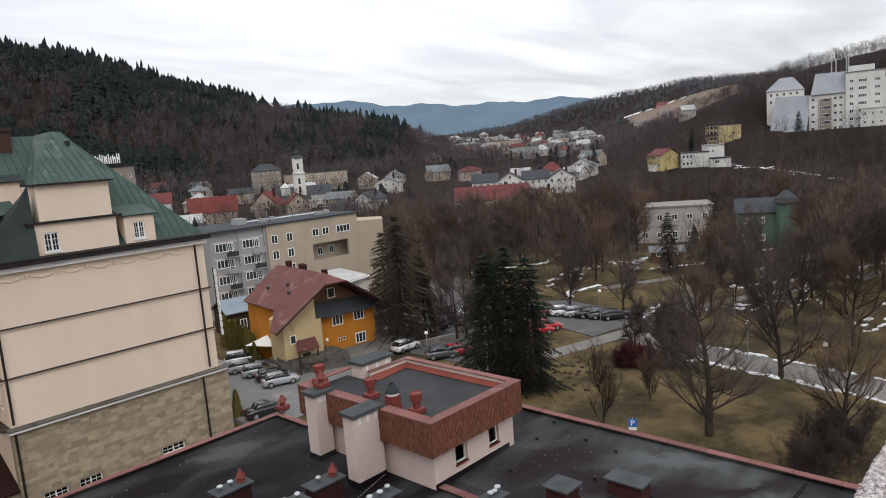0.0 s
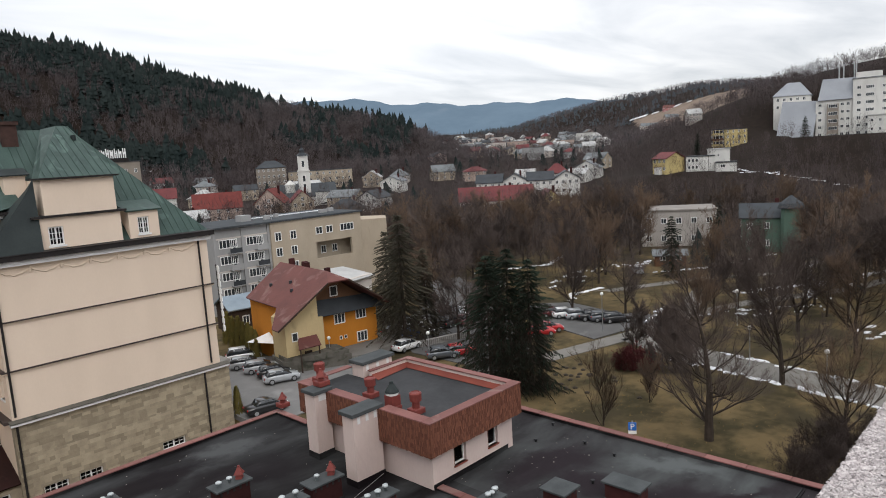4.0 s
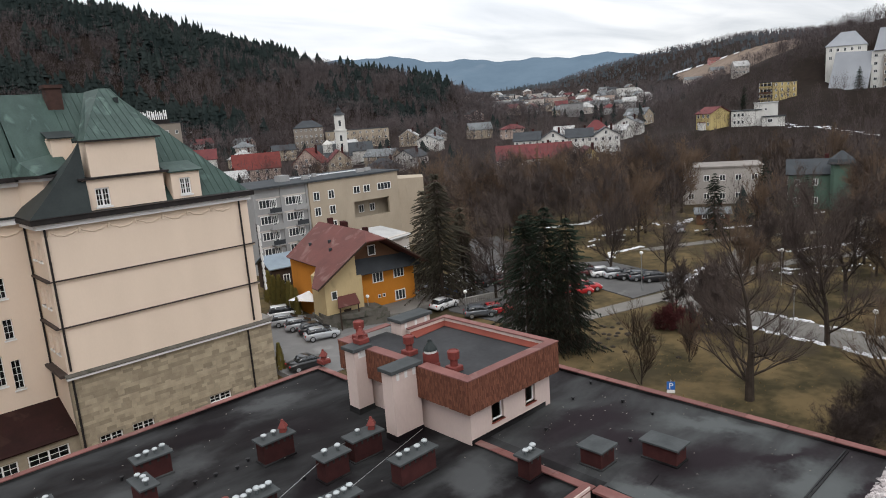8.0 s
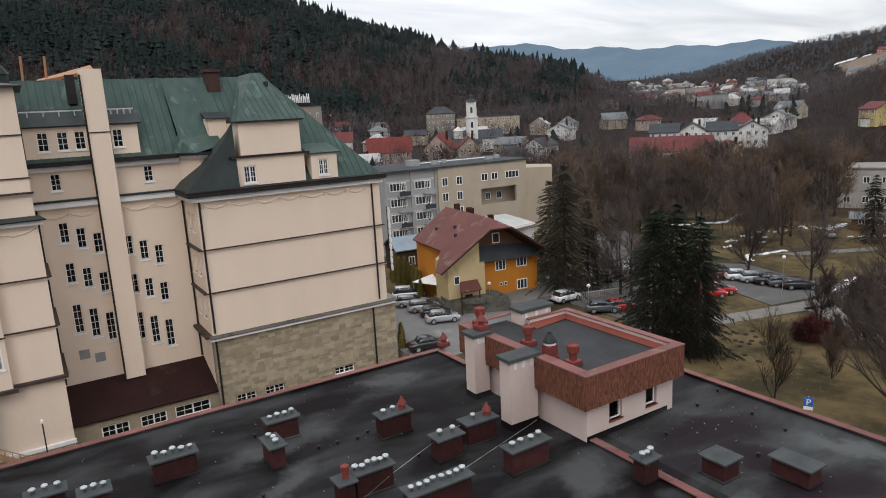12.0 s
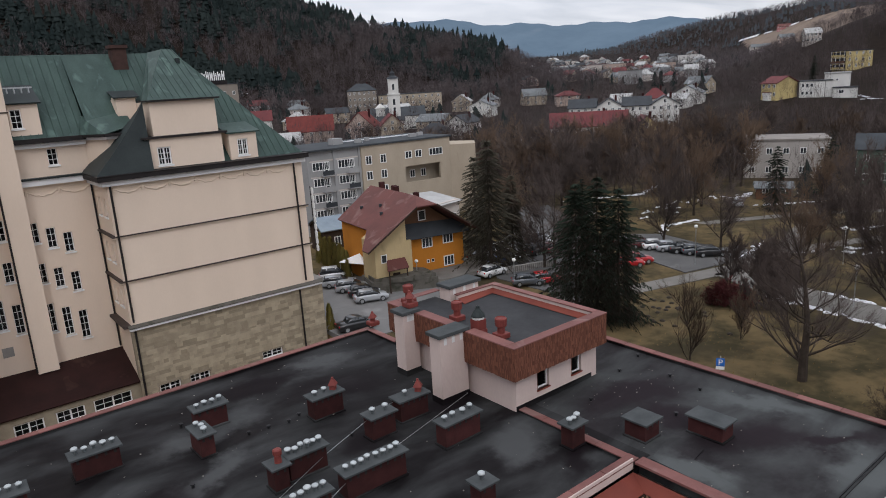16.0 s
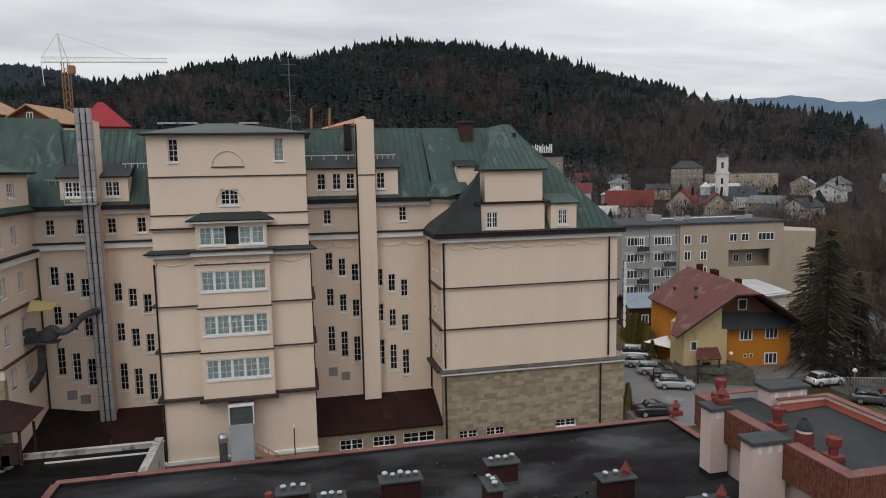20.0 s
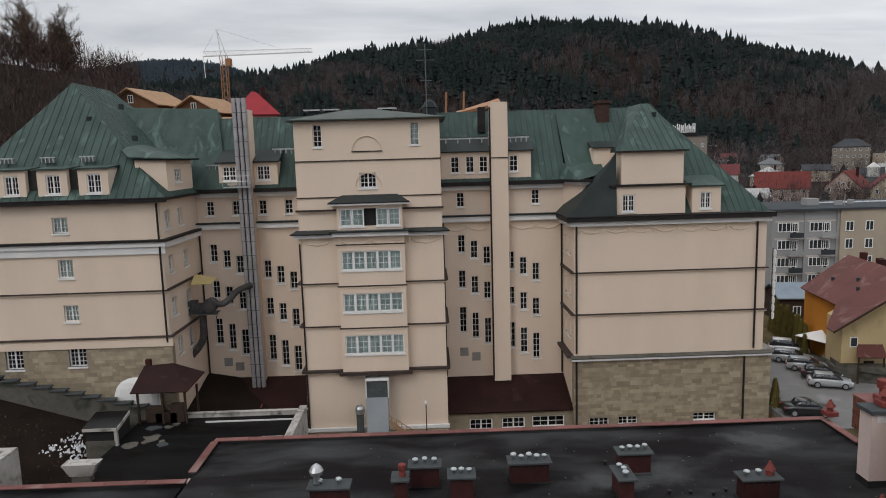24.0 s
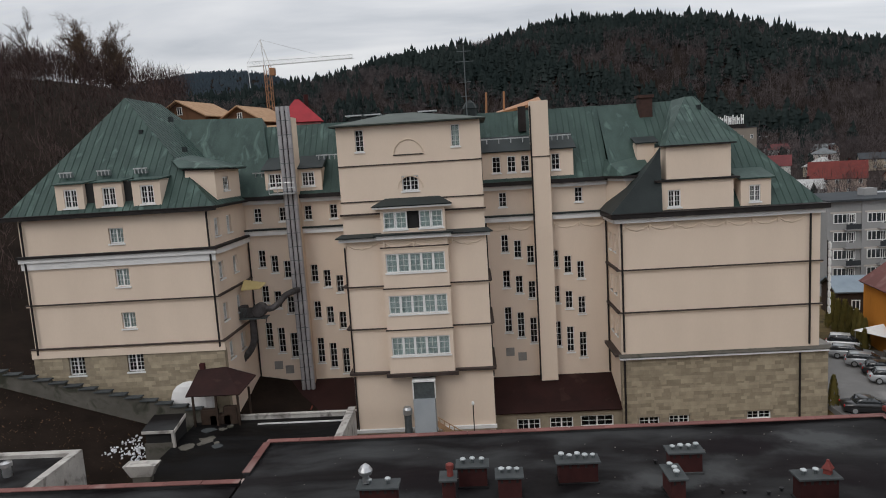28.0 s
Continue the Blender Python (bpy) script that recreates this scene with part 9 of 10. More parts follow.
turned(bm, [(0.0, -0.62), (0.6, -0.6), (0.66, -0.5), (0.66, 0.5), (0.6, 0.6), (0.0, 0.62)], 14, (0, 0, 0))
bmesh.ops.rotate(bm, verts=bm.verts, cent=(0, 0, 0), matrix=Matrix.Rotation(radians(90), 3, "X"))
bmesh.ops.translate(bm, verts=bm.verts, vec=(-21.05, 62.3, 11.88))
wp(fs, "fan_housing", bm, DUCT)
wp(fs, "motor", boxes((-22.35, -21.6, 61.85, 62.6, 11.2, 12.1), bevel=0.08), DUCT)
wp(fs, "inlet_box", boxes((-23.0, -22.3, 61.8, 62.8, 11.2, 12.35), bevel=0.05), DUCT)
wp(fs, "outlet_duct", duct([(-21.0, 62.3, 12.0), (-20.0, 62.3, 11.95), (-19.3, 62.6, 12.35), (-18.75, 63.0, 12.95), (-18.2, 63.5, 13.2), (-17.75, 64.3, 13.25)], 0.3), DUCT, "bent duct running to the flue")
wp(fs, "drop_duct", duct([(-21.8, 62.3, 11.6), (-21.85, 62.3, 10.6), (-21.9, 62.3, 9.2), (-22.1, 62.3, 8.4), (-22.6, 62.3, 7.65), (-23.2, 62.3, 7.0), (-23.35, 62.3, 6.2)], 0.33), DUCT, "thick ribbed duct bending down to the wall")
for x in (-22.9, -21.7, -20.6):
    wp(fs, "bracket", rod((x, 62.9, 11.1), (x - 0.25, 63.0, 10.4), 0.05, 6), STEM)
for i in range(9):
    wp(fs, "guard_bar", rod((-23.1 + i * 0.12, 61.62, 11.2), (-23.1 + i * 0.12, 61.62, 12.2), 0.018, 5), STEM)
wp(fs, "guard_rail", rod((-23.1, 61.62, 12.2), (-22.1, 61.62, 12.2), 0.025, 5), STEM)
aw_ = thing("awning", "yellow sheet awning over the fan housing", "awning", (-21.4, 62, 14))
wp(aw_, "sheet", shell([[(-22.5, 61.6, 14.0), (-20.6, 61.6, 14.05), (-20.5, 63.1, 14.35), (-22.6, 63.1, 14.75)]], 0.06), W_YELLOW)

# ---- trim of the facades ----
# plaster garlands under the cornices
GAR = mat("pale_plaster_garland", (0.70, 0.585, 0.465), (0.60, 0.49, 0.39), rough=0.9, scale=2, fine=12, bump=0.2)


def garland(x0, x1, y, z, seg=2.2, drop=0.45):
    bm = bmesh.new()
    n = max(1, round((x1 - x0) / seg))
    w = (x1 - x0) / n
    for i in range(n):
        pts = [(x0 + w * (i + k / 8), y - 0.03, z - drop * math.sin(math.pi * k / 8) + 0.05 * math.sin(9 * k + i)) for k in range(9)]
        for p, q in zip(pts, pts[1:]):
            tube(bm, p, q, 0.06, n=5)
        tube(bm, (pts[0][0], y - 0.03, z + 0.1), (pts[0][0], y - 0.03, z - 0.35), 0.12, n=5)
    return bm


for x0, x1, y, z in ((13.4, 29.4, 61, 18.1), (1.2, 5.6, 66, 18.2), (7.7, 12.7, 66, 18.2), (-11.8, -8.9, 59.7, 17.95), (-2.2, 0.7, 59.7, 17.95), (-8.2, -2.9, 58.95, 18.0)):
    tagged(wp(san, "garland_frieze", garland(x0, x1, y, z), GAR), kind="stuff")
    wp(san, "frieze_field", boxes((x0, x1, y - 0.012, y, z - 0.15, z + 0.42)), CREAM2)
# blind arch and window arch on the tower
for cx, cz, R0 in ((-5.6, 25.75, 1.3), (-5.6, 22.7, 1.12)):
    bm = bmesh.new()
    pts = [(cx - R0 * math.cos(math.pi * k / 14), 59.97, cz + R0 * math.sin(math.pi * k / 14)) for k in range(15)]
    for p, q in zip(pts, pts[1:]):
        tube(bm, p, q, 0.06, n=5)
    wp(san, "arch_moulding", bm, CREAM2)
wp(san, "arch_sill", boxes((-6.95, -4.25, 59.9, 60.0, 25.68, 25.76)), DARKTRIM)
for x, y, z0, z1 in ((12.75, 65.9, 3.0, 18.6), (1.05, 65.9, 3.0, 18.6), (-12.15, 65.9, 3.6, 18.6), (5.72, 64.93, 2.8, 29.6), (-22.8, 65.9, 3.6, 18.2), (-11.9, 59.6, 0.5, 17.7)):
    wp(san, "downpipe", rod((x, y, z0), (x, y, z1), 0.08, 6), DARKTRIM)
# standing seams on the green roofs
def seams(name, a, b, c, d, n, material):
    """Ribs from the eave line a-b up to the ridge line d-c."""
    bm = bmesh.new()
    a, b, c, d = (Vector(p) for p in (a, b, c, d))
    nn = (b - a).cross(d - a).normalized()
    if nn.z < 0:
        nn = -nn
    L = (b - a).length
    e = (b - a) / L
    up = nn.cross(e)
    if up.z < 0:
        up = -up
    sd, sc, H = (d - a).dot(e), (c - a).dot(e), (d - a).dot(up)
    rr = random.Random(n)
    for i in range(1, n):
        s = L * (i + rr.uniform(-0.06, 0.06)) / n
        hh = H * s / sd if s < sd else H * (L - s) / (L - sc) if s > sc else H
        if hh > 0.5:
            p = a + e * s + nn * 0.02
            tube(bm, p, p + up * hh, 0.03, n=4)
    return wp(san, name, bm, material)


GSEAM = mat("dark_green_seam", (0.030, 0.052, 0.045), (0.045, 0.075, 0.062), rough=0.55, scale=1, bump=0.0)
tagged(seams("roof_seams", (-24, 65.5, 22.3), (13.2, 65.5, 22.3), (13.2, 71.5, 29.6), (-24, 71.5, 29.6), 60, GSEAM), kind="stuff")
tagged(seams("roof_seams", (-41.3, 57.0, 22.35), (-22.5, 57.0, 22.35), (-33.8, 66.3, 33.0), (-33.8, 66.3, 33.0), 28, GSEAM), kind="stuff")
tagged(seams("roof_seams", (-22.5, 57.0, 22.35), (-22.5, 80.5, 22.35), (-33.8, 74, 33.0), (-33.8, 66.3, 33.0), 34, GSEAM), kind="stuff")
tagged(seams("roof_seams", (17.0, 61.45, 19.25), (31.3, 61.45, 19.25), (23.4, 71.5, 29.6), (17.0, 71.5, 29.6), 22, GSEAM), kind="stuff")
tagged(seams("roof_seams", (17.3, 61.4, 25.1), (23.6, 61.4, 25.1), (22.1, 68.5, 29.75), (21.3, 68.5, 29.75), 11, GSEAM), kind="stuff")
# snow guards
for x0, x1, y, z in ((-37.2, -35.9, 59.3, 25.7), (-33.7, -32.4, 59.3, 25.7), (-30.3, -29.0, 59.3, 25.7), (1.0, 5.7, 66.9, 26.5), (7.7, 9.8, 66.9, 26.5), (-22.0, -19.5, 66.9, 24.6), (-19.0, -17.0, 66.9, 24.6), (-15.5, -13.4, 67.2, 26.0)):
    g = boxes((x0, x1, y - 0.03, y + 0.03, z + 0.18, z + 0.3))
    for k in range(4):
        xx = x0 + (x1 - x0) * (k + 0.5) / 4
        box(g, xx - 0.04, xx + 0.04, y - 0.03, y + 0.4, z - 0.2, z + 0.2)
    wp(san, "snow_guard", g, ZINC)
# roof hatches and small vents on the sheet roofs
for x, y, z in ((-26.2, 61.2, 27.5), (-28.4, 64.0, 30.5), (22.0, 66.5, 28.6), (-31.0, 63.2, 29.4)):
    wp(san, "roof_hatch", boxes((x - 0.16, x + 0.16, y - 0.25, y + 0.2, z - 0.3, z + 0.18)), DARKROOF)
# roof clutter over the ridge
for x in (-11.0, -9.4, -4.0):
    b = thing("roof_vent_hood", "flat dark vent hood behind the tower roof", "roof vent", (x, 66, 29))
    wp(b, "shaft", boxes((x - 0.5, x + 0.5, 65.5, 66.3, 28.6, 29.7)), DARKROOF)
    wp(b, "hood", boxes((x - 0.9, x + 0.9, 65.2, 66.6, 29.7, 29.82)), ZINC)
am = thing("antenna_mast", "slim antenna mast with cross bars on the roof", "antenna", (-0.2, 69, 27))
wp(am, "pole", rod((-0.2, 69, 27), (-0.2, 69, 36.2), 0.06, 6), STEM)
for z, w in ((35.6, 0.7), (34.6, 0.9), (32.6, 0.6), (31.2, 0.5)):
    wp(am, "cross_bar", boxes((-0.2 - w, -0.2 + w, 68.96, 69.04, z, z + 0.06)), STEM)
sc_ = thing("skylight_turret", "small domed skylight turret on the ridge", "skylight", (0.1, 70, 29))
bm = bmesh.new(); turned(bm, [(0.7, 28.8), (0.7, 30.0), (0.8, 30.05), (0.5, 30.6), (0.08, 30.9)], 8, (0.1, 70, 0)); wp(sc_, "dome", bm, DARKROOF)
# yellow gantry showing over the ridge
gy = thing("yellow_gantry", "yellow timber gantry behind the ridge", "gantry", (4, 78, 22))
for x in (1.6, 3.6):
    wp(gy, "post", rod((x, 78, 20), (x + 0.5, 78, 32.3), 0.12, 5), YEL)
wp(gy, "ramp", shell([[(3.2, 77, 29.9), (8.2, 77, 30.9), (8.2, 80, 31.6), (3.2, 80, 30.2)]], 0.3), YEL)
# vertical sign at the wing's corner: unreadable letters as plain white shapes
sg = thing("vertical_sign", "vertical sign of white metal letters at the wing's corner", "sign", (31.3, 60.6, 9))
for i in range(9):
    z = 9.35 + i * 0.73
    wp(sg, "letter_bar", boxes((31.25, 31.33, 60.1, 60.55, z, z + 0.5), (31.24, 31.34, 60.25, 60.4, z - 0.1, z + 0.6)), WHITEF)
wp(sg, "bracket", boxes((31.2, 31.24, 60.5, 60.6, 9.2, 15.9)), DARKTRIM)
# letters on a far roof, unreadable, as plain bars
rs_ = thing("roof_sign", "large white letters on a frame over a distant roof", "sign", (97, 258, 25))
R_ = random.Random(4)
for i in range(7):
    x, t_ = 92.0 + i * 1.5, 31.3 + R_.uniform(2.9, 3.6)
    wp(rs_, "letter_bar", boxes((x, x + 0.35, 257.8, 258, 31.3, t_), (x + 0.75, x + 1.1, 257.8, 258, 31.3, t_ - R_.uniform(0, 1)), (x + 0.35, x + 0.75, 257.8, 258, 31.9 + R_.uniform(0, 1.2), 32.5 + R_.uniform(0.6, 1.2))), WHITEF)
wp(rs_, "frame", boxes((91.5, 103, 258.02, 258.3, 29.9, 31.25)), DARKTRIM)
building("house", "dull flat-roofed building that carries a roof sign", 98, 258.4, 18, 10, 29.8 - gz(98, 258), 0, W_DULL, R_FELT, 1, "flat", 5, 5, 2)

# ---- stone facing of the bases ----
SB = [mesh_of(boxes((0.006, 0.994, 0, 1, 0.012, 0.988), bevel=0.03), "stone") for _ in range(1)]
SB[0].materials.append(STONE)
ISTONE = mat("sandstone_joined", (0.375, 0.315, 0.225), (0.265, 0.220, 0.160), rough=0.92, scale=1.4, fine=14, bump=0.5)
nt_ = ISTONE.node_tree
p_ = nt_.nodes["Principled BSDF"]
g_ = nt_.nodes.new("ShaderNodeNewGeometry"); h_ = nt_.nodes.new("ShaderNodeHueSaturation"); m_ = nt_.nodes.new("ShaderNodeMapRange")
m_.inputs["To Min"].default_value, m_.inputs["To Max"].default_value = 0.78, 1.22
nt_.links.new(g_.outputs["Random Per Island"], m_.inputs["Value"]); nt_.links.new(m_.outputs[0], h_.inputs["Value"])
nt_.links.new(p_.inputs["Base Color"].links[0].from_socket, h_.inputs["Color"]); nt_.links.new(h_.outputs[0], p_.inputs["Base Color"])


def stone_facing(x0, x1, y, z0, z1, holes, seed, most):
    """Coursed rubble: the stones nearest the wall's middle are parts, the rest one mesh."""
    r = random.Random(seed)
    todo = []
    z = z0
    while z < z1 - 0.1:
        h = min(r.uniform(0.15, 0.44), z1 - z)
        x = x0 - r.uniform(0, 0.5)
        while x < x1:
            w = r.uniform(0.35, 1.15)
            a, b = max(x, x0), min(x + w, x1)
            if b - a > 0.12 and not any(a < hx1 and b > hx0 and z < hz1 and z + h > hz0 for hx0, hx1, hz0, hz1 in holes):
                todo.append((a, b, z, h, r.uniform(0.008, 0.035)))
            x += w
        z += h
    mid = (x0 + x1) / 2
    todo.sort(key=lambda s: abs((s[0] + s[1]) / 2 - mid))
    for a, b, z, h, d in todo[:most]:
        piece("stone", SB[0], san, (a - SO.x, y - d - SO.y, z - SO.z), (0, 0, 0), (b - a, d + 0.05, h))
    bm = bmesh.new()
    for a, b, z, h, d in todo[most:]:
        box(bm, a + 0.004, b - 0.004, y - d, y + 0.02, z + 0.004, z + h - 0.004)
    if todo[most:]:
        tagged(wp(san, "stone_facing", bm, ISTONE), kind="stuff")


stone_facing(12.9, 31.6, 60.9, -1.6, 5.6, [(x - w / 2, x + w / 2, z, z + h) for x, z, w, h in sb], 21, 290)
stone_facing(-40.3, -22.83, 56.98, 3.0, 9.55, [(-37.15, -35.65, 7.85, 9.55), (-31.75, -30.25, 7.95, 9.57)], 22, 10)
# ---- parked cars and street things ----
CARM = {}


def paint(name, c):
    if name not in CARM:
        m = plain(f"{name}_car_paint", c, 0.28, 0.15)
        m.node_tree.nodes["Principled BSDF"].inputs["Coat Weight"].default_value = 0.6
        CARM[name] = m
    return CARM[name]


TYRE, RIM, CGL = plain("black_tyre", (0.018, 0.018, 0.018), 0.85), plain("steel_rim", (0.45, 0.46, 0.47), 0.35, 0.7), plain("tinted_car_glass", (0.02, 0.024, 0.028), 0.06, spec=0.8)
HEADL, TAILL = plain("clear_headlight", (0.75, 0.77, 0.78), 0.15), plain("red_tail_lamp", (0.35, 0.012, 0.012), 0.2)
bm = bmesh.new(); turned(bm, [(0.24, -0.1), (0.32, -0.1), (0.33, 0.0), (0.32, 0.1), (0.24, 0.1)], 16); bmesh.ops.rotate(bm, verts=bm.verts, cent=(0, 0, 0), matrix=Matrix.Rotation(radians(90), 3, "X")); WH = mesh_of(bm, "wheel"); WH.materials.append(TYRE)
bm = bmesh.new(); turned(bm, [(0.22, -0.105), (0.22, 0.105)], 12); bmesh.ops.rotate(bm, verts=bm.verts, cent=(0, 0, 0), matrix=Matrix.Rotation(radians(90), 3, "X")); RM = mesh_of(bm, "rim"); RM.materials.append(RIM)


def loft(sections):
    """Cross sections (x, half width, z low, z high, inset of the top) along the car."""
    bm = bmesh.new()
    rings = []
    for x, w, z0, z1, top in sections:
        rings.append([bm.verts.new(p) for p in ((x, -w * 0.94, z0), (x, -w, z0 + (z1 - z0) * 0.35), (x, -w * 0.98, z0 + (z1 - z0) * 0.75), (x, -w + top, z1), (x, w - top, z1), (x, w * 0.98, z0 + (z1 - z0) * 0.75), (x, w, z0 + (z1 - z0) * 0.35), (x, w * 0.94, z0))])
    for a, b in zip(rings, rings[1:]):
        for i in range(8):
            bm.faces.new([a[i], a[(i + 1) % 8], b[(i + 1) % 8], b[i]])
    bm.faces.new(list(reversed(rings[0]))); bm.faces.new(rings[-1])
    bmesh.ops.recalc_face_normals(bm, faces=bm.faces)
    for f in bm.faces:
        f.smooth = True
    return bm


def car_model(name, colour, L=4.2, kind="hatch", x=0, y=0, rz=0, label="", z=0.1):
    ob = empty(name, (x, y, z), radians(rz), label, "car", "parked cars")
    h = L / 2
    body = loft([(-h, 0.70, 0.42, 0.72, 0.10), (-h + 0.12, 0.80, 0.26, 0.90, 0.08), (-h * 0.45, 0.86, 0.22, 0.98, 0.06), (0.0, 0.87, 0.22, 0.97, 0.06), (h * 0.45, 0.86, 0.22, 0.94, 0.08), (h - 0.35, 0.82, 0.24, 0.84, 0.12), (h - 0.06, 0.74, 0.30, 0.68, 0.14), (h, 0.62, 0.36, 0.58, 0.1)])
    part("body", body, colour, ob)
    back = -h + (0.12 if kind in ("estate", "van") else 0.35 if kind == "hatch" else 0.95)
    roof = 1.72 if kind == "van" else 1.46
    cab = loft([(back, 0.72, 0.86, 0.98, 0.05), (back + 0.32, 0.76, 0.86, roof - 0.06, 0.18), (back + 0.9, 0.78, 0.86, roof, 0.20), (h * 0.12, 0.78, 0.86, roof - 0.02, 0.20), (h * 0.52, 0.76, 0.86, 0.98, 0.06)])
    part("glasshouse", cab, CGL, ob)
    rf = loft([(back + 0.34, 0.60, roof - 0.08, roof - 0.01, 0.05), (back + 0.9, 0.61, roof - 0.04, roof + 0.03, 0.08), (h * 0.12, 0.60, roof - 0.06, roof + 0.01, 0.06)])
    part("roof", rf, colour, ob)
    for s in (-1, 1):
        for xx in (back + 0.95, h * 0.02):
            part("pillar", boxes((xx - 0.05, xx + 0.05, s * 0.70 - 0.05, s * 0.70 + 0.06, 0.9, roof - 0.06)), colour, ob)
        part("mirror", boxes((h * 0.36, h * 0.36 + 0.12, s * 0.95 - 0.09, s * 0.95 + 0.09, 0.92, 1.06), bevel=0.03), colour, ob)
        part("headlight", boxes((h - 0.20, h - 0.02, s * 0.58 - 0.14, s * 0.58 + 0.14, 0.58, 0.72), bevel=0.04), HEADL, ob)
        part("tail_lamp", boxes((-h + 0.01, -h + 0.12, s * 0.64 - 0.1, s * 0.64 + 0.1, 0.66, 0.88), bevel=0.03), TAILL, ob)
        for xx in (-h * 0.60, h * 0.62):
            w = piece("wheel", WH, ob, (xx, s * 0.80, 0.33))
            piece("rim", RM, w)
    part("bumper", boxes((h - 0.1, h + 0.02, -0.62, 0.62, 0.3, 0.44), bevel=0.03), CGL, ob)
    part("number_plate", boxes((h + 0.02, h + 0.035, -0.26, 0.26, 0.34, 0.44)), WHITEF, ob)
    return ob


SIL, WHT, RED_, BLU, BLK, GRY, DRD = paint("silver", (0.42, 0.44, 0.46)), paint("white", (0.78, 0.78, 0.78)), paint("red", (0.42, 0.015, 0.018)), paint("blue", (0.015, 0.09, 0.33)), paint("black", (0.014, 0.014, 0.016)), paint("grey", (0.10, 0.11, 0.125)), paint("dark_red", (0.10, 0.012, 0.016))
ROW = [  # colour, kind, length, x, y, turn, label
    (WHT, "van", 4.5, 43.1, 78.8, -25, "white van parked in the asphalt yard"), (SIL, "estate", 4.5, 41.6, 75.3, -28, "silver estate car parked in the yard"), (SIL, "estate", 4.4, 41.7, 72.2, -25, "pale silver estate car parked in the yard"), (BLK, "hatch", 4.0, 41.6, 69.4, -20, "dark blue-black car parked between silver ones"), (SIL, "hatch", 4.2, 41.0, 66.8, -20, "silver-grey hatchback parked in the yard"), (BLK, "saloon", 4.4, 34.6, 59.8, -10, "black saloon close to the stone wall"),
    (WHT, "hatch", 4.1, 57.9, 63.4, 0, "white car on the road beside the spruces"), (GRY, "hatch", 4.1, 57.9, 56.9, -35, "dark grey car on the road"), (RED_, "hatch", 4.1, 59.8, 55.8, -30, "red hatchback on the road"), (BLU, "hatch", 4.1, 62.0, 66.7, 20, "bright blue car under the trees"), (GRY, "estate", 4.2, 62.2, 71.0, 20, "dark grey car under the trees"), (WHT, "estate", 4.3, 67.4, 71.7, 15, "snow-covered pale car under the trees"), (BLK, "van", 4.4, 70.0, 66.8, 10, "black off-road car by the balustrade"), (DRD, "hatch", 4.0, 72.2, 65.8, 10, "dark red car by the balustrade"), (BLK, "hatch", 4.1, 58.6, 73.5, 15, "black car beside the spruces"), (GRY, "hatch", 4.1, 75.5, 72.0, 10, "grey car at the road's end"),
    (RED_, "hatch", 4.0, 72.3, 52.4, -38, "bright red hatchback on the parking bay"), (RED_, "saloon", 4.2, 74.4, 52.6, -38, "bright red car on the parking bay"),
    (GRY, "hatch", 4.1, 81.2, 59.0, -40, "grey car in the parking row"), (DRD, "estate", 4.2, 81.9, 57.0, -40, "dark red car in the parking row"), (WHT, "hatch", 4.1, 82.4, 55.0, -40, "white hatchback in the parking row"), (SIL, "hatch", 4.1, 82.7, 53.0, -40, "pale silver hatchback in the parking row"), (BLK, "saloon", 4.3, 83.1, 51.0, -40, "black saloon in the parking row"), (GRY, "estate", 4.3, 83.4, 49.2, -40, "dark grey car in the parking row"), (BLK, "estate", 4.3, 83.6, 47.3, -40, "black car at the end of the parking row"),
    (WHT, "hatch", 4.1, 96, 78, 30, "white car on the far side of the park road"), (SIL, "hatch", 4.1, 118, 62, 40, "pale car by the park villa")]
for c, k, L, x, y, rz, lab in ROW:
    car_model("car", c, L, k, x, y, rz, lab)

# parking sign: blue plate with a letter
ps = empty("parking_sign", (49.15, 26.6, -0.62), radians(-60), "blue parking sign with a white letter on a pole", "sign")
part("pole", rod((0, 0.04, 0), (0, 0.04, 2.6), 0.035, 8), ZINC, ps)
pl = part("plate", boxes((-0.33, 0.33, 0, 0.03, 1.75, 2.45), bevel=0.01), plain("sign_blue", (0.02, 0.13, 0.48), 0.4), ps)
part("lower_plate", boxes((-0.33, 0.33, 0, 0.03, 1.45, 1.72)), WHITEF, ps)
fc = bpy.data.curves.new("sign_letter", "FONT")
fc.body, fc.size, fc.extrude, fc.align_x = "P", 0.72, 0.004, "CENTER"
tmp = bpy.data.objects.new("sign_letter", fc)
me = bpy.data.meshes.new_from_object(tmp)
bpy.data.objects.remove(tmp)
me.materials.append(WHITEF)
piece("letter", me, pl, (0, -0.008, 1.85), (radians(90), 0, 0))

# party tent, garden wall, balustrade, lamps
tn = empty("party_tent", (46.1, 77.0, 0), 0.4, "small white peaked tent beside the thujas", "tent")
tn.scale = (1.3, 1.3, 1.12)
part("cover", shell([[(-1.6, -1.6, 2.2), (1.6, -1.6, 2.2), (0, 0, 3.0)], [(1.6, -1.6, 2.2), (1.6, 1.6, 2.2), (0, 0, 3.0)], [(1.6, 1.6, 2.2), (-1.6, 1.6, 2.2), (0, 0, 3.0)], [(-1.6, 1.6, 2.2), (-1.6, -1.6, 2.2), (0, 0, 3.0)]], 0.04), WHITEF, tn)
for sx in (-1.5, 1.5):
    for sy in (-1.5, 1.5):
        part("leg", rod((sx, sy, 0), (sx, sy, 2.2), 0.03, 6), ZINC, tn)
gw = empty("garden_wall", (46.5, 72, 0), 0, "low grey garden wall in front of the orange house", "wall")
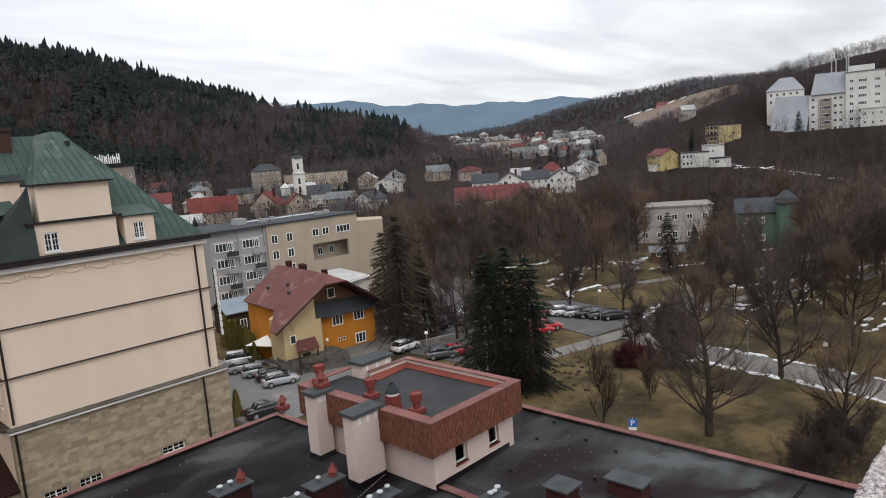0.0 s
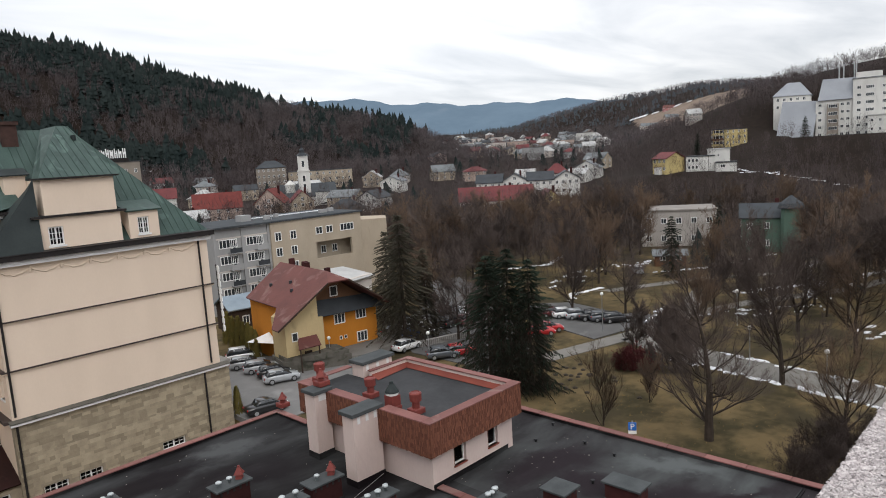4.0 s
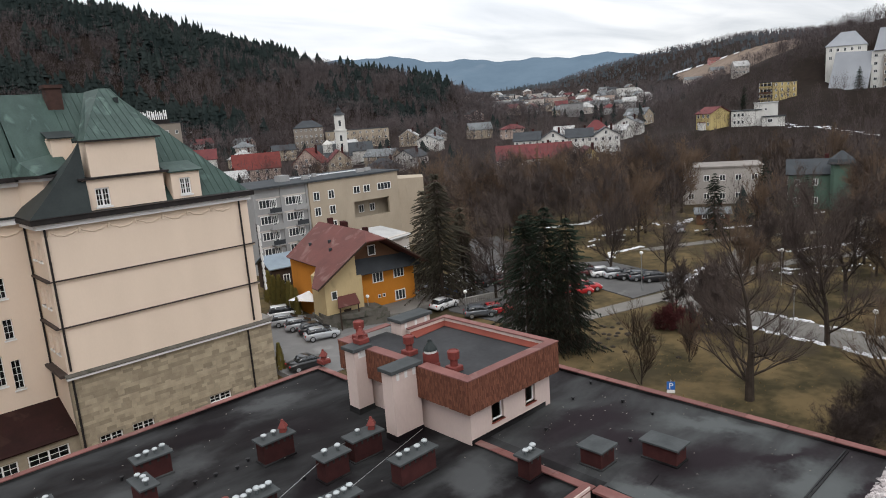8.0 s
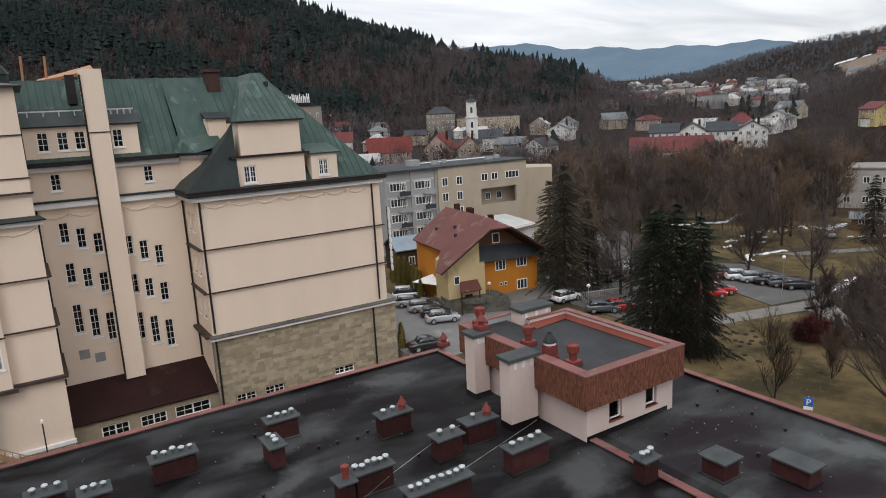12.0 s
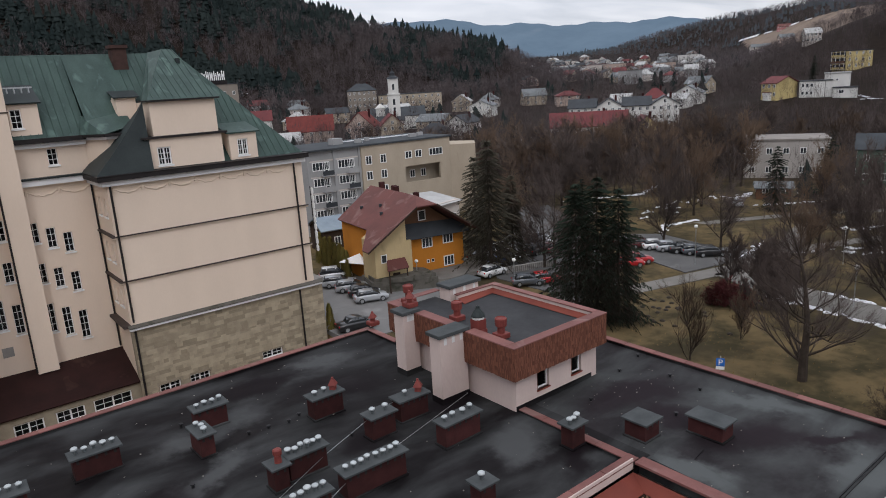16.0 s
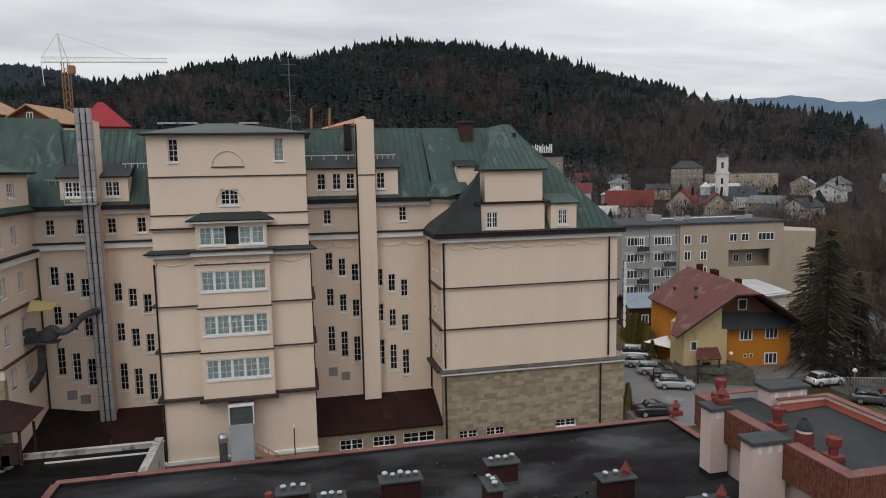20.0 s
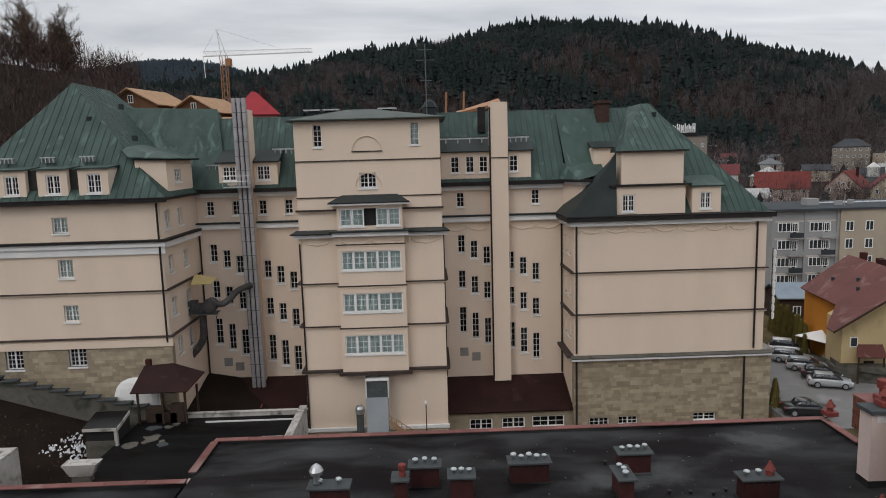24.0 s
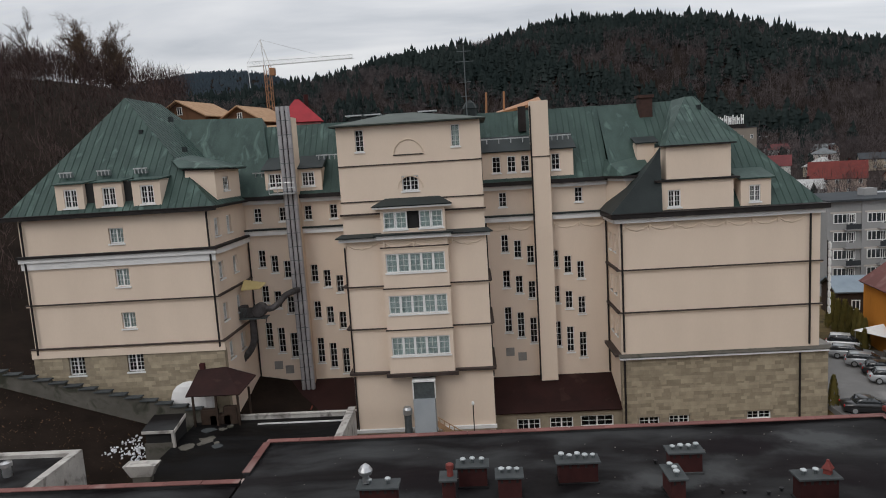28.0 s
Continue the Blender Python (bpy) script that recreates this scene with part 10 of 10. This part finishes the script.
for (x0, y0), (x1, y1) in (((48.2, 79.4), (45.0, 73.4)), ((44.0, 73.2), (42.85, 69.0)), ((42.9, 68.85), (50.0, 64.95))):
    bm = bmesh.new()
    d = Vector((x1 - x0, y1 - y0, 0)); L = d.length
    box(bm, 0, L, -0.12, 0.12, 0, 1.45)
    bmesh.ops.transform(bm, matrix=Matrix.Translation((x0, y0, 0)) @ Matrix.Rotation(math.atan2(d.y, d.x), 4, "Z"), verts=bm.verts)
    wp(gw, "wall_run", bm, MOSSY)
bl = empty("balustrade", (63.4, 61.6, 0), 0, "low concrete balustrade beside the road", "balustrade")
P0, P1 = Vector((59.7, 62.8, 0)), Vector((67.1, 60.5, 0))
for i in range(26):
    p = P0.lerp(P1, i / 25)
    wp(bl, "baluster", boxes((p.x - 0.1, p.x + 0.1, p.y - 0.1, p.y + 0.1, 0, 0.75)), CONCRETE)
wp(bl, "rail", rod((59.7, 62.8, 0.82), (67.1, 60.5, 0.82), 0.13, 6), CONCRETE)
GLOBE = plain("white_globe", (0.80, 0.80, 0.78), 0.3)
for x, y, h in ((49.0, 68.0, 3.0), (57.2, 58.6, 3.0), (78.6, 46.6, 5.0), (74.0, 25.8, 4.2), (90, 33, 4.5), (100, 22, 4.5), (112, 30, 4.5), (69.0, 17.0, 4.2)):
    lp = empty("park_lamp", (x, y, gz(x, y)), 0, "slim park lamp with a white globe", "street lamp", "park lamps")
    part("pole", rod((0, 0, -0.1), (0, 0, h), 0.05, 6), ZINC, lp)
    bm = bmesh.new(); bmesh.ops.create_icosphere(bm, subdivisions=2, radius=0.24, matrix=Matrix.Translation((0, 0, h + 0.2))); part("globe", bm, GLOBE, lp)
    part("collar", rod((0, 0, h - 0.05), (0, 0, h + 0.02), 0.1, 8), DARKTRIM, lp)
# molehills on the lawn
r = random.Random(8)
for i in range(34):
    x, y = 60.5 + r.gauss(0, 2.2), 38.5 + r.gauss(0, 3.2)
    bm = bmesh.new(); turned(bm, [(0.32, -0.05), (0.26, 0.08), (0.12, 0.17), (0.02, 0.19)], 7, (x, y, gz(x, y)))
    obj("molehill", bm, plain("dark_soil", (0.03, 0.022, 0.015), 0.95) if "dark_soil" not in MATS else MATS["dark_soil"], "dark molehill on the dry lawn", "mound", "molehills")
